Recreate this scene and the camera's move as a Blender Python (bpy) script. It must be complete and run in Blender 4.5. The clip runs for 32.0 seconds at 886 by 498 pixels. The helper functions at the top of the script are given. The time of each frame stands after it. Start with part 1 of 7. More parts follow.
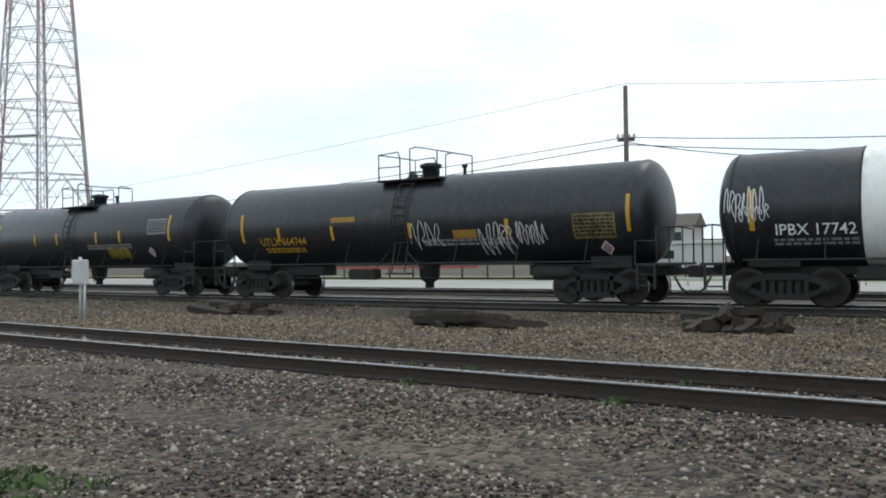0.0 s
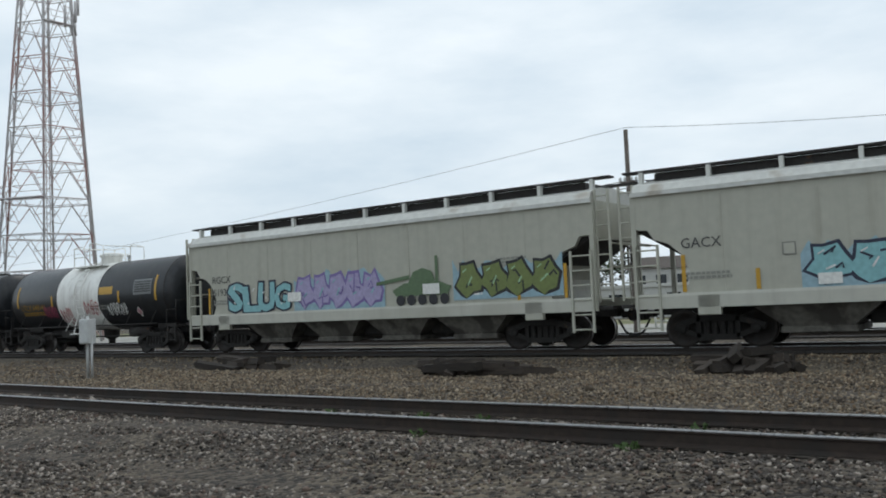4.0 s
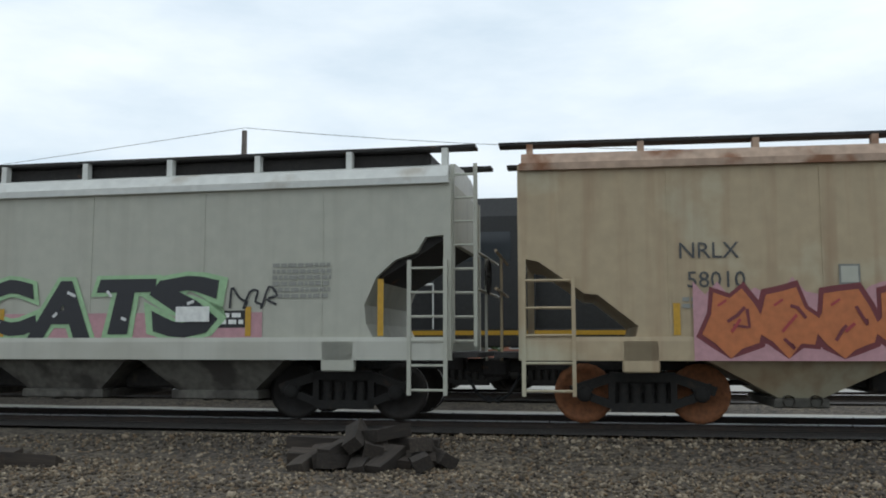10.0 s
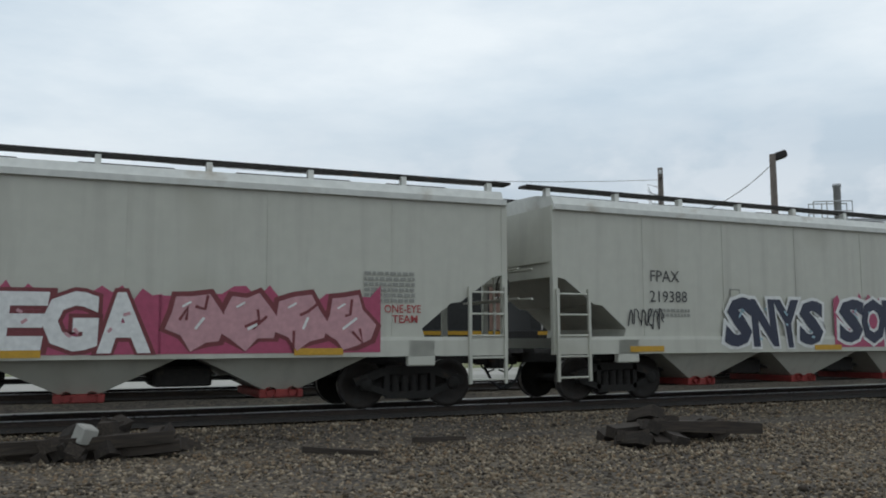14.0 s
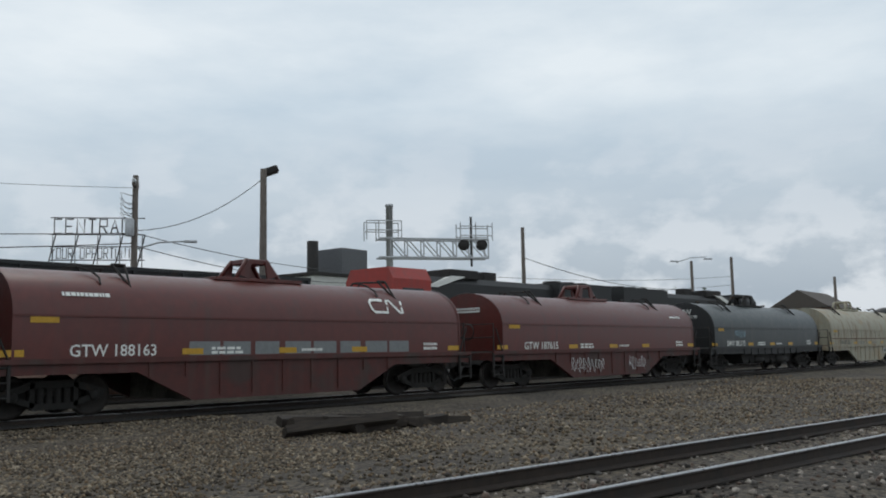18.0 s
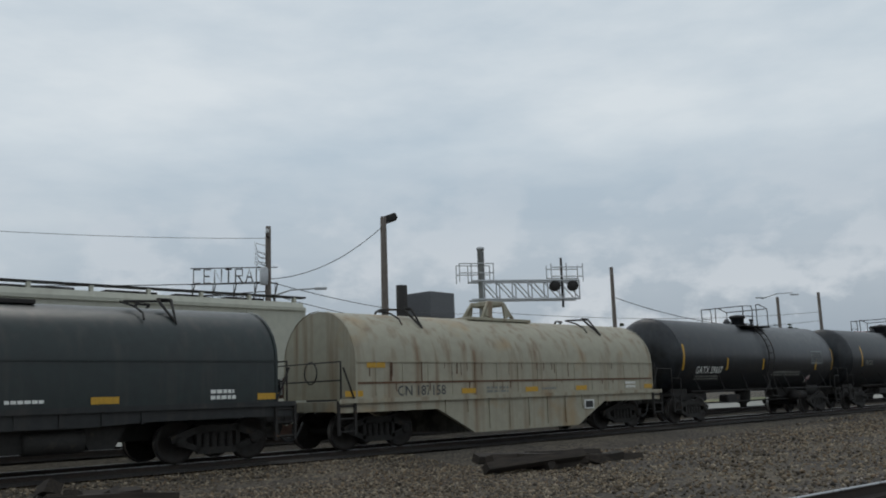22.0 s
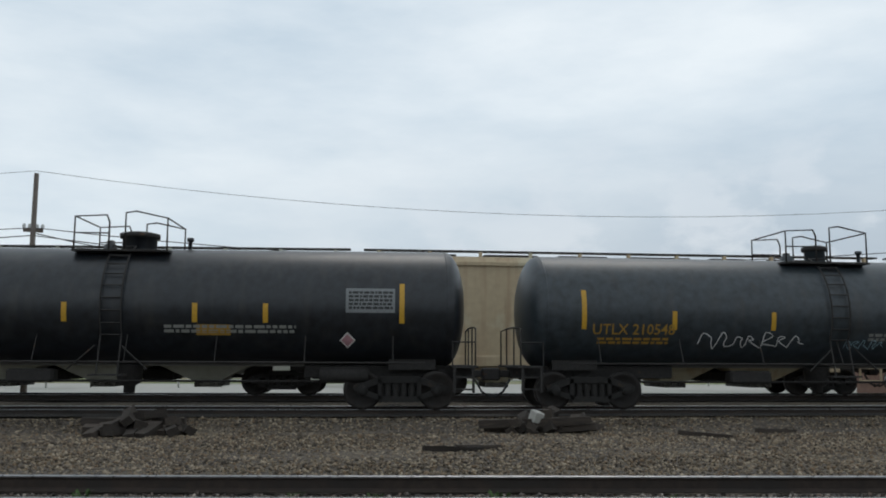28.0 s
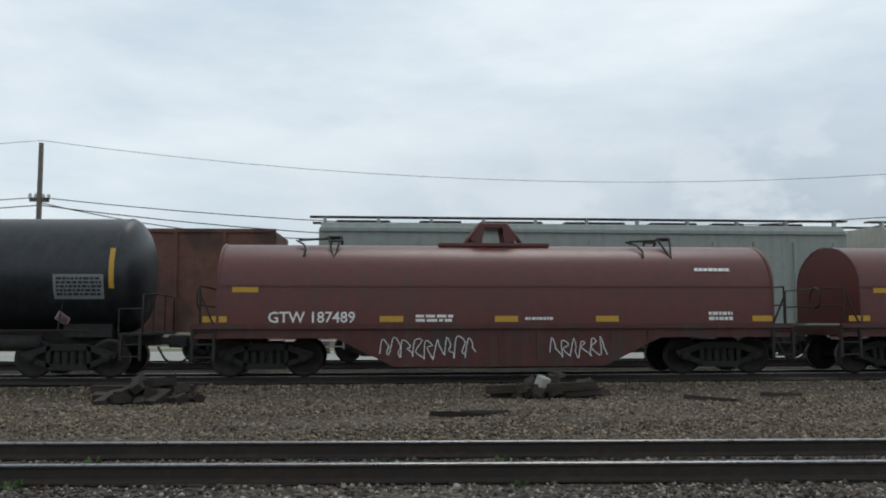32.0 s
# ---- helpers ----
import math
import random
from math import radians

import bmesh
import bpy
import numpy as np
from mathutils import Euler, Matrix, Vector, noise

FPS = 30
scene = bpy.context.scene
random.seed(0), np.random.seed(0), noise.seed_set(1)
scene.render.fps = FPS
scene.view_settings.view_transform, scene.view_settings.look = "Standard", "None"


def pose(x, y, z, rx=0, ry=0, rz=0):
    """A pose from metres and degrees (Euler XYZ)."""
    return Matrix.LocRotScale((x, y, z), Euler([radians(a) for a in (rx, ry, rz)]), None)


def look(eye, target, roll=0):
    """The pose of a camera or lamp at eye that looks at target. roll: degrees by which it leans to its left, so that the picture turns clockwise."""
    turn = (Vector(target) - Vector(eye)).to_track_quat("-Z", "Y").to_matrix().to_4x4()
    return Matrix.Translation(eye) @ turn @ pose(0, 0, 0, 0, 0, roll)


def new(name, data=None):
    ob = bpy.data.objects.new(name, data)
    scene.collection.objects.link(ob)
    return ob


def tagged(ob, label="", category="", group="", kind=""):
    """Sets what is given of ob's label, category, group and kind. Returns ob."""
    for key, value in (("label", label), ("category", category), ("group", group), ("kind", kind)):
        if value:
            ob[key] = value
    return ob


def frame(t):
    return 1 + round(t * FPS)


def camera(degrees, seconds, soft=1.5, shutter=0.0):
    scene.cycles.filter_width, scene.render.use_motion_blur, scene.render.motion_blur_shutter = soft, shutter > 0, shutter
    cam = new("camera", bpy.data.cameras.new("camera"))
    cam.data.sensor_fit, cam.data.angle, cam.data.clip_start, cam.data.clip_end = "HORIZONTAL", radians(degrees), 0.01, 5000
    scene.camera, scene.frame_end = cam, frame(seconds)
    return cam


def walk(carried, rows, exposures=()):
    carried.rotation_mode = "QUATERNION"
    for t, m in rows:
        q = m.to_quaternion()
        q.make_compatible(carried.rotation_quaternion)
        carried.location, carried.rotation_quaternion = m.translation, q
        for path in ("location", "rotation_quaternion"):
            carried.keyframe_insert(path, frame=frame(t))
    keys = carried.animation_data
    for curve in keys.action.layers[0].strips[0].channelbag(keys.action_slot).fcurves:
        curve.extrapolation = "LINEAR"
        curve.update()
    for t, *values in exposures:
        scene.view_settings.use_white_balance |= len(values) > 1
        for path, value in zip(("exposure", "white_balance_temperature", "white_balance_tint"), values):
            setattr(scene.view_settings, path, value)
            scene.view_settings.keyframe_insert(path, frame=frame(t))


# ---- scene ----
# ---------------------------------------------------------------- camera
LENS = 53.0
# seconds, x, y, z, yaw to the right, pitch up, roll
PATH = [
    (0.0, 0.00, 0.00, 1.24, -24.81, 0.64, -0.77),
    (0.5, 0.00, 0.00, 1.24, -25.30, 0.46, -0.66),
    (1.0, 0.00, 0.00, 1.24, -25.39, 0.47, -0.74),
    (1.5, 0.00, 0.00, 1.24, -25.13, 0.58, -0.66),
    (2.0, 0.00, 0.00, 1.24, -24.73, 1.04, -0.51),
    (2.5, 0.00, 0.00, 1.24, -24.64, 1.48, -0.59),
    (3.0, 0.00, 0.00, 1.24, -25.16, 2.14, -0.51),
    (3.5, 0.00, 0.00, 1.24, -26.06, 2.91, -2.23),
    (5.5, 0.00, 0.00, 1.24, -22.34, 6.22, -1.77),
    (6.0, 0.00, 0.00, 1.24, -23.40, 5.25, -2.17),
    (6.5, 0.00, 0.00, 1.24, -24.97, 4.44, -1.42),
    (7.0, -1.94, 3.17, 1.24, -24.31, 4.95, -0.62),
    (7.5, -3.34, 5.02, 1.24, -21.79, 5.13, -0.36),
    (8.0, -3.05, 5.13, 1.24, -20.34, 4.65, -0.31),
    (8.5, -2.76, 4.95, 1.24, -16.43, 4.55, -0.59),
    (9.0, -3.54, 7.79, 1.24, -9.64, 5.70, 0.02),
    (9.5, -2.26, 7.96, 1.24, -6.40, 5.78, 0.16),
    (10.0, -0.93, 7.57, 1.24, -1.80, 6.07, -0.05),
    (10.5, -0.03, 6.45, 1.24, 1.44, 6.33, -0.07),
    (11.0, 0.57, 6.14, 1.24, 5.42, 6.08, -0.60),
    (11.5, 1.03, 6.37, 1.24, 10.44, 5.63, -0.09),
    (12.0, 1.43, 4.73, 1.24, 13.88, 5.90, -0.15),
    (12.5, 2.70, 5.58, 1.24, 21.80, 5.92, -0.78),
    (13.0, 3.80, 5.52, 1.24, 25.38, 5.92, -0.73),
    (13.5, 3.68, 5.54, 1.24, 26.87, 6.09, -0.21),
    (14.0, 3.87, 5.30, 1.24, 30.65, 5.98, -0.25),
    (14.5, 4.13, 5.55, 1.24, 33.29, 5.64, -0.32),
    (16.5, 6.93, 2.23, 1.24, 49.81, 7.69, 0.14),
    (17.0, 7.30, 1.12, 1.24, 53.84, 7.64, -0.39),
    (17.5, 7.28, 0.63, 1.24, 54.22, 6.56, -0.19),
    (18.0, 10.38, 1.25, 1.24, 52.10, 6.63, -1.04),
    (18.5, 10.51, 0.95, 1.24, 53.01, 6.30, -0.90),
    (19.0, 9.91, 0.91, 1.24, 50.51, 6.74, -0.77),
    (19.5, 9.97, 1.62, 1.24, 50.61, 7.39, -0.67),
    (20.0, 9.89, 1.91, 1.24, 50.40, 8.11, -0.84),
    (20.5, 9.89, 2.01, 1.24, 50.10, 8.53, -0.66),
    (21.0, 9.82, 2.21, 1.24, 49.72, 8.78, -1.19),
    (21.5, 9.77, 2.81, 1.24, 49.56, 9.48, -1.02),
    (22.0, 7.92, 2.74, 1.24, 48.57, 9.41, -1.86),
    (22.5, 3.76, 2.55, 1.24, 43.92, 8.31, -2.14),
    (23.0, 0.00, 0.00, 1.24, 33.31, 7.46, -1.13),
    (23.5, 0.00, 0.00, 1.24, 24.13, 6.15, -0.18),
    (24.0, 0.00, 0.00, 1.24, 19.76, 5.75, -0.96),
    (24.5, 0.00, 0.00, 1.24, 18.63, 5.83, -1.75),
    (25.0, 0.00, 0.00, 1.24, 15.94, 6.37, -1.96),
    (25.5, 0.00, 0.00, 1.24, 10.91, 6.70, -2.57),
    (27.5, 0.00, 0.00, 1.24, 10.44, 6.87, 1.52),
    (28.0, 0.00, 0.00, 1.24, 11.92, 6.99, 0.25),
    (28.5, 0.00, 0.00, 1.24, 11.93, 6.91, 0.05),
    (29.0, 0.00, 0.00, 1.24, 12.06, 6.81, 0.08),
    (29.5, 0.00, 0.00, 1.24, 11.84, 6.40, -0.11),
    (30.0, 0.00, 0.00, 1.24, 11.37, 5.17, -0.23),
    (30.5, 0.00, 0.00, 1.24, 11.15, 4.88, -0.24),
    (31.0, 0.00, 0.00, 1.24, 10.90, 4.87, -0.40),
    (31.5, 0.00, 0.00, 1.24, 10.97, 4.81, -0.15),
    (32.0, 0.00, 0.00, 1.24, 11.55, 4.85, -0.12),
]


def cam_pose(x, y, z, yaw, pitch, roll):
    a, b = radians(yaw), radians(pitch)
    way = Vector((math.sin(a) * math.cos(b), math.cos(a) * math.cos(b), math.sin(b)))
    eye = Vector((x, y, z))
    return look(eye, eye + way, roll)


EXPOSURES = [(0.0, 0.46), (0.5, 0.38), (1.0, 0.34), (2.0, 0.3), (3.0, 0.18), (3.5, 0.12), (6.0, -0.22), (7.5, 0.0), (9.0, 0.15), (11.0, 0.15), (13.0, 0.0), (16.5, -0.17), (19.0, -0.17), (21.0, -0.2), (22.0, -0.4), (23.0, -0.22), (24.0, -0.12), (25.5, -0.1), (28.0, -0.1), (32.0, -0.08)]
cam = camera(LENS, 32.0, soft=1.9)
walk(cam, [(r[0], cam_pose(*r[1:])) for r in PATH], EXPOSURES)

# ---------------------------------------------------------------- world and sun
SUN_EL, SUN_AZ = radians(60), radians(25)   # azimuth from north (+y), clockwise


def make_world():
    world = bpy.data.worlds.new("overcast")
    scene.world = world
    world.use_nodes = True
    nt = world.node_tree
    nt.nodes.clear()
    out = nt.nodes.new("ShaderNodeOutputWorld")
    bg = nt.nodes.new("ShaderNodeBackground")
    sky = nt.nodes.new("ShaderNodeTexSky")
    sky.sky_type = 'NISHITA'
    sky.sun_disc = False
    sky.sun_elevation, sky.sun_rotation = SUN_EL, SUN_AZ
    sky.air_density, sky.dust_density, sky.ozone_density = 1.0, 4.0, 1.0
    dim = nt.nodes.new("ShaderNodeVectorMath")
    dim.operation = 'SCALE'
    dim.inputs[3].default_value = 0.1
    nt.links.new(sky.outputs[0], dim.inputs[0])
    co = nt.nodes.new("ShaderNodeTexCoord")
    sep = nt.nodes.new("ShaderNodeSeparateXYZ")
    nt.links.new(co.outputs["Generated"], sep.inputs[0])
    # broad veils of stratus
    mp = nt.nodes.new("ShaderNodeMapping")
    mp.inputs["Scale"].default_value = (1.0, 1.0, 3.2)
    nt.links.new(co.outputs["Generated"], mp.inputs[0])
    n1 = nt.nodes.new("ShaderNodeTexNoise")
    n1.inputs["Scale"].default_value, n1.inputs["Detail"].default_value, n1.inputs["Roughness"].default_value = 2.6, 6, 0.55
    nt.links.new(mp.outputs[0], n1.inputs["Vector"])
    veil = nt.nodes.new("ShaderNodeValToRGB")
    veil.color_ramp.elements[0].position, veil.color_ramp.elements[0].color = 0.32, (0.62, 0.745, 0.85, 1)
    veil.color_ramp.elements[1].position, veil.color_ramp.elements[1].color = 0.66, (0.92, 1.0, 1.05, 1)
    nt.links.new(n1.outputs[0], veil.inputs[0])
    # cumulus heads low over the horizon
    mp2 = nt.nodes.new("ShaderNodeMapping")
    mp2.inputs["Scale"].default_value = (1.0, 1.0, 1.7)
    nt.links.new(co.outputs["Generated"], mp2.inputs[0])
    n2 = nt.nodes.new("ShaderNodeTexNoise")
    n2.inputs["Scale"].default_value, n2.inputs["Detail"].default_value, n2.inputs["Roughness"].default_value = 9.0, 8, 0.55
    nt.links.new(mp2.outputs[0], n2.inputs["Vector"])
    puff = nt.nodes.new("ShaderNodeValToRGB")
    puff.color_ramp.elements[0].position, puff.color_ramp.elements[0].color = 0.46, (0, 0, 0, 1)
    puff.color_ramp.elements[1].position, puff.color_ramp.elements[1].color = 0.56, (1, 1, 1, 1)
    nt.links.new(n2.outputs[0], puff.inputs[0])
    low = nt.nodes.new("ShaderNodeMapRange")
    low.inputs["From Min"].default_value, low.inputs["From Max"].default_value = 0.27, 0.06
    nt.links.new(sep.outputs[2], low.inputs["Value"])
    east = nt.nodes.new("ShaderNodeMapRange")
    east.inputs["From Min"].default_value, east.inputs["From Max"].default_value = -0.15, 0.55
    nt.links.new(sep.outputs[0], east.inputs["Value"])
    m0 = nt.nodes.new("ShaderNodeMath")
    m0.operation = 'MULTIPLY'
    nt.links.new(low.outputs[0], m0.inputs[0])
    nt.links.new(east.outputs[0], m0.inputs[1])
    # grey bases under the heads
    base = nt.nodes.new("ShaderNodeMixRGB")
    base.inputs[2].default_value = (0.42, 0.50, 0.59, 1)
    m1 = nt.nodes.new("ShaderNodeMath")
    m1.operation = 'MULTIPLY'
    m1.inputs[1].default_value = 0.85
    nt.links.new(m0.outputs[0], m1.inputs[0])
    nt.links.new(m1.outputs[0], base.inputs[0])
    nt.links.new(veil.outputs[0], base.inputs[1])
    head = nt.nodes.new("ShaderNodeMixRGB")
    head.inputs[2].default_value = (0.82, 0.88, 0.94, 1)
    m2 = nt.nodes.new("ShaderNodeMath")
    m2.operation = 'MULTIPLY'
    nt.links.new(m0.outputs[0], m2.inputs[0])
    nt.links.new(puff.outputs[0], m2.inputs[1])
    nt.links.new(m2.outputs[0], head.inputs[0])
    nt.links.new(base.outputs[0], head.inputs[1])
    mix = nt.nodes.new("ShaderNodeMixRGB")
    mix.inputs[0].default_value = 0.9
    nt.links.new(dim.outputs[0], mix.inputs[1])
    nt.links.new(head.outputs[0], mix.inputs[2])
    nt.links.new(mix.outputs[0], bg.inputs[0])
    bg.inputs[1].default_value = 1.0
    nt.links.new(bg.outputs[0], out.inputs[0])


make_world()
sun_data = bpy.data.lights.new("sun", 'SUN')
sun_data.energy, sun_data.angle, sun_data.color = 0.5, radians(25), (1.0, 0.96, 0.9)
sun = new("sun", sun_data)
sun.matrix_world = look((0, 0, 0), (-math.sin(SUN_AZ) * math.cos(SUN_EL), -math.cos(SUN_AZ) * math.cos(SUN_EL), -math.sin(SUN_EL)))
sun.location = (0, 0, 60)

# ---------------------------------------------------------------- materials


def mat(name, color, rough=0.7, metal=0.0, grain=8.0, vary=0.18, second=None, patch=1.2, patch_at=0.62, streak=0.0, streak_color=(0.07, 0.055, 0.045),
        bump=0.15, rnd=0.0, stretch=(1, 1, 1)):
    """Paint, steel, stone: a base colour with fine grain, larger patches of a second colour, and run-down streaks."""
    m = bpy.data.materials.new(name)
    m.use_nodes = True
    nt = m.node_tree
    b = nt.nodes["Principled BSDF"]
    b.inputs["Roughness"].default_value, b.inputs["Metallic"].default_value = rough, metal
    co = nt.nodes.new("ShaderNodeTexCoord")
    mp = nt.nodes.new("ShaderNodeMapping")
    mp.inputs["Scale"].default_value = stretch
    nt.links.new(co.outputs["Object"], mp.inputs[0])

    def noise_node(scale, detail=6, vec=mp):
        n = nt.nodes.new("ShaderNodeTexNoise")
        n.inputs["Scale"].default_value, n.inputs["Detail"].default_value = scale, detail
        nt.links.new(vec.outputs[0], n.inputs["Vector"])
        return n

    fine = noise_node(grain)
    ramp = nt.nodes.new("ShaderNodeValToRGB")
    lo = tuple(max(0, c * (1 - vary)) for c in color)
    hi = tuple(min(1, c * (1 + vary)) for c in color)
    ramp.color_ramp.elements[0].position, ramp.color_ramp.elements[0].color = 0.3, (*lo, 1)
    ramp.color_ramp.elements[1].position, ramp.color_ramp.elements[1].color = 0.7, (*hi, 1)
    nt.links.new(fine.outputs[0], ramp.inputs[0])
    last = ramp.outputs[0]
    if second:
        big = noise_node(patch, 8)
        r2 = nt.nodes.new("ShaderNodeValToRGB")
        r2.color_ramp.elements[0].position, r2.color_ramp.elements[1].position = patch_at, patch_at + 0.1
        nt.links.new(big.outputs[0], r2.inputs[0])
        mx = nt.nodes.new("ShaderNodeMixRGB")
        mx.inputs[2].default_value = (*second, 1)
        nt.links.new(r2.outputs[0], mx.inputs[0])
        nt.links.new(last, mx.inputs[1])
        last = mx.outputs[0]
    if streak:
        mp2 = nt.nodes.new("ShaderNodeMapping")
        mp2.inputs["Scale"].default_value = (2.4, 2.4, 0.16)
        nt.links.new(co.outputs["Object"], mp2.inputs[0])
        st = noise_node(1.6, 9, mp2)
        r3 = nt.nodes.new("ShaderNodeValToRGB")
        r3.color_ramp.elements[0].position, r3.color_ramp.elements[1].position = 0.5, 0.78
        r3.color_ramp.elements[1].color = (streak, streak, streak, 1)
        nt.links.new(st.outputs[0], r3.inputs[0])
        mx = nt.nodes.new("ShaderNodeMixRGB")
        mx.inputs[2].default_value = (*streak_color, 1)
        nt.links.new(r3.outputs[0], mx.inputs[0])
        nt.links.new(last, mx.inputs[1])
        last = mx.outputs[0]
    if rnd:
        oi = nt.nodes.new("ShaderNodeObjectInfo")
        mr = nt.nodes.new("ShaderNodeMapRange")
        mr.inputs["To Min"].default_value, mr.inputs["To Max"].default_value = 1 - rnd, 1 + rnd
        nt.links.new(oi.outputs["Random"], mr.inputs["Value"])
        hs = nt.nodes.new("ShaderNodeHueSaturation")
        nt.links.new(mr.outputs[0], hs.inputs["Value"])
        nt.links.new(last, hs.inputs["Color"])
        last = hs.outputs[0]
    nt.links.new(last, b.inputs["Base Color"])
    rr = nt.nodes.new("ShaderNodeMapRange")
    rr.inputs["To Min"].default_value, rr.inputs["To Max"].default_value = max(0.05, rough - 0.12), min(1, rough + 0.12)
    nt.links.new(fine.outputs[0], rr.inputs["Value"])
    nt.links.new(rr.outputs[0], b.inputs["Roughness"])
    if bump:
        bp = nt.nodes.new("ShaderNodeBump")
        bp.inputs["Strength"].default_value, bp.inputs["Distance"].default_value = bump, 0.02
        nt.links.new(fine.outputs[0], bp.inputs["Height"])
        nt.links.new(bp.outputs[0], b.inputs["Normal"])
    return m


RUST = (0.16, 0.075, 0.035)
DIRT = (0.075, 0.06, 0.048)
M_TANK = mat("black tank paint", (0.012, 0.014, 0.017), 0.38, grain=5, vary=0.5, second=(0.035, 0.034, 0.033), patch=0.7, streak=0.5, streak_color=(0.04, 0.036, 0.032), bump=0.03)
M_TANK_GREY = mat("faded grey black tank paint", (0.028, 0.035, 0.04), 0.4, grain=5, vary=0.4, second=(0.05, 0.055, 0.058), patch=0.6, streak=0.5, streak_color=(0.05, 0.045, 0.04), bump=0.03)
M_TANK_WHITE = mat("white tank band paint", (0.78, 0.78, 0.74), 0.5, grain=6, vary=0.05, second=(0.55, 0.53, 0.48), patch=0.8, streak=0.5, streak_color=(0.32, 0.28, 0.24), bump=0.03)
M_HOPPER = mat("pale grey hopper paint", (0.43, 0.425, 0.355), 0.6, grain=4, vary=0.06, second=(0.40, 0.40, 0.35), patch=0.5, streak=0.3, streak_color=(0.25, 0.22, 0.17), bump=0.04)
M_HOPPER_RUSTY = mat("rust-stained hopper paint", (0.50, 0.47, 0.36), 0.65, grain=4, vary=0.08, second=(0.36, 0.27, 0.17), patch=0.55, patch_at=0.56, streak=0.8, streak_color=(0.2, 0.13, 0.08), bump=0.05)
M_HOPPER_TAN = mat("tan hopper paint", (0.42, 0.33, 0.21), 0.65, grain=4, vary=0.08, second=(0.46, 0.42, 0.30), patch=0.5, patch_at=0.55, streak=0.6, streak_color=(0.27, 0.16, 0.09), bump=0.05)
M_HOPPER_CLEAN = mat("clean light grey hopper paint", (0.48, 0.475, 0.41), 0.5, grain=4, vary=0.04, second=(0.42, 0.41, 0.345), patch=0.5, patch_at=.55, streak=0.45, streak_color=(0.33, 0.31, 0.27), bump=0.03)
M_HOPPER_GREEN = mat("grey-green hopper paint", (0.27, 0.295, 0.27), 0.6, grain=4, vary=0.08, streak=0.5, streak_color=(0.2, 0.19, 0.17), bump=0.04)
M_ROOF = mat("weathered roof paint", (0.60, 0.60, 0.56), 0.65, grain=6, vary=0.08, second=(0.42, 0.38, 0.32), patch=0.9, bump=0.05)
M_ROOF_RUST = mat("rusty roof paint", (0.42, 0.30, 0.22), 0.75, grain=6, vary=0.2, second=(0.22, 0.10, 0.05), patch=1.2, patch_at=0.5, bump=0.08)
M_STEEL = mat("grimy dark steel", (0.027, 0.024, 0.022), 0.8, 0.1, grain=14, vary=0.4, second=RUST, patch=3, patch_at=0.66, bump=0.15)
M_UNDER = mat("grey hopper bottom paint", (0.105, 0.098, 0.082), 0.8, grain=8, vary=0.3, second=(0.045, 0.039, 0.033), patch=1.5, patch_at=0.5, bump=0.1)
M_UNDER_DARK = mat("oily underframe", (0.02, 0.018, 0.016), 0.85, grain=12, vary=0.4, second=(0.05, 0.04, 0.03), patch=3, patch_at=0.6, bump=0.2)
M_TRUCK = mat("truck casting", (0.018, 0.016, 0.014), 0.85, 0.1, grain=16, vary=0.4, second=(0.042, 0.03, 0.021), patch=4, patch_at=0.6, bump=0.2, rnd=0.25)
M_WHEEL = mat("wheel steel", (0.026, 0.021, 0.018), 0.7, 0.35, grain=14, vary=0.35, second=(0.03, 0.027, 0.025), patch=5, patch_at=0.5, bump=0.1, rnd=0.3)
M_WHEEL_RUST = mat("rust-red wheel", (0.22, 0.085, 0.035), 0.8, 0.2, grain=14, vary=0.3, bump=0.1)
M_TREAD = mat("polished wheel tread", (0.3, 0.29, 0.28), 0.35, 0.8, grain=20, vary=0.2, bump=0.03)
M_RED = mat("oxide red coil car paint", (0.10, 0.021, 0.016), 0.36, grain=5, vary=0.12, second=(0.075, 0.02, 0.016), patch=0.6, streak=0.5, streak_color=(0.055, 0.03, 0.025), bump=0.04)
M_RED_DARK = mat("dark oxide red sill paint", (0.075, 0.018, 0.014), 0.6, grain=5, vary=0.2, second=(0.05, 0.025, 0.02), patch=1.0, patch_at=0.55, streak=0.5, bump=0.06)
M_GREEN = mat("dark green coil car paint", (0.010, 0.017, 0.016), 0.36, grain=5, vary=0.25, second=(0.02, 0.028, 0.026), patch=0.7, streak=0.4, bump=0.04)
M_CREAM = mat("stained cream coil car paint", (0.33, 0.305, 0.23), 0.6, grain=5, vary=0.08, second=(0.33, 0.25, 0.15), patch=0.7, patch_at=0.58, streak=0.9, streak_color=(0.17, 0.10, 0.05), bump=0.06)
M_YELLOW = mat("reflector yellow", (0.50, 0.28, 0.022), 0.45, grain=20, vary=0.12, bump=0.02)
M_WHITE = mat("white stencil paint", (0.74, 0.74, 0.70), 0.6, grain=12, vary=0.12, bump=0.0)
M_BLACK = mat("black stencil paint", (0.02, 0.02, 0.02), 0.6, grain=12, vary=0.3, bump=0.0)
M_DKTEXT = mat("dark grey stencil paint", (0.07, 0.07, 0.07), 0.6, grain=12, vary=0.2, bump=0.0)
M_YTEXT = mat("ochre stencil paint", (0.30, 0.17, 0.025), 0.6, grain=12, vary=0.15, bump=0.0)
M_FAINT = mat("faint stencil paint", (0.21, 0.21, 0.19), 0.7, grain=12, vary=0.1, bump=0.0)
M_RUSTRUN = mat("brown rust run", (0.12, 0.062, 0.036), 0.85, grain=14, vary=0.4, bump=0.05)
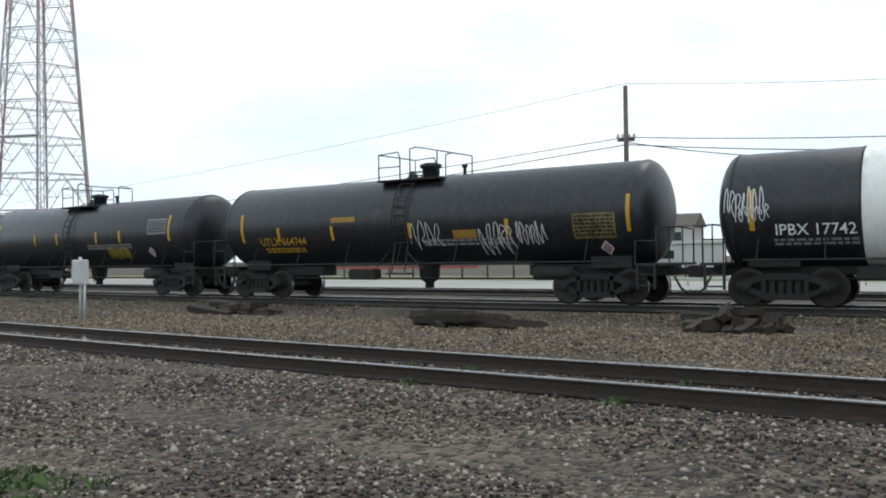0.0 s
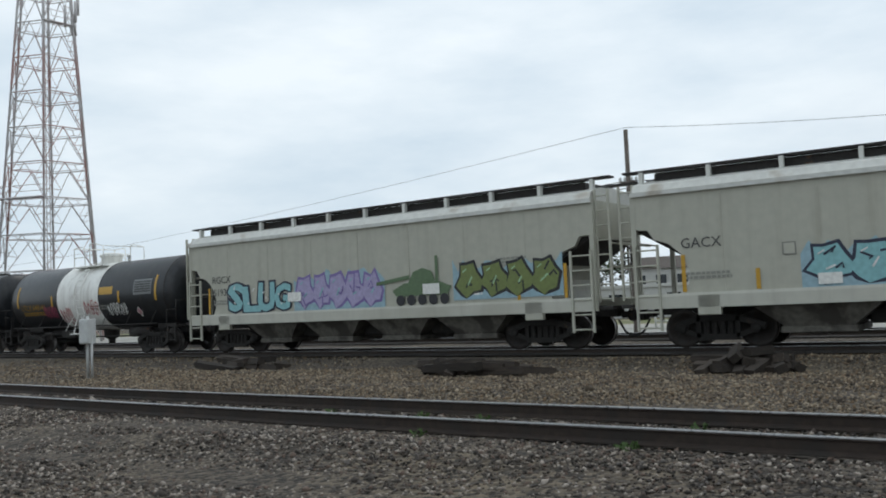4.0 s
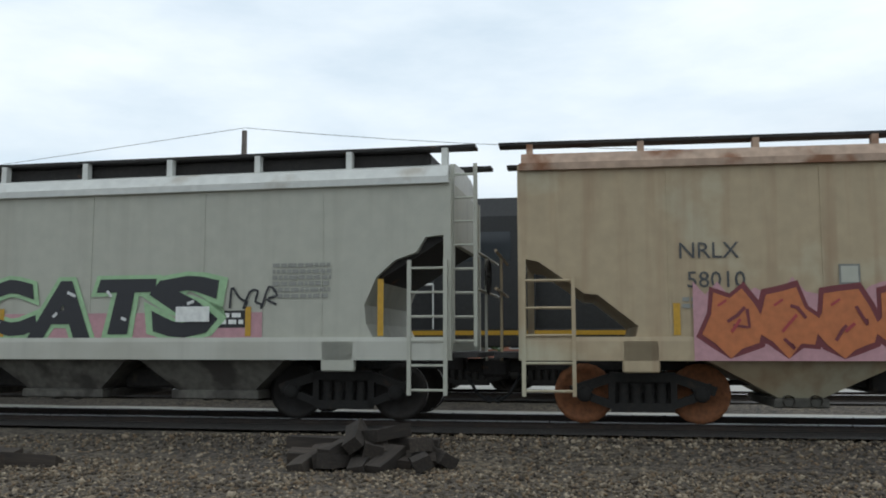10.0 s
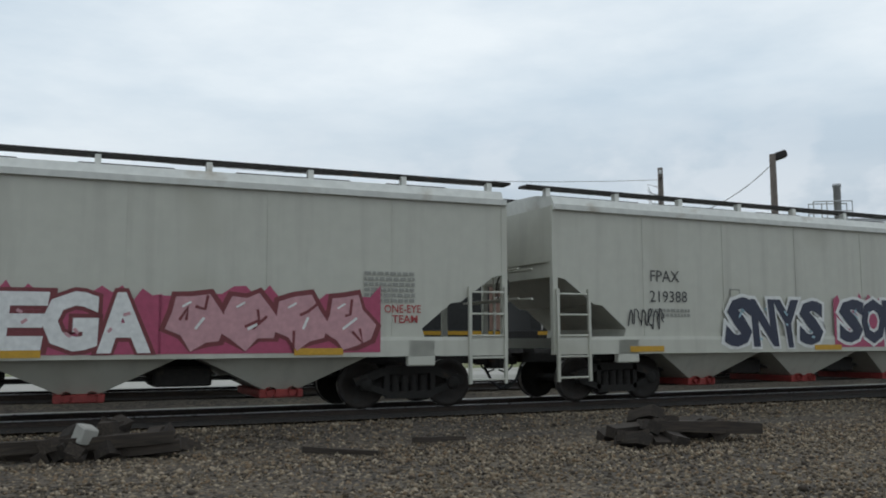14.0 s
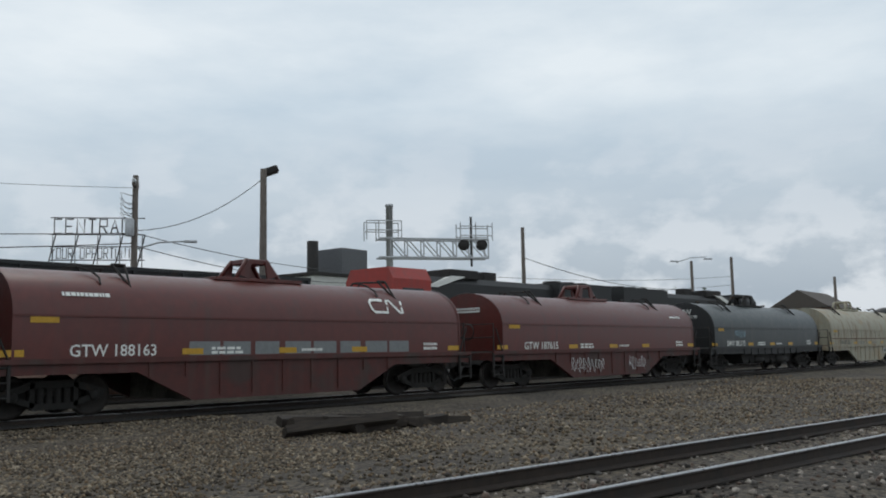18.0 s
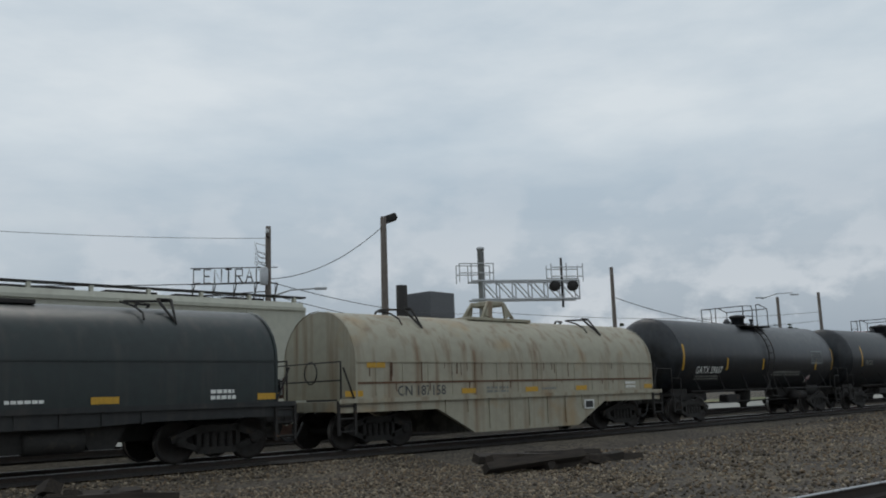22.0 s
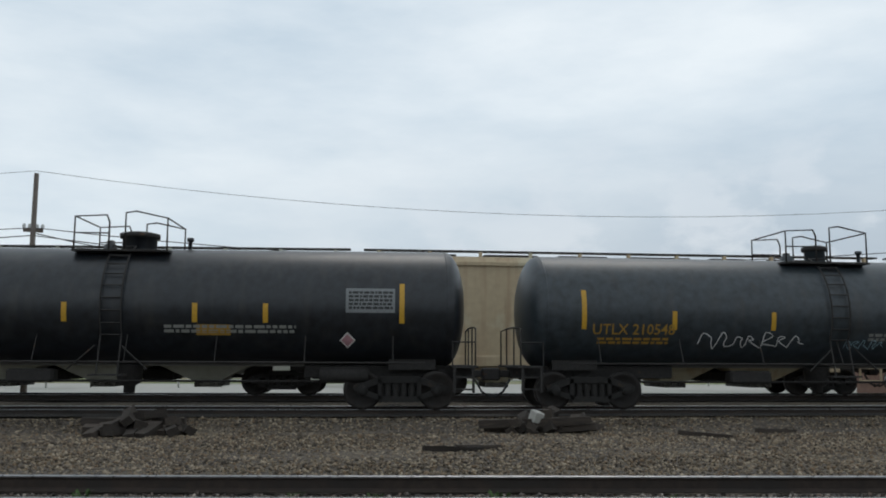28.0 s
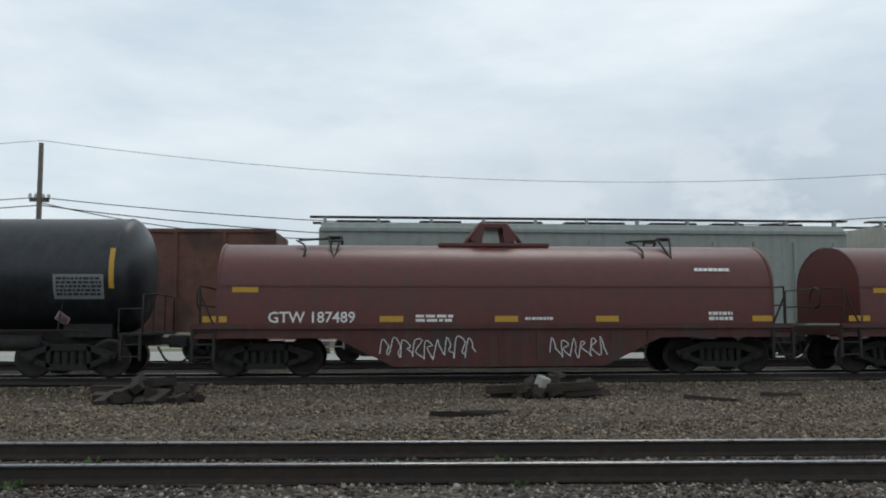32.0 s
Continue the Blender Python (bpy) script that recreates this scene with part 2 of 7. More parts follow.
M_PRINT = mat("worn hopper print", (0.27, 0.27, 0.24), 0.7, grain=12, vary=0.1, bump=0.0)
M_PANEL = mat("grey data panel", (0.19, 0.20, 0.20), 0.6, grain=12, vary=0.1, bump=0.0)
M_RACK = mat("galvanised rack panel", (0.56, 0.57, 0.56), 0.55, 0.0, grain=5, vary=0.07, second=(0.47, 0.46, 0.43), patch=0.9, streak=0.5, streak_color=(0.3, 0.24, 0.18), bump=0.04)
M_RACK_ROOF = mat("galvanised roof sheet", (0.20, 0.21, 0.215), 0.5, 0.2, grain=6, vary=0.12, second=(0.15, 0.15, 0.145), patch=0.8, bump=0.04)
M_BROWN = mat("dark brown rack paint", (0.035, 0.03, 0.028), 0.6, grain=6, vary=0.2, second=(0.17, 0.09, 0.05), patch=1.0, bump=0.05)
M_LOCO_RED = mat("locomotive red paint", (0.32, 0.03, 0.02), 0.45, grain=5, vary=0.1, streak=0.3, bump=0.03)
M_RAIL = mat("rail web rust", (0.038, 0.027, 0.021), 0.75, 0.3, grain=12, vary=0.35, second=(0.03, 0.024, 0.02), patch=2, patch_at=0.5, bump=0.12)
M_RAILHEAD = mat("worn rail head", (0.33, 0.33, 0.34), 0.3, 0.85, grain=18, vary=0.2, bump=0.03)
M_TIE = mat("old creosoted timber", (0.032, 0.024, 0.018), 0.9, grain=9, vary=0.5, second=(0.06, 0.048, 0.038), patch=2.5, patch_at=0.62, bump=0.5, rnd=0.35, stretch=(0.3, 3, 3))
M_POLE = mat("weathered pole timber", (0.12, 0.10, 0.085), 0.9, grain=10, vary=0.3, bump=0.3, stretch=(3, 3, 0.3))
M_GALV = mat("weathered red and white lattice paint", (0.50, 0.48, 0.48), 0.6, 0.1, grain=8, vary=0.15, second=(0.40, 0.24, 0.22), patch=0.15, patch_at=0.48, bump=0.02)
M_CABLE = mat("black cable", (0.03, 0.03, 0.03), 0.6, grain=10, vary=0.1, bump=0)
M_ALU = mat("aluminium signal steel", (0.42, 0.43, 0.44), 0.5, 0.4, grain=8, vary=0.12, bump=0.03)
M_BOX = mat("grey relay box paint", (0.50, 0.51, 0.50), 0.5, grain=8, vary=0.06, bump=0.03)
M_BRICK = mat("salmon brick wall", (0.33, 0.135, 0.085), 0.9, grain=6, vary=0.15, second=(0.27, 0.11, 0.07), patch=0.4, bump=0.1)
M_BRICK2 = mat("brown brick wall", (0.17, 0.10, 0.075), 0.9, grain=6, vary=0.2, bump=0.1)
M_WALLW = mat("off-white siding", (0.5, 0.5, 0.47), 0.8, grain=6, vary=0.08, bump=0.05)
M_SHINGLE = mat("dark shingle roof", (0.09, 0.075, 0.065), 0.9, grain=10, vary=0.3, bump=0.2)
M_GLASS = mat("dark window glass", (0.02, 0.025, 0.03), 0.1, grain=2, vary=0.2, bump=0)
M_CONC = mat("worn concrete pavement", (0.33, 0.32, 0.29), 0.9, grain=3, vary=0.12, second=(0.25, 0.25, 0.22), patch=0.12, patch_at=0.5, bump=0.1)
M_GRASS = mat("dry mown grass", (0.12, 0.135, 0.05), 0.95, grain=4, vary=0.4, second=(0.20, 0.17, 0.09), patch=0.2, patch_at=0.5, bump=0.4)
M_LEAF = mat("leaf green", (0.055, 0.10, 0.025), 0.8, grain=6, vary=0.35, bump=0.1, rnd=0.2)
M_LEAF_DARK = mat("far tree leaves", (0.045, 0.065, 0.03), 0.85, grain=6, vary=0.35, bump=0.1, rnd=0.2)
M_REDSTRIP = mat("red fence banner", (0.30, 0.07, 0.055), 0.7, grain=4, vary=0.15, bump=0)
M_RUBBER = mat("black hose rubber", (0.02, 0.02, 0.02), 0.8, grain=10, vary=0.2, bump=0.1)


def stone_mat(name, tones, rough=0.9):
    """Loose stone: each stone has its own tone."""
    m = bpy.data.materials.new(name)
    m.use_nodes = True
    nt = m.node_tree
    b = nt.nodes["Principled BSDF"]
    b.inputs["Roughness"].default_value = rough
    geo = nt.nodes.new("ShaderNodeNewGeometry")
    r = nt.nodes.new("ShaderNodeValToRGB")
    r.color_ramp.interpolation = 'CONSTANT'
    els = r.color_ramp.elements
    for i, c in enumerate(tones):
        e = els[i] if i < 2 else els.new(i / len(tones))
        e.position, e.color = i / len(tones), (*c, 1)
    nt.links.new(geo.outputs["Random Per Island"], r.inputs[0])
    n = nt.nodes.new("ShaderNodeTexNoise")
    n.inputs["Scale"].default_value, n.inputs["Detail"].default_value = 40, 4
    co = nt.nodes.new("ShaderNodeTexCoord")
    nt.links.new(co.outputs["Object"], n.inputs["Vector"])
    mx = nt.nodes.new("ShaderNodeMixRGB")
    mx.blend_type = 'MULTIPLY'
    mx.inputs[0].default_value = 0.6
    nt.links.new(r.outputs[0], mx.inputs[1])
    nt.links.new(n.outputs[0], mx.inputs[2])
    nt.links.new(mx.outputs[0], b.inputs["Base Color"])
    bp = nt.nodes.new("ShaderNodeBump")
    bp.inputs["Strength"].default_value, bp.inputs["Distance"].default_value = 0.5, 0.01
    nt.links.new(n.outputs[0], bp.inputs["Height"])
    nt.links.new(bp.outputs[0], b.inputs["Normal"])
    return m


STONE_TONES = [(0.135, 0.112, 0.095), (0.34, 0.29, 0.24), (0.070, 0.057, 0.048), (0.18, 0.125, 0.096), (0.48, 0.42, 0.36), (0.032, 0.026, 0.020), (0.145, 0.128, 0.114), (0.10, 0.077, 0.062)]
TAN_TONES = [(0.181, 0.137, 0.089), (0.324, 0.250, 0.168), (0.095, 0.071, 0.046), (0.228, 0.154, 0.089), (0.429, 0.350, 0.249), (0.057, 0.042, 0.029), (0.199, 0.159, 0.114)]
M_STONES = stone_mat("dark siding ballast", STONE_TONES)
M_TAN_STONES = stone_mat("tan ballast", TAN_TONES)


def ground_mat():
    m = bpy.data.materials.new("ballast bed")
    m.use_nodes = True
    nt = m.node_tree
    b = nt.nodes["Principled BSDF"]
    b.inputs["Roughness"].default_value = 0.95
    co = nt.nodes.new("ShaderNodeTexCoord")
    v = nt.nodes.new("ShaderNodeTexVoronoi")
    v.inputs["Scale"].default_value = 17
    nt.links.new(co.outputs["Object"], v.inputs["Vector"])
    r = nt.nodes.new("ShaderNodeValToRGB")
    els = r.color_ramp.elements
    els[0].color, els[1].color = (0.03, 0.025, 0.02, 1), (0.165, 0.138, 0.105, 1)
    els[0].position, els[1].position = 0.1, 0.9
    sp = nt.nodes.new("ShaderNodeSeparateColor")
    nt.links.new(v.outputs["Color"], sp.inputs[0])
    nt.links.new(sp.outputs[0], r.inputs[0])
    n = nt.nodes.new("ShaderNodeTexNoise")
    n.inputs["Scale"].default_value, n.inputs["Detail"].default_value = 0.35, 6
    nt.links.new(co.outputs["Object"], n.inputs["Vector"])
    r2 = nt.nodes.new("ShaderNodeValToRGB")
    r2.color_ramp.elements[0].position, r2.color_ramp.elements[1].position = 0.4, 0.65
    r2.color_ramp.elements[0].color, r2.color_ramp.elements[1].color = (0.62, 0.60, 0.6, 1), (1.0, 0.95, 0.86, 1)
    nt.links.new(n.outputs[0], r2.inputs[0])
    mx = nt.nodes.new("ShaderNodeMixRGB")
    mx.blend_type = 'MULTIPLY'
    mx.inputs[0].default_value = 1
    nt.links.new(r.outputs[0], mx.inputs[1])
    nt.links.new(r2.outputs[0], mx.inputs[2])
    nt.links.new(mx.outputs[0], b.inputs["Base Color"])
    bp = nt.nodes.new("ShaderNodeBump")
    bp.inputs["Strength"].default_value, bp.inputs["Distance"].default_value = 0.9, 0.04
    bp.invert = True
    nt.links.new(v.outputs["Distance"], bp.inputs["Height"])
    nt.links.new(bp.outputs[0], b.inputs["Normal"])
    return m


M_BED = ground_mat()
# oil stain and the trains' shade together, both put into this dark colour
M_OILY_SHADE = mat("oily ballast with painted shade", (0.028, 0.023, 0.019), 0.9, grain=22, vary=0.6, second=(0.07, 0.058, 0.047), patch=9, patch_at=0.6, bump=0.9)
GRAF = {n: mat("spray paint " + n, c, 0.45, grain=9, vary=0.12, bump=0.0) for n, c in {
    "white": (0.66, 0.66, 0.64), "black": (0.018, 0.018, 0.022), "teal": (0.10, 0.36, 0.38), "aqua": (0.22, 0.45, 0.47), "purple": (0.20, 0.15, 0.36), "lilac": (0.36, 0.32, 0.5),
    "olive": (0.16, 0.20, 0.06), "yellow": (0.55, 0.42, 0.05), "pink": (0.42, 0.15, 0.20), "red": (0.36, 0.05, 0.05), "green": (0.07, 0.26, 0.08), "mint": (0.32, 0.5, 0.28),
    "orange": (0.48, 0.15, 0.05), "maroon": (0.16, 0.03, 0.035), "khaki": (0.26, 0.20, 0.10), "navy": (0.02, 0.025, 0.05), "blue": (0.06, 0.17, 0.36), "sky": (0.28, 0.42, 0.48), "magenta": (0.36, 0.06, 0.12), "rose": (0.48, 0.26, 0.28), "faded": (0.17, 0.27, 0.42), "cream": (0.52, 0.42, 0.30), "army": (0.10, 0.16, 0.08)}.items()}

# ---------------------------------------------------------------- mesh helpers


class Geo:
    """Collects faces of one mesh."""

    def __init__(self):
        self.v, self.f, self.smooth = [], [], []

    def add(self, verts, faces, smooth=False):
        n = len(self.v)
        self.v += [tuple(p) for p in verts]
        self.f += [tuple(i + n for i in f) for f in faces]
        self.smooth += [smooth] * len(faces)
        return self

    def box(self, x0, x1, y0, y1, z0, z1, bev=0.0):
        if bev:
            b = min(bev, (x1 - x0) * .3, (y1 - y0) * .3, (z1 - z0) * .3)
            r0 = [(x0 + b, y0), (x1 - b, y0), (x1, y0 + b), (x1, y1 - b), (x1 - b, y1), (x0 + b, y1), (x0, y1 - b), (x0, y0 + b)]
            cx, cy = (x0 + x1) / 2, (y0 + y1) / 2
            ins = [(cx + (x - cx) * (1 - 2 * b / (x1 - x0)), cy + (y - cy) * (1 - 2 * b / (y1 - y0))) for x, y in r0]
            v = [(*p, z0) for p in ins] + [(*p, z0 + b) for p in r0] + [(*p, z1 - b) for p in r0] + [(*p, z1) for p in ins]
            f = [tuple(range(7, -1, -1)), tuple(range(24, 32))]
            for k in range(3):
                f += [(k * 8 + i, k * 8 + (i + 1) % 8, k * 8 + 8 + (i + 1) % 8, k * 8 + 8 + i) for i in range(8)]
            return self.add(v, f)
        v = [(x, y, z) for z in (z0, z1) for x, y in ((x0, y0), (x1, y0), (x1, y1), (x0, y1))]
        return self.add(v, [(3, 2, 1, 0), (4, 5, 6, 7), (0, 1, 5, 4), (1, 2, 6, 5), (2, 3, 7, 6), (3, 0, 4, 7)])

    def prism(self, pts, y0, y1, smooth=False):
        """A polygon of (x, z), run from y0 to y1."""
        n = len(pts)
        v = [(x, y0, z) for x, z in pts] + [(x, y1, z) for x, z in pts]
        self.add(v, [tuple(range(n)), tuple(range(2 * n - 1, n - 1, -1))])
        return self.add(v, [((i + 1) % n, i, n + i, n + (i + 1) % n) for i in range(n)], smooth)

    def run(self, pts, x0, x1, smooth=False, caps=True, closed=True):
        """A section of (y, z), run from x0 to x1."""
        n = len(pts)
        v = [(x0, y, z) for y, z in pts] + [(x1, y, z) for y, z in pts]
        if caps:
            self.add(v, [tuple(range(n - 1, -1, -1)), tuple(range(n, 2 * n))])
        return self.add(v, [(i, (i + 1) % n, n + (i + 1) % n, n + i) for i in range(n if closed else n - 1)], smooth)

    def tube(self, pts, r, n=6):
        """A round bar through the points, mitred at its bends."""
        p = [Vector(q) for q in pts]
        p = [q for k, q in enumerate(p) if k == 0 or (q - p[k - 1]).length > 1e-6]
        m = len(p)
        if m < 2:
            return self
        dirs = [(p[k + 1] - p[k]).normalized() for k in range(m - 1)]
        u = dirs[0].cross(Vector((0, 0, 1)) if abs(dirs[0].z) < .9 else Vector((1, 0, 0))).normalized()
        v = []
        for k in range(m):
            d = dirs[0] if k == 0 else dirs[-1] if k == m - 1 else (dirs[k - 1] + dirs[k])
            d = d.normalized() if d.length > 1e-4 else dirs[k - 1]
            u = (u - d * u.dot(d))
            u = u.normalized() if u.length > 1e-4 else d.orthogonal().normalized()
            w = d.cross(u)
            v += [p[k] + u * math.cos(2 * math.pi * i / n) * r + w * math.sin(2 * math.pi * i / n) * r for i in range(n)]
        f = [tuple(range(n - 1, -1, -1)), tuple(range((m - 1) * n, m * n))]
        for k in range(m - 1):
            f += [(k * n + i, k * n + (i + 1) % n, k * n + n + (i + 1) % n, k * n + n + i) for i in range(n)]
        return self.add(v, f, n > 5)

    def lathe(self, prof, c, axis="z", n=16, a0=0.0, a1=2 * math.pi, smooth=True):
        """A profile of (radius, height) turned about an axis through c."""
        full = abs(a1 - a0 - 2 * math.pi) < 1e-6
        m = n if full else n + 1
        v = []
        for r, h in prof:
            for k in range(m):
                a = a0 + (a1 - a0) * k / n
                p, q = r * math.cos(a), r * math.sin(a)
                o = (p, q, h) if axis == "z" else ((h, p, q) if axis == "x" else (p, h, q))
                v.append((c[0] + o[0], c[1] + o[1], c[2] + o[2]))
        f = []
        for j in range(len(prof) - 1):
            for k in range(n):
                k2 = (k + 1) % m
                f.append((j * m + k, j * m + k2, (j + 1) * m + k2, (j + 1) * m + k))
        return self.add(v, f, smooth)

    def mesh(self, name, material):
        me = bpy.data.meshes.new(name)
        me.from_pydata(self.v, [], self.f)
        me.polygons.foreach_set("use_smooth", self.smooth)
        me.materials.append(material)
        me.update()
        return me


def part(name, geo, material, parent, label=""):
    me = geo if isinstance(geo, bpy.types.Mesh) else geo.mesh(name, material)
    ob = new(name, me)
    ob.parent = parent
    if label:
        ob["label"] = label
    return ob


def thing(name, label, category, group="", kind=""):
    return tagged(new(name), label, category, group, kind)


def solo(name, geo, material, label, category, kind="", group=""):
    return tagged(new(name, geo.mesh(name, material)), label, category, group, kind)


FONT_CACHE = {}


def letters(body, height, fat=0.012):
    """Flat outlines of a word in the built-in font: points (u, v) about its middle, and faces."""
    if (body, fat) not in FONT_CACHE:
        cu = bpy.data.curves.new("word", 'FONT')
        cu.body, cu.align_x, cu.align_y, cu.resolution_u = body, 'CENTER', 'CENTER', 2
        cu.offset = fat
        ob = bpy.data.objects.new("word", cu)
        me = bpy.data.meshes.new_from_object(ob)
        FONT_CACHE[body, fat] = ([tuple(v.co[:2]) for v in me.vertices], [tuple(p.vertices) for p in me.polygons])
        bpy.data.objects.remove(ob)
        bpy.data.curves.remove(cu)
        bpy.data.meshes.remove(me)
    v, f = FONT_CACHE[body, fat]
    k = height / 0.69
    return [(a * k, b * k) for a, b in v], f


def flat_side(y):
    return lambda u, v, d: (u, y - d, v)


def round_side(R, zc, ry=None):
    def place(u, v, d):
        q = max(-.98, min(.98, (v - zc) / R))
        return (u, -(R * math.sqrt(1 - q * q)) - d, v)
    return place


def word(name, body, parent, side, u, v, height, material, stretch=1.0, d=0.006, fat=0.012):
    p, f = letters(body, height, fat)
    g = Geo().add([side(u + a * stretch, v + b, d) for a, b in p], f)
    return part(name, g, material, parent)


def plate(name, parent, side, u0, u1, v0, v1, material, d=0.006, label="", nv=1):
    """A thin marking that follows the side."""
    g = Geo()
    nv = max(nv, int((v1 - v0) / .07)) if nv > 1 else 1
    for k in range(nv):
        a, b = v0 + (v1 - v0) * k / nv, v0 + (v1 - v0) * (k + 1) / nv
        g.add([side(u0, a, d), side(u1, a, d), side(u1, b, d), side(u0, b, d)], [(0, 1, 2, 3)])
    return part(name, g, material, parent, label)


def bars(name, parent, side, u0, u1, v0, v1, lines, material, d=0.006, seed=1, cell=0.22):
    """Small print that cannot be read: rows of short bars."""
    rnd = random.Random(seed)
    g = Geo()
    h = (v1 - v0) / lines
    for k in range(lines):
        a = v1 - (k + 1) * h + h * .25
        b = v1 - k * h - h * .1
        u = u0
        while u < u1 - .03:
            w = min(u1 - u, cell * rnd.uniform(.4, 1.2))
            g.add([side(u, a, d), side(u + w, a, d), side(u + w, b, d), side(u, b, d)], [(0, 1, 2, 3)])
            u += w + cell * .2
    return part(name, g, material, parent)


def stroke(g, pts, w, side, d):
    """A flat line of even width through the points, joined at its bends."""
    m = len(pts)
    v = []
    for k, (x, y) in enumerate(pts):
        a, b = pts[max(0, k - 1)], pts[min(m - 1, k + 1)]
        dx, dy = b[0] - a[0], b[1] - a[1]
        L = math.hypot(dx, dy) or 1e-6
        nx, ny = -dy / L * w / 2, dx / L * w / 2
        v += [side(x - nx, y - ny, d), side(x + nx, y + ny, d)]
    g.add(v, [(2 * k, 2 * k + 2, 2 * k + 3, 2 * k + 1) for k in range(m - 1)])


def graffiti(parent, side, u0, u1, v0, v1, fill, line, n, seed, back=None, shine=None, d=0.008):
    """A sprayed piece: a row of jagged swollen shapes with an outline, not to be read."""
    rnd = random.Random(seed)
    d = d if v0 > 1.25 else max(d, .046)
    w = (u1 - u0) / n
    gb, gl, gf, gs = Geo(), Geo(), Geo(), Geo()
    if back:
        pts = []
        m = 5 * n
        for k in range(m):
            pts.append((u0 - .15 + (u1 - u0 + .3) * k / (m - 1), v1 - rnd.uniform(-.12, .28) * (v1 - v0)))
        for (a, b), (c, e) in zip(pts, pts[1:]):
            gb.add([side(a, v0 - .02, d), side(c, v0 - .02, d), side(c, e, d), side(a, b, d)], [(0, 1, 2, 3)])
        part("spray_cloud", gb, GRAF[back], parent)
    for k in range(n):
        cx, cy = u0 + (k + .5) * w, (v0 + v1) / 2
        m = 11
        ang = [2 * math.pi * (i + rnd.uniform(-.25, .25)) / m for i in range(m)]
        rad = [(1.0 if i % 2 == 0 else rnd.uniform(.62, .9)) for i in range(m)]
        hw, hh = w * .56, (v1 - v0) * .5

        def ring(s, q):
            return [side(cx + hw * s * r * math.cos(a) * (1.1 if abs(math.cos(a)) > .5 else 1), max(v0 + .01, cy + hh * s * r * math.sin(a) * 1.05), q) for a, r in zip(ang, rad)]
        gl, gf, gs = Geo(), Geo(), Geo()
        for g, s, q in ((gl, 1.12, d + .003 + .0006 * k), (gf, .93, d + .014 + .0006 * k)):
            v = [side(cx, cy, q)] + ring(s, q)
            g.add(v, [(0, 1 + i, 1 + (i + 1) % m) for i in range(m)])
        for _ in range(2):
            a, b = cx + rnd.uniform(-.3, .2) * w, cy + rnd.uniform(-.3, .25) * (v1 - v0)
            stroke(gl, [(a, b), (a + rnd.uniform(.08, .3) * w, b + rnd.uniform(-.25, .25) * (v1 - v0)), (a + rnd.uniform(.1, .35) * w, b + rnd.uniform(-.3, .3) * (v1 - v0))], .05, side, d + .026)
        if shine:
            a, b = cx - .25 * w, cy + .22 * (v1 - v0)
            stroke(gs, [(a, b), (a + .16 * w, b + .08 * (v1 - v0))], .035, side, d + .030)
            stroke(gs, [(a + rnd.uniform(.1, .3) * w, b - .35 * (v1 - v0)), (a + .4 * w, b - rnd.uniform(.1, .3) * (v1 - v0))], .045, side, d + .030)
        letter = part("spray_letter", gl, GRAF[line], parent)
        part("spray_fill", gf, GRAF[fill], letter)
        if shine:
            part("spray_highlight", gs, GRAF[shine], letter)


def cover_side(top, deck=1.2):
    """The round cover of a coil car, seen from the tracks."""
    def place(u, v, d):
        q = max(0, min(.97, (v - deck - .95) / (top - deck - .95)))
        return (u, -1.525 * math.sqrt(1 - q * q) - d, v)
    return place


def piece(parent, side, u0, u1, v0, v1, text, fill, line, seed, back=None, shine=None, d=0.008):
    """A sprayed piece that can be read: fat leaning letters with an outline, a cloud behind and glints."""
    rnd = random.Random(seed)
    d = d if v0 > 1.25 else max(d, .046)
    n = len(text)
    w = (u1 - u0) / n
    if back:
        gb = Geo()
        m = 6 * n
        pts = [(u0 - .2 + (u1 - u0 + .4) * k / (m - 1), v1 - rnd.uniform(-.14, .2) * (v1 - v0)) for k in range(m)]
        for (a, b), (c, e) in zip(pts, pts[1:]):
            gb.add([side(a, v0 - .02, d), side(c, v0 - .02, d), side(c, e, d), side(a, b, d)], [(0, 1, 2, 3)])
        part("spray_cloud", gb, GRAF[back], parent)
    for k, ch in enumerate(text):
        cx, cy = u0 + (k + .5) * w, (v0 + v1) / 2 + rnd.uniform(-.04, .04) * (v1 - v0)
        p0, f0 = letters(ch, .69, .05)
        xs, ys = [p[0] for p in p0], [p[1] for p in p0]
        mx, my = (min(xs) + max(xs)) / 2, (min(ys) + max(ys)) / 2
        kx, ky = w * rnd.uniform(1.0, 1.12) / (max(xs) - min(xs)), (v1 - v0) * rnd.uniform(.86, .98) / (max(ys) - min(ys))
        lean, swell = rnd.uniform(-.16, .22), rnd.uniform(-.25, .25)

        def spot(a, b, q):
            a, b = (a - mx) * kx, (b - my) * ky
            a = a * (1 + swell * b / (v1 - v0)) + lean * b
            return side(cx + a, max(v0 - .03, cy + b), q)
        p1, f1 = letters(ch, .69, .105)
        o = part("spray_letter", Geo().add([spot(a, b, d + .003 + .0006 * k) for a, b in p1], f1), GRAF[line], parent)
        part("spray_fill", Geo().add([spot(a, b, d + .014 + .0006 * k) for a, b in p0], f0), GRAF[fill], o)
        if shine:
            g = Geo()
            for _ in range(2):
                a, b = cx + rnd.uniform(-.3, .2) * w, cy + rnd.uniform(-.3, .32) * (v1 - v0)
                stroke(g, [(a, b), (a + rnd.uniform(.05, .14) * w, b + rnd.uniform(-.1, .12) * (v1 - v0))], .05, side, d + .026)
            part("spray_highlight", g, GRAF[shine], o)


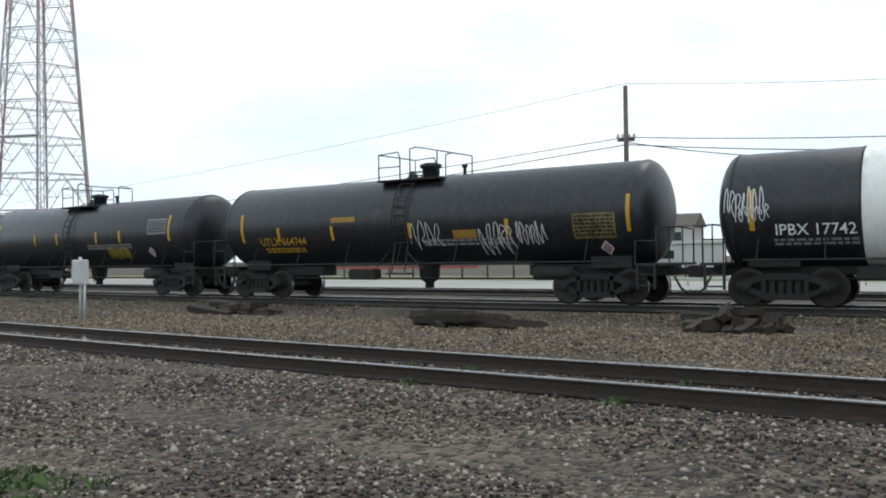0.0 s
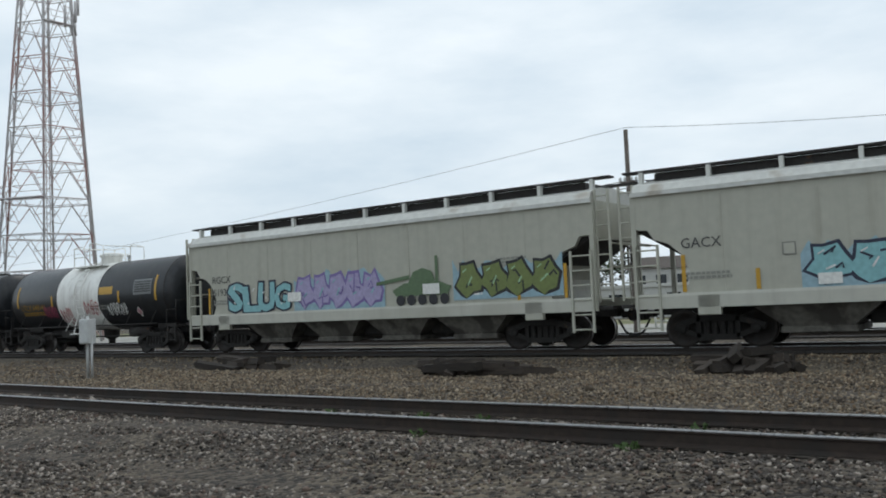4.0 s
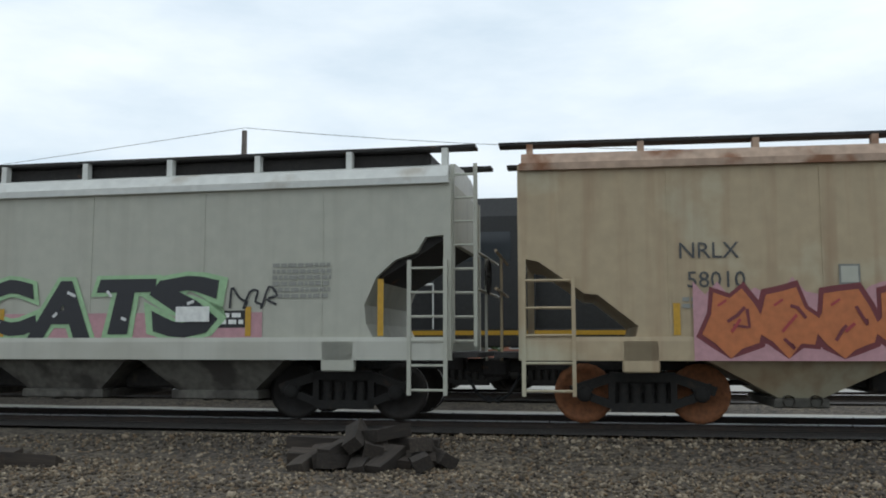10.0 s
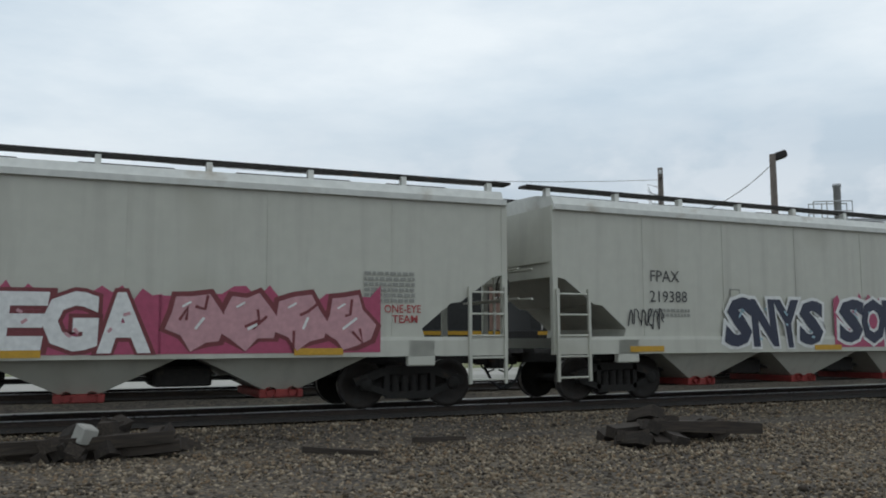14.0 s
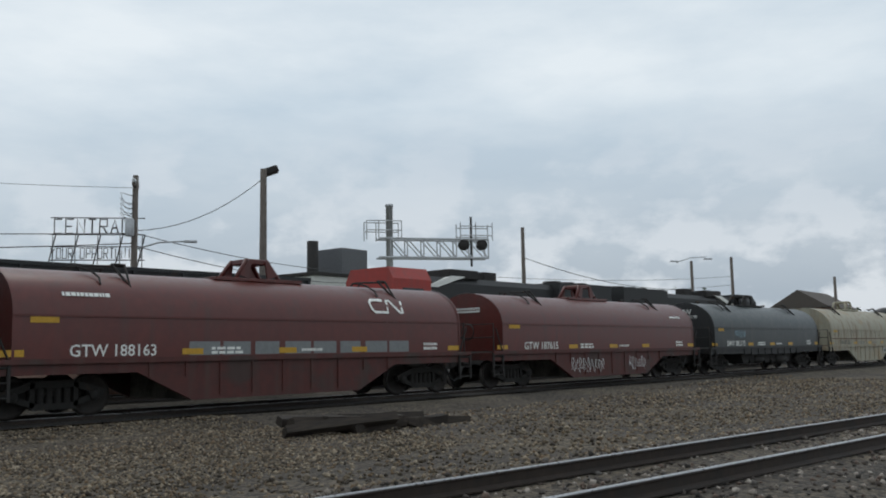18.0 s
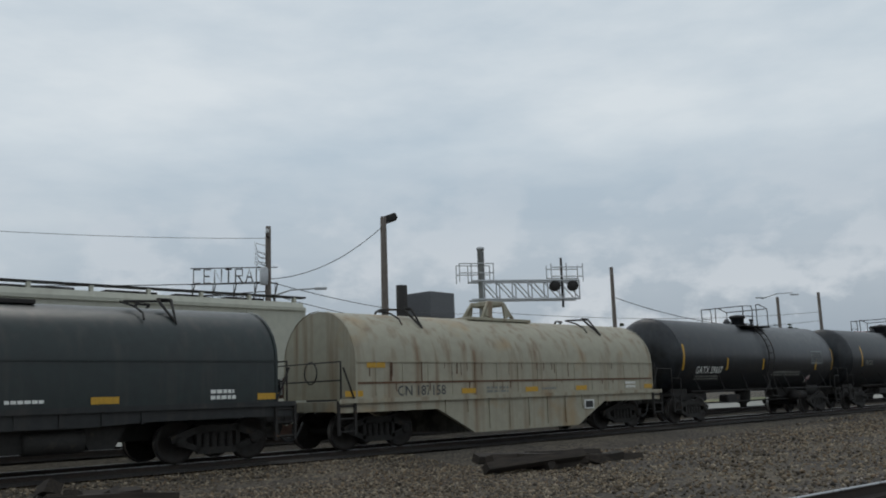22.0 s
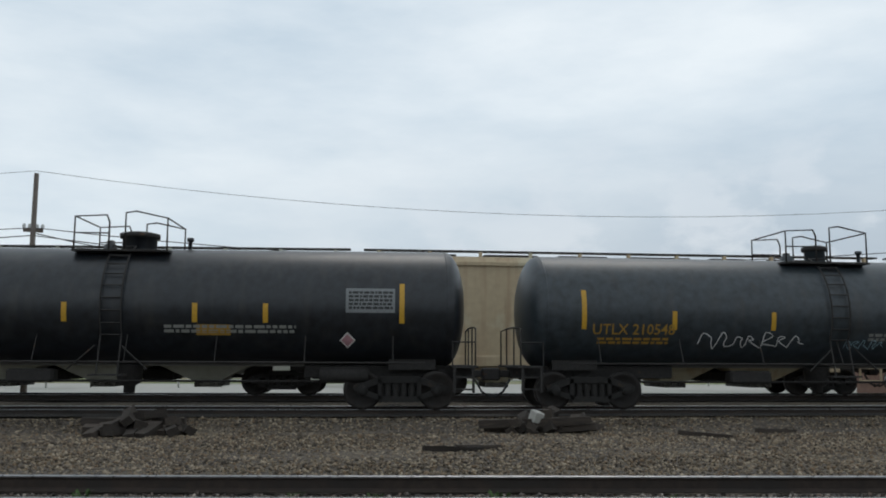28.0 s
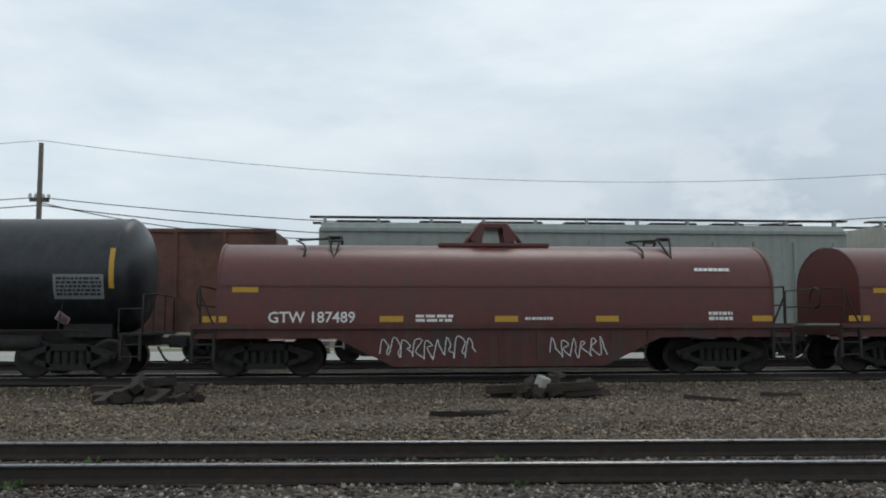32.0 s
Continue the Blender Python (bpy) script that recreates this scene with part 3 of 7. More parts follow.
def scribble(parent, side, u0, u1, v0, v1, colour, seed, w=0.035, n=7, d=0.014):
    """A quick tag in one thin looping line that cannot be read."""
    rnd = random.Random(seed)
    key = []
    ww, hh = (u1 - u0) / n, v1 - v0
    for k in range(n):
        a = u0 + ww * k
        key += [(a + rnd.uniform(-.1, .3) * ww, v0 + rnd.uniform(0, .3) * hh), (a + rnd.uniform(.1, .5) * ww, v1 - rnd.uniform(0, .3) * hh),
                (a + rnd.uniform(.5, 1.0) * ww, v0 + rnd.uniform(.45, .8) * hh), (a + rnd.uniform(.2, .8) * ww, v0 + rnd.uniform(.3, .55) * hh), (a + rnd.uniform(.7, 1.2) * ww, v0 + rnd.uniform(0, .3) * hh)]
    pts = []
    for k in range(len(key) - 1):
        p0, p1, p2, p3 = key[max(0, k - 1)], key[k], key[k + 1], key[min(len(key) - 1, k + 2)]
        for q in (0, .34, .67):
            pts.append(tuple(.5 * (2 * p1[i] + (p2[i] - p0[i]) * q + (2 * p0[i] - 5 * p1[i] + 4 * p2[i] - p3[i]) * q * q + (3 * p1[i] - p0[i] - 3 * p2[i] + p3[i]) * q ** 3) for i in (0, 1)))
    g = Geo()
    stroke(g, pts, w, side, d)
    part("spray_tag", g, GRAF[colour], parent)


# ---------------------------------------------------------------- the lines of the tracks
GAUGE, GROUND = 1.5, -0.36


def curve(c, lo, hi, x):
    """A gently bending rail: a polynomial in tens of metres from lo to hi, straight beyond."""
    u = min(max(x, lo), hi) / 10
    y = c[0] + c[1] * u + c[2] * u ** 2 + c[3] * u ** 3 + c[4] * u ** 4
    return y + (c[1] + 2 * c[2] * u + 3 * c[3] * u ** 2 + 4 * c[4] * u ** 3) / 10 * (x - 10 * u)


def near_rail_of_main(x):
    """The near rail of the middle track, on which the first train runs."""
    return curve((22.09507, -1.37313, 0.15210, -0.00452, -0.00119), -30, 55, x)


def far_rail_of_siding(x):
    """The far rail of the track by the camera."""
    return curve((9.79573, -1.90010, 0.13281, -0.02109, -0.00087), -24, 26, x)


def main_y(x):
    return near_rail_of_main(x) + GAUGE / 2


def siding_y(x):
    return far_rail_of_siding(x) - GAUGE / 2


def back_y(x):
    return main_y(x) + 8.5


class Line:
    """A track's middle line by its length."""

    def __init__(self, fy, x0, x1, step=0.5):
        self.x = np.arange(x0, x1 + step, step)
        self.y = np.array([fy(a) for a in self.x])
        s = np.concatenate([[0], np.cumsum(np.hypot(np.diff(self.x), np.diff(self.y)))])
        self.s = s - np.interp(0, self.x, s)

    def at(self, s):
        return float(np.interp(s, self.s, self.x)), float(np.interp(s, self.s, self.y))


MAIN = Line(main_y, -420, 460)
BACK = Line(back_y, -420, 460)


def rail_geo(fy, x0, x1, off, z=0.0, step=1.0):
    """Web and foot of one rail, and its head."""
    web, head = Geo(), Geo()
    xs = np.arange(x0, x1 + step, step)
    sec_w = [(-.075, -.17), (.075, -.17), (.075, -.155), (.012, -.125), (.012, -.04), (.036, -.028), (.036, -.012), (-.036, -.012), (-.036, -.028), (-.012, -.04), (-.012, -.125), (-.075, -.155)]
    sec_h = [(-.037, -.014), (.037, -.014), (.037, -.004), (.028, 0.0), (-.028, 0.0), (-.037, -.004)]
    for g, sec in ((web, sec_w), (head, sec_h)):
        v = []
        for x in xs:
            y = fy(x)
            k = (fy(x + .05) - fy(x - .05)) / .1
            nx, ny = -k / math.hypot(1, k), 1 / math.hypot(1, k)
            v += [(x + nx * (off + a), y + ny * (off + a), z + b) for a, b in sec]
        n = len(sec)
        f = []
        for i in range(len(xs) - 1):
            f += [(i * n + j, i * n + (j + 1) % n, (i + 1) * n + (j + 1) % n, (i + 1) * n + j) for j in range(n)]
        g.add(v, f)
    return web, head


def make_track(name, label, fy, x0, x1, step=1.0, tie_range=None):
    t = thing(name, label, "railway track", "railway tracks", "structure")
    for off in (-GAUGE / 2, GAUGE / 2):
        web, head = rail_geo(fy, x0, x1, off, 0, step)
        r = part("rail", web, M_RAIL, t, "rust-brown steel rail")
        part("rail_head", head, M_RAILHEAD, r, "worn bright rail head")
    return t


def main_tracks():
    make_track("track_siding", "rusty railway track in grey ballast", siding_y, -60, 120)
    make_track("track_main", "railway track under the moving freight train", main_y, -130, 200)
    make_track("track_back", "second railway track behind the first train", back_y, -130, 200, 2.0)


# ---------------------------------------------------------------- ground


def ground_height(x, y):
    """Low ballast shoulders along the tracks, flat yard elsewhere."""
    z = GROUND
    for fy, w, h in ((siding_y, 1.9, .17), (main_y, 2.3, .2), (back_y, 2.2, .15)):
        d = abs(y - fy(x))
        if d < w + 1.2:
            z = max(z, GROUND + h * min(1, max(0, (w + 1.2 - d) / 1.2)))
    return z


def make_ground():
    g = Geo()
    xs = [-2500, -900, -400, -200, -130] + [(-100 + 2.0 * i) for i in range(111)] + [140, 200, 400, 900, 2500]
    ys = [-900, -300, -100, -40, -20] + [-10 + .6 * i for i in range(93)] + [50, 60, 80, 120, 200, 400, 900, 2500]
    v = [(x, y, ground_height(x, y) + (noise.noise(Vector((x * .5, y * .5, 0))) * .035 if -30 < y < 46 and abs(x) < 130 else 0)) for y in ys for x in xs]
    n = len(xs)
    f = [(j * n + i, j * n + i + 1, (j + 1) * n + i + 1, (j + 1) * n + i) for j in range(len(ys) - 1) for i in range(n - 1)]
    g.add(v, f, True)
    solo("ground", g, M_BED, "grey and tan crushed stone of a railway yard", "ground", "structure")
    # oily strip under the trains, its colour also holding their painted shadow
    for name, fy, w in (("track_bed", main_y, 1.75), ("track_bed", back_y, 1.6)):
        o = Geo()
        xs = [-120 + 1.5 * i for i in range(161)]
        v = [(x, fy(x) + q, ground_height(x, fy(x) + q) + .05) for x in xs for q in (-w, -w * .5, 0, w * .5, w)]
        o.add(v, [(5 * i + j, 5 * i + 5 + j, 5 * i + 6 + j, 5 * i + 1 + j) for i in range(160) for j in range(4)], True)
        solo(name, o, M_OILY_SHADE, "oily ballast, darkened further as painted shade of the passing trains", "track bed", "structure")
    # paved lot between and beyond the tracks
    p = Geo()
    xs = [-300, -160, -100, -60, -30, 0, 30, 60, 90, 130, 220, 400]
    for a, b in zip(xs, xs[1:]):
        p.add([(a, main_y(a) + 3.6, GROUND + .05), (b, main_y(b) + 3.6, GROUND + .05), (b, back_y(b) - 3.0, GROUND + .05), (a, back_y(a) - 3.0, GROUND + .05)], [(0, 1, 2, 3)])
        p.add([(a, back_y(a) + 3.0, GROUND + .05), (b, back_y(b) + 3.0, GROUND + .05), (b, back_y(b) + 22, GROUND + .05), (a, back_y(a) + 22, GROUND + .05)], [(0, 1, 2, 3)])
    solo("pavement", p, M_CONC, "pale worn concrete lot behind the tracks", "pavement", "structure")
    gr = Geo()
    for a, b in zip(xs, xs[1:]):
        gr.add([(a, back_y(a) + 22, GROUND + .04), (b, back_y(b) + 22, GROUND + .04), (b, back_y(b) + 36, GROUND + .04), (a, back_y(a) + 36, GROUND + .04)], [(0, 1, 2, 3)])
    solo("grass_verge", gr, M_GRASS, "strip of dry mown grass beyond the lot", "grass", "structure")


def make_stones():
    """Ballast: irregular stones, thickest close to the camera."""
    rng = np.random.default_rng(5)
    base = np.array([(1, 0, 0), (-1, 0, 0), (0, 1, 0), (0, -1, 0), (0, 0, 1), (0, 0, -1)], float)
    tri = np.array([(4, 0, 2), (4, 2, 1), (4, 1, 3), (4, 3, 0), (5, 2, 0), (5, 1, 2), (5, 3, 1), (5, 0, 3)])
    areas = [(-13, 17, 3.6, 10.6, 340, .021), (-20, 24, 10.6, 21.5, 190, .026), (-9, 4, 1.6, 3.6, 260, .017), (17, 56, -4.0, 10.6, 40, .034), (24, 56, 10.6, 16.0, 40, .036), (-40, -13, 7.0, 26.0, 45, .032)]
    pts, rad = [], []
    for x0, x1, y0, y1, dens, r in areas:
        n = int((x1 - x0) * (y1 - y0) * dens)
        x, y = rng.uniform(x0, x1, n), rng.uniform(y0, y1, n)
        keep = np.ones(n, bool)
        for fy in (siding_y, main_y):
            d = np.abs(y - np.array([fy(a) for a in x]))
            keep &= np.abs(d - GAUGE / 2) > .09
        x, y = x[keep], y[keep]
        z = np.array([ground_height(a, b) for a, b in zip(x, y)])
        pts.append(np.stack([x, y, z], 1))
        rad.append(r * rng.lognormal(0, .3, len(x)))
    P, R = np.concatenate(pts), np.concatenate(rad)
    n = len(P)
    # three turns of the same stone, roughened
    jit = rng.uniform(.55, 1.25, (n, 6, 1))
    V = base[None] * jit
    V[:, :, 2] *= rng.uniform(.5, .95, (n, 1))
    a = rng.uniform(0, 2 * np.pi, n)
    tilt = rng.uniform(-.7, .7, n)
    ca, sa, ct, st = np.cos(a), np.sin(a), np.cos(tilt), np.sin(tilt)
    x, y, z = V[:, :, 0], V[:, :, 1], V[:, :, 2]
    y2, z2 = y * ct[:, None] - z * st[:, None], y * st[:, None] + z * ct[:, None]
    x3, y3 = x * ca[:, None] - y2 * sa[:, None], x * sa[:, None] + y2 * ca[:, None]
    V = np.stack([x3, y3, z2], -1) * R[:, None, None] + P[:, None, :] + np.stack([0 * R, 0 * R, R * .25], 1)[:, None, :]
    bed = P[:, 1] > np.array([siding_y(a) for a in P[:, 0]]) + 2.0 + rng.uniform(-.7, .7, n)
    for name, pick, m, label in (("ballast_stones", ~bed, M_STONES, "loose dark grey and brown ballast stones of the siding"), ("ballast_stones", bed, M_TAN_STONES, "loose tan, grey and white ballast stones between the tracks")):
        W = V[pick]
        verts = W.reshape(-1, 3)
        faces = (tri[None] + 6 * np.arange(len(W))[:, None, None]).reshape(-1, 3)
        me = bpy.data.meshes.new(name)
        me.vertices.add(len(verts))
        me.vertices.foreach_set("co", verts.ravel())
        me.loops.add(len(faces) * 3)
        me.loops.foreach_set("vertex_index", faces.ravel().astype(np.int32))
        me.polygons.add(len(faces))
        me.polygons.foreach_set("loop_start", np.arange(0, len(faces) * 3, 3, dtype=np.int32))
        me.update(calc_edges=True)
        me.materials.append(m)
        tagged(new(name, me), label, "gravel", "", "stuff")


main_tracks()
make_ground()
make_stones()

# ---------------------------------------------------------------- running gear, shared by all cars
CACHE = {}


def shared(key, make, material):
    if key not in CACHE:
        CACHE[key] = make().mesh(key, material)
    return CACHE[key]


def side_frame_geo(y):
    """Cast side frame of a three-piece truck, with bearing caps and springs."""
    g = Geo()
    o = [(-1.12, .34), (-1.12, .56), (-.98, .63), (-.72, .66), (-.42, .80), (.42, .80), (.72, .66), (.98, .63), (1.12, .56), (1.12, .34), (.80, .34), (.66, .44), (.46, .22), (-.46, .22), (-.66, .44), (-.80, .34)]
    t = .07
    # outline as a band of blocks, so that the windows stay open
    for a, b, w in (((-1.1, .50), (-.5, .70), .15), ((1.1, .50), (.5, .70), .15), ((-.5, .72), (.5, .72), .15), ((-.95, .46), (-.45, .28), .12), ((.95, .46), (.45, .28), .12), ((-.48, .25), (.48, .25), .14)):
        dx, dz = b[0] - a[0], b[1] - a[1]
        L = math.hypot(dx, dz)
        nx, nz = -dz / L * w / 2, dx / L * w / 2
        g.prism([(a[0] - nx, a[1] - nz), (b[0] - nx, b[1] - nz), (b[0] + nx, b[1] + nz), (a[0] + nx, a[1] + nz)], y - t, y + t)
    for s in (-1, 1):
        g.box(s * .47 - .05, s * .47 + .05, y - t, y + t, .25, .75)
        g.lathe([(0, -.13), (.10, -.13), (.125, -.09), (.125, .05)], (s * .89, y, .457), "y", 10)
        g.box(s * .89 - .14, s * .89 + .14, y - .08, y + .08, .50, .62)
    g.box(-.42, .42, y * .93 - .02, y * .93 + .02, .26, .72)
    for sx in (-.28, -.09, .1, .29):
        g.lathe([(.075, .30), (.085, .36), (.07, .42), (.085, .48), (.07, .54), (.08, .62)], (sx, y, 0), "z", 8)
    return g


def bolster_geo():
    g = Geo()
    g.box(-.2, .2, -1.0, 1.0, .46, .74, .03)
    g.lathe([(.3, .74), (.3, .84), (.0, .84)], (0, 0, 0), "z", 12)
    return g


def wheel_geo(s):
    g = Geo()
    g.lathe([(0, -.10 * s), (.13, -.10 * s), (.15, -.045 * s), (.33, -.02 * s), (.39, -.07 * s), (.455, -.07 * s)], (0, 0, 0), "y", 22)
    g.lathe([(.455, .05 * s), (.47, .06 * s), (.47, .075 * s), (.38, .08 * s), (.33, .03 * s), (0, .03 * s)], (0, 0, 0), "y", 22)
    return g


def tread_geo(s):
    return Geo().lathe([(.455, -.07 * s), (.452, .05 * s)], (0, 0, 0), "y", 22)


def add_truck(car, x, wheel_mat=None):
    wm = wheel_mat or M_WHEEL
    t = part("truck", shared("bolster", bolster_geo, M_TRUCK), M_TRUCK, car)
    t.location = (x, 0, 0)
    for y in (-1.0, 1.0):
        part("side_frame", shared("side_frame%+d" % y, lambda: side_frame_geo(y), M_TRUCK), M_TRUCK, t)
    for ax in (-.89, .89):
        for s in (-1, 1):
            w = part("wheel", shared("wheel%+d%s" % (s, wm.name), lambda: wheel_geo(-s * -1), wm), wm, t)
            w.location = (ax, s * .745, .457)
            k = part("tread", shared("tread%+d" % s, lambda: tread_geo(-s * -1), M_TREAD), M_TREAD, t)
            k.location = (ax, s * .745, .457)
        a = part("axle", shared("axle", lambda: Geo().lathe([(.085, -.72), (.085, .72)], (0, 0, .457), "y", 8), M_TRUCK), M_TRUCK, t)
        a.location = (ax, 0, 0)
    return t


def coupler_geo(s):
    g = Geo()
    g.box(min(0, s * .55), max(0, s * .55), -.09, .09, .76, .94, .02)
    g.box(min(s * .45, s * .72), max(s * .45, s * .72), -.16, .14, .68, 1.0, .04)
    return g


def hose_geo(s):
    g = Geo()
    g.tube([(s * .05, -.35, .72), (s * .22, -.36, .42), (s * .42, -.34, .28), (s * .62, -.3, .36)], .03, 6)
    return g


def add_coupler(car, x, s):
    c = part("coupler", shared("coupler%+d" % s, lambda: coupler_geo(s), M_STEEL), M_STEEL, car)
    c.location = (x, 0, 0)
    h = part("brake_hose", shared("hose%+d" % s, lambda: hose_geo(s), M_RUBBER), M_RUBBER, car, "hanging black rubber brake hose")
    h.location = (x, 0, 0)


def ladder_geo(x0, x1, y, z0, z1, step=.38, r=.022):
    g = Geo()
    g.box(x0 - .03, x0 + .03, y - .03, y + .03, z0, z1)
    g.box(x1 - .03, x1 + .03, y - .03, y + .03, z0, z1)
    z = z0 + .08
    while z < z1:
        g.tube([(x0, y, z), (x1, y, z)], r, 5)
        z += step
    return g


# ---------------------------------------------------------------- tank car


def tank_car(name, label, L, top=3.8, R=1.36, paint=None, band=None, dome_at=0.0, fitting_paint=None, seed=0, wide_dome=False):
    """A tank car: shell, manway, walkway and rails, stub sills, ladders, trucks."""
    paint = paint or M_TANK
    fp = fitting_paint or paint
    car = thing(name, label, "tank car", "cars of the first train")
    zc = top - R
    h = L / 2 - .62         # half length of the shell
    e = .5                  # depth of a dished end
    prof = []
    for k in range(9):
        a = math.pi / 2 * k / 8
        prof.append((R * math.sin(a), -h + e - e * math.cos(a)))
    full = prof + [(r, -q) for r, q in reversed(prof)]
    if band:
        b0, b1 = band
        part("shell", Geo().lathe(prof + [(R, b0)], (0, 0, zc), "x", 40), paint, car)
        part("shell", Geo().lathe([(R, b1)] + [(r, -q) for r, q in reversed(prof)], (0, 0, zc), "x", 40), paint, car)
        part("shell_band", Geo().lathe([(R + .004, b0), (R + .004, b1)], (0, 0, zc), "x", 40), M_TANK_WHITE, car, "white painted middle band")
    else:
        part("shell", Geo().lathe(full, (0, 0, zc), "x", 40), paint, car)
    for q in (-h + e, h - e) if not band else (-h + e, h - e, band[0], band[1]):
        part("weld_seam", Geo().lathe([(R, q - .03), (R + .012, q - .015), (R + .012, q + .015), (R, q + .03)], (0, 0, zc), "x", 40), paint if not band else M_STEEL, car)
    # sills and end platforms
    for s in (-1, 1):
        g = Geo()
        a, b = sorted((s * (L / 2 - .42), s * (L / 2 - 4.6)))
        g.box(a, b, -.33, .33, .74, 1.06, .02)
        g.prism([(s * (h - 1.9), .95), (s * (h - .75), .95), (s * (h - .75), zc - R + .75), (s * (h - 1.9), zc - R + .55)][::s], -.7, .7)
        part("sill", g, M_STEEL, car)
        g = Geo()
        a, b = sorted((s * (L / 2 - .38), s * (L / 2 - 1.0)))
        g.box(a, b, -1.38, 1.38, 1.0, 1.06)
        part("end_platform", g, M_STEEL, car)
        g = Geo()
        x = s * (L / 2 - .45)
        g.tube([(x, -1.35, 1.03), (x, -1.35, 1.95), (x, -.5, 2.0), (x, .5, 2.0), (x, 1.35, 1.95), (x, 1.35, 1.03)], .022, 6)
        g.tube([(x, -.5, 1.05), (x, -.5, 2.0)], .02, 5).tube([(x, .5, 1.05), (x, .5, 2.0)], .02, 5)
        g.tube([(s * (L / 2 - 1.0), -1.38, 1.05), (s * (L / 2 - 1.0), -1.38, 1.62), (x, -1.38, 1.62)], .02, 5)
        part("end_railing", g, M_STEEL, car)
        part("step_ladder", ladder_geo(s * (L / 2 - .95), s * (L / 2 - .5), -1.36, .42, 1.05, .28), M_STEEL, car)
        add_truck(car, s * (L / 2 - 2.25))
        add_coupler(car, s * (L / 2 - .42), s)
    g = Geo().tube([(0.45 * s2 * L - .8 * s2, -R - .06, 1.12) for s2 in (-1, 1)], .025, 6)
    for k in range(7):
        x = -.36 * L + .12 * L * k
        g.tube([(x, -R - .06, 1.12), (x, -R * .86, zc - R * .5)], .015, 4)
    part("side_handrail", g, M_STEEL, car)
    # walkway, manway, valves
    dx = dome_at
    g = Geo()
    g.box(dx - 1.15, dx + 1.15, -1.0, 1.0, top - .16, top - .11)
    part("walkway", g, fp if band else M_STEEL, car)
    g = Geo()
    for y in (-.95, .95):
        g.tube([(dx - 1.1, y, top - .12), (dx - 1.1, y, top + .68), (dx - .35, y, top + .72), (dx - .28, y, top + .55), (dx - .28, y, top - .12)], .022, 6)
        g.tube([(dx + 1.1, y, top - .12), (dx + 1.1, y, top + .66), (dx + .35, y, top + .82), (dx + .1, y, top + .78), (dx + .1, y, top - .12)], .022, 6)
        g.tube([(dx - 1.1, y, top + .28), (dx - .28, y, top + .28)], .018, 5)
    g.tube([(dx - 1.1, -.95, top + .68), (dx - 1.1, .95, top + .68)], .02, 5)
    g.tube([(dx + 1.1, -.95, top + .66), (dx + 1.1, .95, top + .66)], .02, 5)
    part("walkway_railing", g, fp if band else M_STEEL, car)
    r = .42 if wide_dome else .27
    m = part("manway", Geo().lathe([(r, top - .25), (r, top + .30), (r + .03, top + .31), (r + .03, top + .36), (r * .8, top + .42), (0, top + .44)], (dx + .2, 0, 0), "z", 18), fp, car)
    part("clamp_ring", Geo().lathe([(r + .02, top + .26), (r + .07, top + .27), (r + .07, top + .38), (r + .02, top + .39)], (dx + .2, 0, 0), "z", 18), fp if band else M_STEEL, m)
    part("safety_valve", Geo().lathe([(.16, top - .1), (.16, top + .12), (.10, top + .14), (.10, top + .22), (0, top + .24)], (dx - .55, .1, 0), "z", 12), fp, car)
    part("vent_valve", Geo().lathe([(.05, top - .1), (.05, top + .2), (.09, top + .21), (.09, top + .30), (0, top + .31)], (dx + 1.45, 0, 0), "z", 10), fp, car)
    curved_ladder(dx, R, zc, fp if band else M_STEEL, car)
    # bottom outlet and brake gear
    g = Geo()
    g.lathe([(.34, zc - R + .1), (.30, .62), (.14, .52), (.14, .36), (0, .36)], (dx + .1, 0, 0), "z", 12)
    g.box(dx - 2.6, dx - 1.5, -.75, -.35, .62, .95, .05)
    g.tube([(-L / 2 + 2.6, -.5, .66), (L / 2 - 2.6, -.5, .66)], .03, 5)
    part("outlet_valve", g, M_STEEL, car)
    g = Geo().lathe([(0, -.6), (.2, -.58), (.2, .58), (0, .6)], (L / 2 - 3.6, -.72, .82), "x", 12)
    part("air_reservoir", g, M_STEEL, car)
    return car, round_side(R, zc)


def curved_ladder(dx, R, zc, paint, car):
    """A ladder bent round the shell, on a foot step with two braces."""
    g = Geo().box(dx - .4, dx + .4, -(R + .2), -(R - .1), .80, .84)
    step = part("side_ladder", g, paint, car)
    for x in (dx - .24, dx + .24):
        pts = [(x, -(R + .12), .82)]
        for k in range(9):
            a = math.radians(-28 + 100 * k / 8)
            pts.append((x, -(R + .09) * math.cos(a), zc + (R + .09) * math.sin(a)))
        part("stringer", Geo().tube(pts, .022, 5), paint, step)
    for k in range(10):
        a = math.radians(-28 + 100 * k / 9)
        y, z = -(R + .09) * math.cos(a), zc + (R + .09) * math.sin(a)
        part("rung", Geo().tube([(dx - .24, y, z), (dx + .24, y, z)], .018, 5), paint, step)
    for s in (-1, 1):
        part("brace", Geo().tube([(dx + s * .3, -R - .1, 1.5), (dx + s * .9, -R - .1, .95)], .02, 5), paint, step)


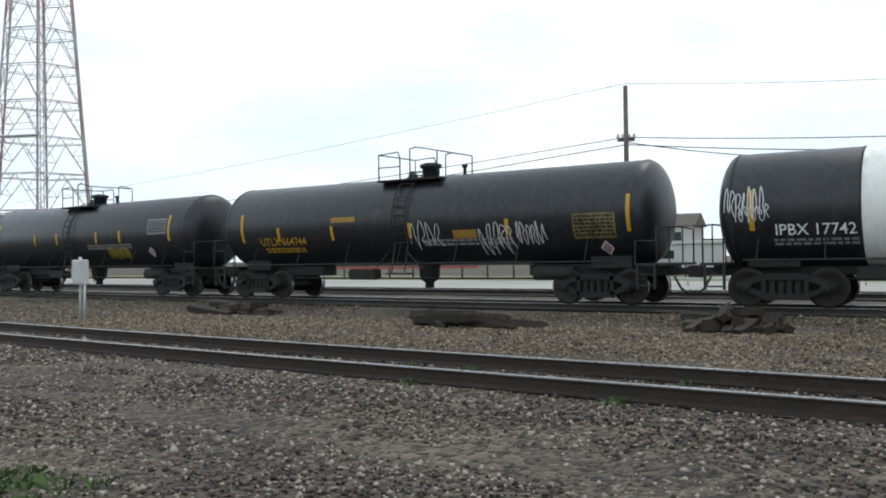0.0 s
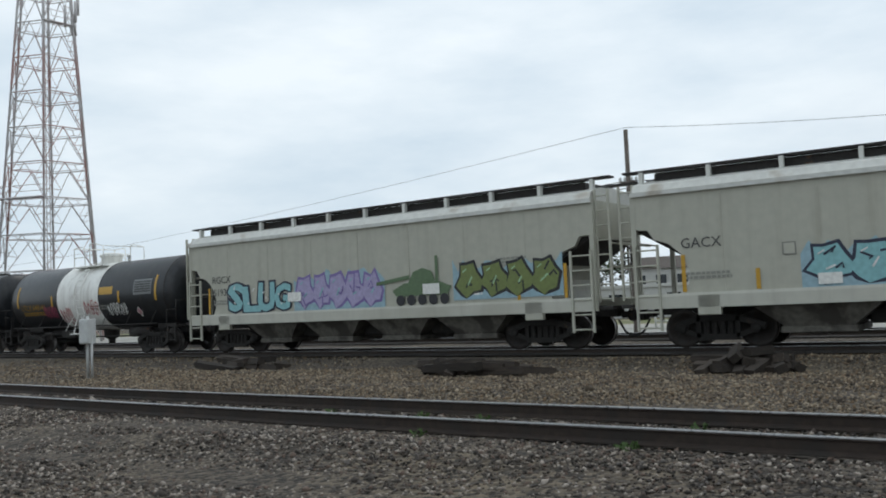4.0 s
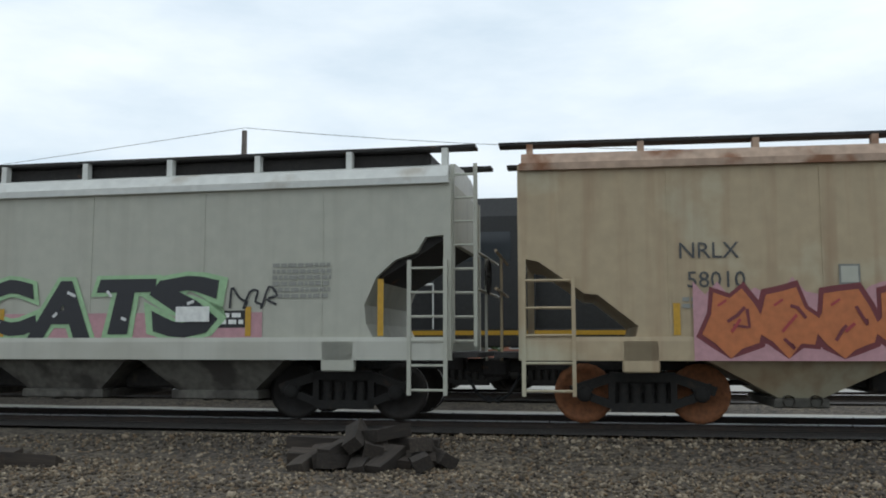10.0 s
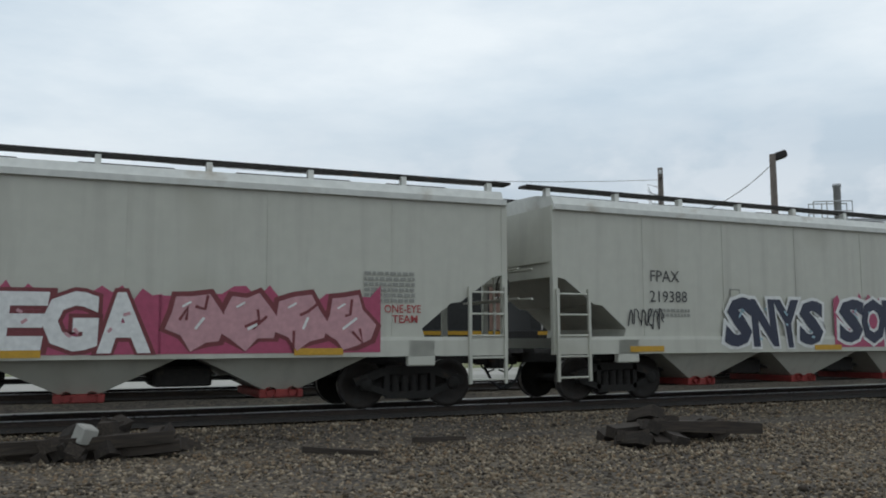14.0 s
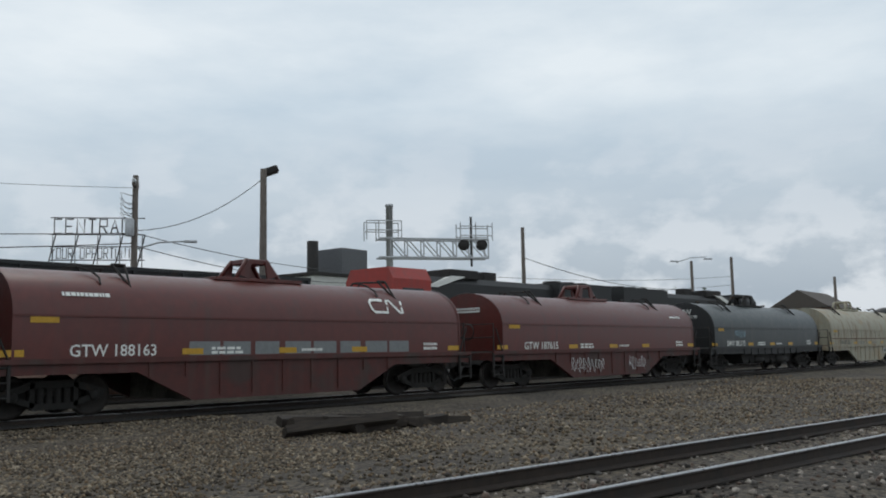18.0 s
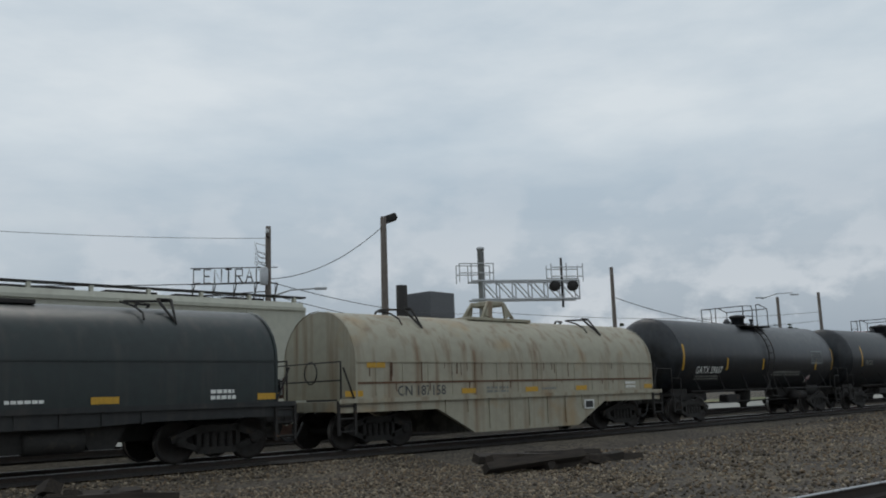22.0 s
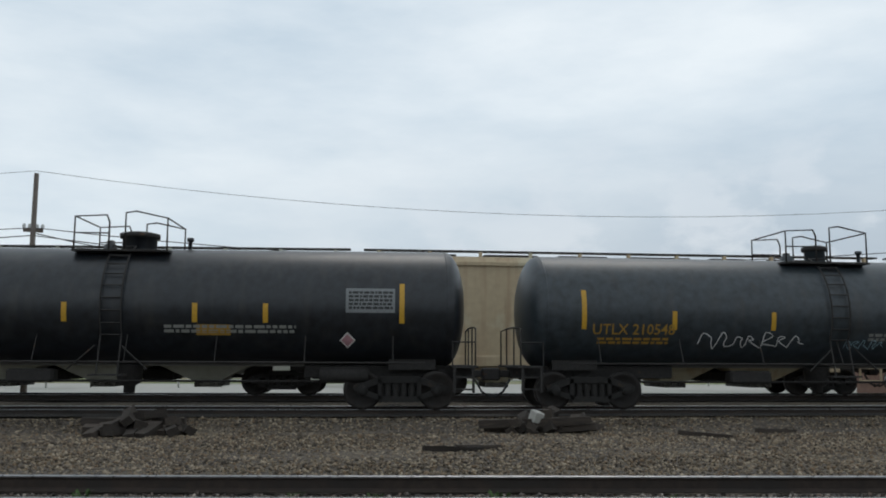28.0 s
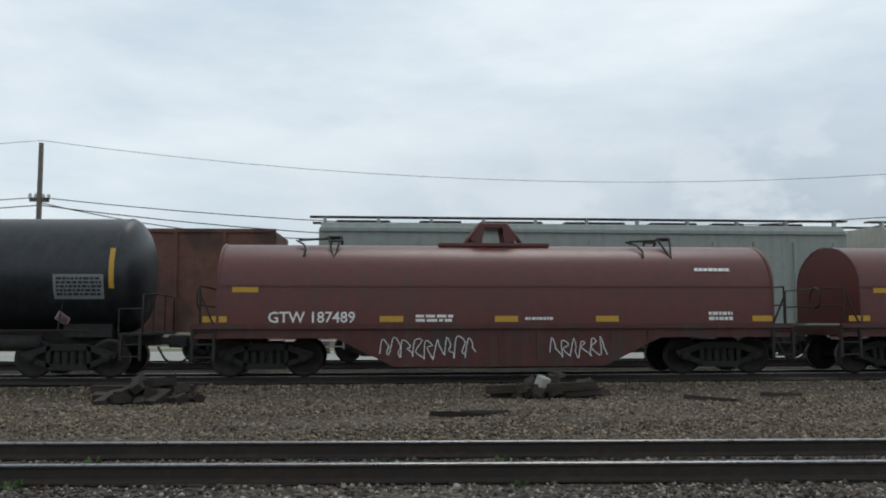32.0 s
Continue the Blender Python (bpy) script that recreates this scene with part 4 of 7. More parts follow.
def tank_marks(car, side, L, zc, mark, mark_mat, marks_at, panel=True, seed=0, u_mark=None, reflect=(-.9, -.45, -.2, .22, .45, .9), lift=0, panel_at=None, panel_up=0, placard_at=None):
    """Reflectors, data panel, reporting mark and small print on the camera's side of a tank."""
    hl = L / 2 - 1.15
    for k, q in enumerate(reflect):
        tall = .95 if abs(q) > .8 else .45
        plate("reflector", car, side, q * hl - .06, q * hl + .06, marks_at - .15 + lift, marks_at - .15 + lift + tall, M_YELLOW, nv=3, label="yellow reflective strip")
    u = u_mark if u_mark is not None else -.62 * hl
    if mark:
        word("reporting_mark", mark, car, side, u, marks_at - .16, .25, mark_mat, fat=.006)
        bars("small_print", car, side, u - .9, u + .9, marks_at - .52, marks_at - .34, 2, mark_mat if mark_mat is not M_WHITE else M_FAINT, seed=seed)
    if panel:
        pu, pz = panel_at if panel_at is not None else hl * .80, marks_at + panel_up
        plate("data_panel", car, side, pu - .62, pu + .55, pz + .10, pz + .68, M_PANEL, nv=3, label="grey stencilled data panel")
        bars("small_print", car, side, pu - .55, pu + .5, pz + .16, pz + .62, 5, M_BLACK, d=.010, seed=seed + 3, cell=.12)
    bars("small_print", car, side, hl * .12, hl * .55, marks_at - .42, marks_at - .20, 2, M_FAINT, seed=seed + 5)
    u, v, q = hl * .72 if placard_at is None else placard_at, marks_at - .55, .19
    o = part("hazard_placard", Geo().add([side(u - q, v, .03), side(u, v - q, .03), side(u + q, v, .03), side(u, v + q, .03)], [(0, 1, 2, 3)]), M_WHITE, car, "white and red diamond placard")
    q = .15
    part("placard_field", Geo().add([side(u - q, v, .036), side(u, v - q, .036), side(u + q, v, .036), side(u, v + q, .036)], [(0, 1, 2, 3)]), GRAF["rose"], o)


# ---------------------------------------------------------------- covered hopper


def hopper_car(name, label, L, paint, roof=None, style="round", gates=M_UNDER, group="cars of the first train", top=4.58, detail=True, gate_count=4, wheel_mat=None):
    """A covered hopper: side sheets with cut-away ends, roof, running boards, ladders, bays."""
    roof = roof or M_ROOF
    car = thing(name, label, "hopper car", group)
    h = L / 2 - .48
    rounded = style == "round"
    top -= .1
    eave, sill = top - (.62 if rounded else .47), 1.32
    pts = [(-h, eave), (h, eave)]
    if style == "round":
        right = [(h, 2.95), (h - .35, 2.92), (h - .5, 2.68), (h - .85, 2.56), (h - 1.15, 2.30), (h - 1.35, 1.85), (h - 1.32, 1.55), (h - 1.2, sill)]
    else:
        right = [(h, 2.55), (h - .25, 2.5), (h - .95, 2.0), (h - 1.15, 1.98), (h - 1.75, 1.5), (h - 1.7, sill)]
    poly = [(-h, eave)] + [(h, eave)] + right + [(-x, z) for x, z in reversed(right)]
    g = Geo().prism(poly[::-1], -1.50, 1.50)
    part("body", g, paint, car)
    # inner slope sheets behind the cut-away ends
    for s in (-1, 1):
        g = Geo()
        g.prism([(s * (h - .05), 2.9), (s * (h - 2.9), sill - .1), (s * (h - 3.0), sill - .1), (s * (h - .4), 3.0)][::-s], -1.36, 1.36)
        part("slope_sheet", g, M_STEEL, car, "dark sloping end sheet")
        # corner posts, ladders, end frame
        g = Geo()
        for y in (-1.46, 1.46):
            g.box(s * h - .06, s * h + .06, y - .05, y + .05, .98, eave)
        g.box(s * h - .05, s * h + .05, -1.42, 1.42, 2.86, 2.98)
        part("corner_post", g, paint, car)
        if style == "round":
            part("ladder", ladder_geo(s * (h - .02), s * (h - .60), -1.56, .44, 2.55), paint, car)
            part("ladder", ladder_geo(s * (h + .05), s * (h + .42), -1.30, 1.2, eave + .25), paint, car)
        else:
            part("ladder", ladder_geo(s * (h - .02), s * (h - .78), -1.56, .44, 2.3, .42), paint, car)
        g = Geo()
        g.tube([(s * (h + .42), -1.3, 2.7), (s * (h + .42), 1.3, 2.7)], .025, 5)
        g.tube([(s * (h + .42), -1.3, 2.1), (s * (h + .42), 1.3, 2.1)], .025, 5)
        g.tube([(s * (h + .42), -.2, .95), (s * (h + .42), -.2, 2.7)], .025, 5)
        part("end_handrail", g, paint, car)
        g = Geo()
        a, b = sorted((s * (h - .1), s * (h + .45)))
        g.box(a, b, -1.4, 1.4, 1.02, 1.10)
        part("end_platform", g, M_STEEL, car)
        g = Geo()
        a, b = sorted((s * (h - 2.05), s * (h - 1.5)))
        g.box(a, b, -1.55, -1.40, .80, 1.30, .02)
        part("jacking_plate", g, paint, car)
        add_truck(car, s * (L / 2 - 2.3), wheel_mat)
        add_coupler(car, s * (L / 2 - .42), s)
    g = Geo().lathe([(.28, -.02), (.31, 0), (.28, .02)], (h + .50, -.45, 2.35), "x", 16)
    for k in range(4):
        g.tube([(h + .50, -.45, 2.35), (h + .50, -.45 + .28 * math.cos(k * math.pi / 2), 2.35 + .28 * math.sin(k * math.pi / 2))], .015, 4)
    part("brake_wheel", g, M_STEEL, car)
    # side sill with its lip
    g = Geo()
    g.run([(-1.55, .98), (-1.44, .98), (-1.44, sill + .02), (-1.535, sill + .02), (-1.55, sill - .05)], -h, h)
    part("side_sill", g, paint if style != "round" else M_HOPPER_CLEAN if paint in (M_HOPPER, M_HOPPER_CLEAN) else paint, car, "pale side sill")
    g = Geo().run([(1.44, .98), (1.55, .98), (1.55, sill), (1.44, sill)], -h, h)
    part("side_sill", g, paint, car)
    # eave angle and side seams
    g = Geo().run([(-1.58, eave - .09), (-1.48, eave - .09), (-1.48, eave + .02), (-1.58, eave + .02)], -h - .03, h + .03)
    part("eave_rail", g, roof, car)
    n = 8
    for k in range(1, n):
        x = -h + 2 * h * k / n
        part("side_seam", Geo().box(x - .018, x + .018, -1.512, -1.49, sill, eave - .09), paint, car)
    # roof
    g = Geo().run([(-1.52, eave), (1.52, eave), (1.40, eave + .2), (.8, eave + (.36 if rounded else .29)), (0, eave + (.40 if rounded else .32)), (-.8, eave + (.36 if rounded else .29)), (-1.40, eave + .2)], -h, h)
    part("roof", g, roof, car)
    for y in (-.92, .92):
        part("running_board", Geo().box(-h - .38, h + .38, y - .17, y + .17, top - .05, top), M_STEEL, car, "dark roof running board")
    if rounded:
        part("hatch_trough", Geo().box(-h + .4, h - .4, -.9, .9, eave + .3, top - .07, .03), M_STEEL, car)
    else:
        part("hatch_trough", Geo().box(-h + .3, h - .3, -.34, .34, eave + .2, top - .14, .02), roof, car)
        hr = random.Random(int(L * 100))
        x = -h + .5
        while x < h - 1.2:
            q = min(h - .5, x + hr.uniform(1.1, 2.6))
            part("hatch_cover", Geo().box(x, q, -.42, .42, top - .16, top - .06, .02), M_STEEL, car)
            x = q + hr.uniform(.5, 1.1)
    nb = 11
    for k in range(nb):
        x = -h + .12 + (2 * h - .24) * k / (nb - 1)
        part("board_bracket", Geo().prism([(x - .05, eave + .05), (x + .05, eave + .05), (x + .05, top - .05), (x - .05, top - .05)][::-1], -1.12, -.98), roof, car)
    # bays and centre sill
    part("centre_sill", Geo().box(-L / 2 + .45, L / 2 - .45, -.22, .22, .80, 1.1, .01), M_STEEL, car)
    w = (2 * h - 5.2) / gate_count
    g = Geo().tube([(-h + 2.2, -.5, .62), (h - 2.2, -.5, .62)], .05, 6).tube([(-h + 2.2, .5, .58), (h - 2.2, .5, .58)], .05, 6)
    for k in range(gate_count - 1):
        x = -h + 2.6 + w * (k + 1)
        g.box(x - .5, x + .5, -.75, .75, .48, .82, .04)
    part("brake_rigging", g, M_UNDER_DARK, car, "oily brake rods and cylinders")
    for k in range(gate_count):
        x = -h + 2.6 + w * (k + .5)
        g = Geo()
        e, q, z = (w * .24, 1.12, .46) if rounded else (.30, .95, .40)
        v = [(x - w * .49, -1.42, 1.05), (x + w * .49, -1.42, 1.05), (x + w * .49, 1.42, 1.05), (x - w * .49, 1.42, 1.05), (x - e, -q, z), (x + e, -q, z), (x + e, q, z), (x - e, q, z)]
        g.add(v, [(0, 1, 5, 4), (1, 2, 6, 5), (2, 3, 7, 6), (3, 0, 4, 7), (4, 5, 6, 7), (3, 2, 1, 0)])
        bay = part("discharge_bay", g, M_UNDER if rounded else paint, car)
        g = Geo().box(x - e - .1, x + e + .1, -q - .08, q + .08, z - .14, z + .01, .02)
        g.lathe([(.09, -1.1), (.09, -.9)], (x - .2, 0, .37), "y", 8).lathe([(.09, -1.1), (.09, -.9)], (x + .2, 0, .37), "y", 8)
        part("outlet_gate", g, gates, bay)
    return car, flat_side(-1.512), h


def hopper_marks(car, side, h, mark, number, mat_text, seed=0, yellow=(-.86, -.66, -.3, .05, .38, .72), u=1.65):
    up = .1 if u > 2 else 0
    if mark:
        word("reporting_mark", mark, car, side, -h + u, 2.52 + up, .24, mat_text, fat=.002)
        word("car_number", number, car, side, -h + u + .1, 2.08 + up, .24, mat_text, fat=.002)
        bars("small_print", car, side, -h + u - .4, -h + u + .7, 1.64 + up, 1.84 + up, 2, M_PRINT, seed=seed, cell=.12)
    plate("inspection_frame", car, side, -h + u + 1.85, -h + u + 2.15, 2.1, 2.4, M_FAINT)
    plate("inspection_frame", car, side, -h + u + 1.88, -h + u + 2.12, 2.13, 2.37, M_HOPPER, d=.010)
    for q in yellow:
        plate("reflector", car, side, q * h - .05, q * h + .05, 1.36, 1.36 + (.9 if abs(q) > .8 else .48), M_YELLOW, d=.012, label="yellow reflective strip")
    plate("consolidated_stencil", car, side, h - 3.9, h - 3.35, 1.5, 1.78, M_BLACK)
    bars("small_print", car, side, h - 3.86, h - 3.39, 1.53, 1.75, 2, M_WHITE, d=.010, seed=seed + 2, cell=.2)
    bars("small_print", car, side, h - 2.9, h - 1.9, 1.95, 2.55, 6, M_PRINT, seed=seed + 4, cell=.12)


# ---------------------------------------------------------------- coil car


def coil_car(name, label, L, paint, sill_paint, cover_paint=None, top=3.25, belly=True):
    """A coil car: fish-belly or straight sills, a long round-topped cover with lifting frames."""
    cover_paint = cover_paint or paint
    car = thing(name, label, "coil car", "cars of the first train")
    h = L / 2 - .55
    deck = 1.2
    zb = .24 if belly else .86
    for y0, y1 in ((-1.52, -1.40), (1.40, 1.52)):
        g = Geo().prism([(-h, deck), (-h, .92), (-h + 3.3, .92), (-h + 4.7, zb), (h - 4.7, zb), (h - 3.3, .92), (h, .92), (h, deck)], y0, y1)
        part("side_sill", g, sill_paint, car)
    part("deck", Geo().box(-h, h, -1.40, 1.40, .95, deck, .01), sill_paint, car)
    if belly:
        part("trough_bottom", Geo().box(-h + 4.6, h - 4.6, -1.2, 1.2, zb + .02, .95), M_UNDER, car)
    else:
        part("center_sill", Geo().box(-h, h, -.3, .3, .5, .95, .02), M_UNDER_DARK, car)
        for k in range(7):
            x = -h + 4.3 + (2 * h - 8.6) * k / 6
            part("cross_bearer", Geo().prism([(x - .5, .86), (x - .25, .42), (x + .25, .42), (x + .5, .86)], -1.25, 1.25), M_UNDER_DARK, car)
        part("brake_cylinder", Geo().lathe([(0, -.5), (.2, -.5), (.2, .3), (.08, .5), (0, .5)], (-1.0, -1.2, .6), "x", 12), M_UNDER_DARK, car)
        part("brake_reservoir", Geo().lathe([(0, -.6), (.22, -.55), (.22, .55), (0, .6)], (1.6, -1.2, .6), "x", 12), M_UNDER_DARK, car)
    part("deck_rim", Geo().box(-h, h, -1.60, -1.50, deck - .06, deck + .05), sill_paint, car)
    for k in range(9):
        x = -h + 3.6 + (2 * h - 7.2) * k / 8
        part("sill_stiffener", Geo().box(x - .03, x + .03, -1.55, -1.515, (zb + .1 if 1 < k < 7 else .8) if belly else .88, deck - .06), sill_paint, car)
    # cover
    c0, c1 = -h + .55, h - .45
    sec = [(-1.52, deck + .05), (-1.52, deck + .95)]
    r = top - deck - .95
    for k in range(1, 14):
        a = math.pi * k / 14
        sec.append((-1.52 * math.cos(a), deck + .95 + r * math.sin(a)))
    sec += [(1.52, deck + .95), (1.52, deck + .05)]
    cov = part("cover", Geo().run(sec[::-1], c0, c1, True, caps=False, closed=False), cover_paint, car)
    n = len(sec)
    for x in (c0, c1):
        g = Geo().add([(x, y, z) for y, z in sec], [tuple(range(n)) if x == c0 else tuple(range(n - 1, -1, -1))])
        part("cover_end", g, cover_paint if belly else M_BLACK, car)
    for q in (c0 + .02, c1 - .02):
        rim = [(y * 1.012, deck + .05 + (z - deck - .05) * 1.012) for y, z in sec]
        part("cover_rim", Geo().run(rim[::-1], q - .03, q + .03, True, caps=False, closed=False), cover_paint, car)
    part("cover_seam", Geo().box(c0, c1, -1.545, -1.515, deck + .93, deck + .97), cover_paint, car)
    # lifting frame on the middle, V-shaped stacking brackets at the quarters
    frame_mat = cover_paint if paint is not M_GREEN else M_STEEL
    part("frame_pad", Geo().box(-1.4, 1.4, -.55, .55, top - .06, top + .03, .01), frame_mat, car)
    for y in (-.42, .42):
        g = Geo().tube([(-.72, y, top - .02), (-.34, y * .8, top + .52), (.34, y * .8, top + .52), (.72, y, top - .02)], .06, 6)
        g.prism([(-.6, top + .12), (-.34, top + .5), (-.22, top + .5), (-.3, top + .02)], y - .03, y + .03)
        g.prism([(.6, top + .12), (.34, top + .5), (.22, top + .5), (.3, top + .02)], y - .03, y + .03)
        part("lifting_frame", g, frame_mat, car)
    part("lifting_frame_head", Geo().box(-.36, .36, -.4, .4, top + .42, top + .56, .02), frame_mat, car)
    for q in (.2, .82):
        x = c0 + (c1 - c0) * q
        for y in (-1, 1):
            g = Geo().tube([(x - .16, y * .55, top + .16), (x, y * 1.16, top - .42), (x + .16, y * .55, top + .16)], .035, 5)
            g.tube([(x - .16, y * .55, top + .16), (x + .16, y * .55, top + .16)], .03, 5)
            part("stacking_bracket", g, M_STEEL, car)
        part("bracket_bar", Geo().tube([(x - .9, -.5, top + .08), (x + .2, -.5, top + .14)], .03, 5), M_STEEL, car)
        part("lifting_cable", Geo().tube([(x - .95, -.45, top + .08), (x - .75, -.75, top - .04), (x - .68, -1.0, top - .2), (x - .72, -1.15, top - .36)], .025, 5), M_STEEL, car)
    for s in (-1, 1):
        g = Geo()
        x = s * (h - .15)
        g.tube([(x, -1.45, deck), (x, -1.45, deck + .95), (x, 1.45, deck + .95), (x, 1.45, deck)], .025, 5)
        g.tube([(x, -1.45, deck + .5), (x, 1.45, deck + .5)], .02, 5)
        g.tube([(s * (h - .5), -1.55, deck), (x, -1.55, deck + .8)], .025, 5)
        part("end_railing", g, M_STEEL, car)
        part("step_ladder", ladder_geo(s * h, s * (h - .5), -1.55, .4, deck, .3), M_STEEL, car)
        add_truck(car, s * (L / 2 - 2.2))
        add_coupler(car, s * (L / 2 - .42), s)
    g = Geo().lathe([(.26, -.02), (.29, 0), (.26, .02)], (-h - .05, -.5, 1.9), "x", 14)
    part("brake_wheel", g, M_STEEL, car)
    return car, flat_side(-1.612), h


# ---------------------------------------------------------------- autorack


def autorack(L=27.6):
    car = thing("autorack", "tall silver enclosed autorack with black sprayed block letters", "autorack", "cars of the first train")
    h = L / 2 - .4
    z0, z1 = 1.15, 4.95
    part("floor_deck", Geo().box(-h, h, -1.38, 1.38, .95, z0), M_RACK, car)
    part("inner_wall", Geo().box(-h + .1, h - .1, -1.36, 1.36, z0, z1), M_RACK_ROOF, car)
    np_, rows = 10, 3
    w = 2 * h / np_
    ph = (z1 - z0) / rows
    for k in range(np_):
        x0 = -h + k * w
        part("post", Geo().box(x0 - .09, x0 + .09, -1.52, -1.34, z0 - .1, z1 + .05, .01), M_RACK, car)
        for j in range(rows):
            g = Geo()
            a, b = x0 + .10, x0 + w - .10
            n = 12
            prof = []
            for q in range(n + 1):
                z = z0 + j * ph + .03 + (ph - .06) * q / n
                prof.append((-1.42 - (.028 if q % 2 else 0), z))
            v = [(a, y, z) for y, z in prof] + [(b, y, z) for y, z in prof]
            g.add(v, [(i, n + 1 + i, n + 2 + i, i + 1) for i in range(n)])
            part("rack_panel", shared_panel(g, j, w), M_RACK, car).location = (0, 0, 0) if False else (x0, 0, 0)
    g = Geo().run([(-1.55, .72), (-1.42, .72), (-1.42, z0 + .02), (-1.55, z0 + .02)], -h, h)
    part("side_sill", g, M_RACK, car)
    sec = [(-1.50, z1 + .02)]
    for k in range(11):
        a = math.pi * k / 10
        sec.append((-1.50 * math.cos(a), z1 + .08 + .78 * math.sin(a) ** .8))
    sec.append((1.50, z1 + .02))
    g = Geo()
    n, m = 300, len(sec)
    v = []
    for k in range(n + 1):
        q = .007 if k % 2 else 0.0
        v += [(-h + 2 * h * k / n, y * (1 + q), z + q * 2) for y, z in sec]
    g.add(v, [(k * m + i, k * m + i + 1, k * m + m + i + 1, k * m + m + i) for k in range(n) for i in range(m - 1)] + [tuple(range(m)), tuple(range(n * m + m - 1, n * m - 1, -1))])
    part("roof", g, M_RACK_ROOF, car, "corrugated grey steel roof")
    for s in (-1, 1):
        a, b = sorted((s * (h - .02), s * (h + .10)))
        part("end_door", Geo().box(a, b, -1.40, 1.40, z0, z1 + .1, .02), M_BROWN, car, "brown end door")
        a, b = sorted((s * (h - (1.9 if s > 0 else .55)), s * (h - .02)))
        part("end_post", Geo().box(a, b, -1.56, -1.36, .9, z1 + .05, .02), M_BROWN, car, "brown painted end post")
        g = Geo()
        g.tube([(s * (h + .2), -1.5, 1.0), (s * (h + .2), -1.5, 4.6)], .03, 5).tube([(s * (h + .2), -1.1, 1.0), (s * (h + .2), -1.1, 4.6)], .03, 5)
        for k in range(9):
            g.tube([(s * (h + .2), -1.5, 1.2 + .38 * k), (s * (h + .2), -1.1, 1.2 + .38 * k)], .02, 5)
        part("ladder", g, M_RACK, car)
        add_truck(car, s * (L / 2 - 3.1))
        add_coupler(car, s * (L / 2 - .42), s)
    part("centre_sill", Geo().box(-h, h, -.3, .3, .62, .95), M_STEEL, car)
    side = flat_side(-1.57)
    # block letters over the panels
    u = h - .6

    def block(rects, name="spray_letter"):
        g = Geo()
        for a, b, c, d in rects:
            g.add([side(a, c, 0), side(b, c, 0), side(b, d, 0), side(a, d, 0)], [(0, 1, 2, 3)])
        part(name, g, GRAF["black"], car, "black sprayed block letter")
    zt = 4.92
    block([(10.2, 11.86, 2.0, 3.87)])
    block([(8.6, 10.2, 3.44, 3.87)])
    block([(8.6, 10.2, 2.0, 2.37)])
    block([(6.3, 6.78, .75, zt), (3.6, 6.3, 3.22, 3.67)])
    arrow = [(1.6, zt), (1.6, 3.15), (.55, 2.42), (1.6, 1.3), (1.72, .75), (2.06, .75), (2.06, 1.94), (4.65, 1.94), (4.65, 2.3), (2.3, 2.3), (2.06, 2.5), (2.06, zt)]
    part("spray_letter", Geo().add([side(a, b, 0) for a, b in arrow], [tuple(range(len(arrow)))]), GRAF["black"], car, "black sprayed block letter")
    block([(-1.0, -.05, 3.0, 3.65)])
    foot = [(-1.25, .74), (.15, .74), (-.75, 2.25), (-1.02, 2.25)]
    part("spray_letter", Geo().add([side(a, b, 0) for a, b in foot], [tuple(range(4))]), GRAF["black"], car, "black sprayed block letter")
    block([(-3.15, -2.6, 1.2, zt), (-4.4, -3.15, 1.2, 3.75)])
    block([(-5.7, -4.4, 3.4, 3.82)])
    block([(-5.7, -4.4, 2.0, 2.35)])
    for u, v, a in ((9.3, 1.5, "rose"), (4.0, 4.0, "maroon"), (-1.9, 2.9, "maroon")):
        for k in range(5):
            stroke_geo = Geo()
            stroke(stroke_geo, [(u + .13 * k, v), (u + .13 * k, v - .1 - .05 * (k % 3))], .03, side, 0)
            part("rust_run", stroke_geo, M_RUSTRUN, car)
    word("reporting_mark", "ETTX", car, flat_side(-1.556), -6.6, .93, .3, M_BLACK)
    for k in range(7):
        x = -h + 2 + k * (2 * h - 4) / 6
        plate("reflector", car, flat_side(-1.556), x - .35, x + .35, .78, .92, M_YELLOW)
    return car


PANELS = {}


def shared_panel(g, j, w):
    """Panels of one row share one mesh, drawn from its own left edge."""
    key = j
    if key not in PANELS:
        x0 = min(p[0] for p in g.v)
        g.v = [(p[0] - x0 + .10, p[1], p[2]) for p in g.v]
        PANELS[key] = g.mesh("rack_panel", M_RACK)
    return PANELS[key]

# ---------------------------------------------------------------- the first train, car by car
# (front, rear) of each car along the track at the start, in metres
TRAIN = []


def place(car, a, b):
    TRAIN.append((car, a, b))
    return car


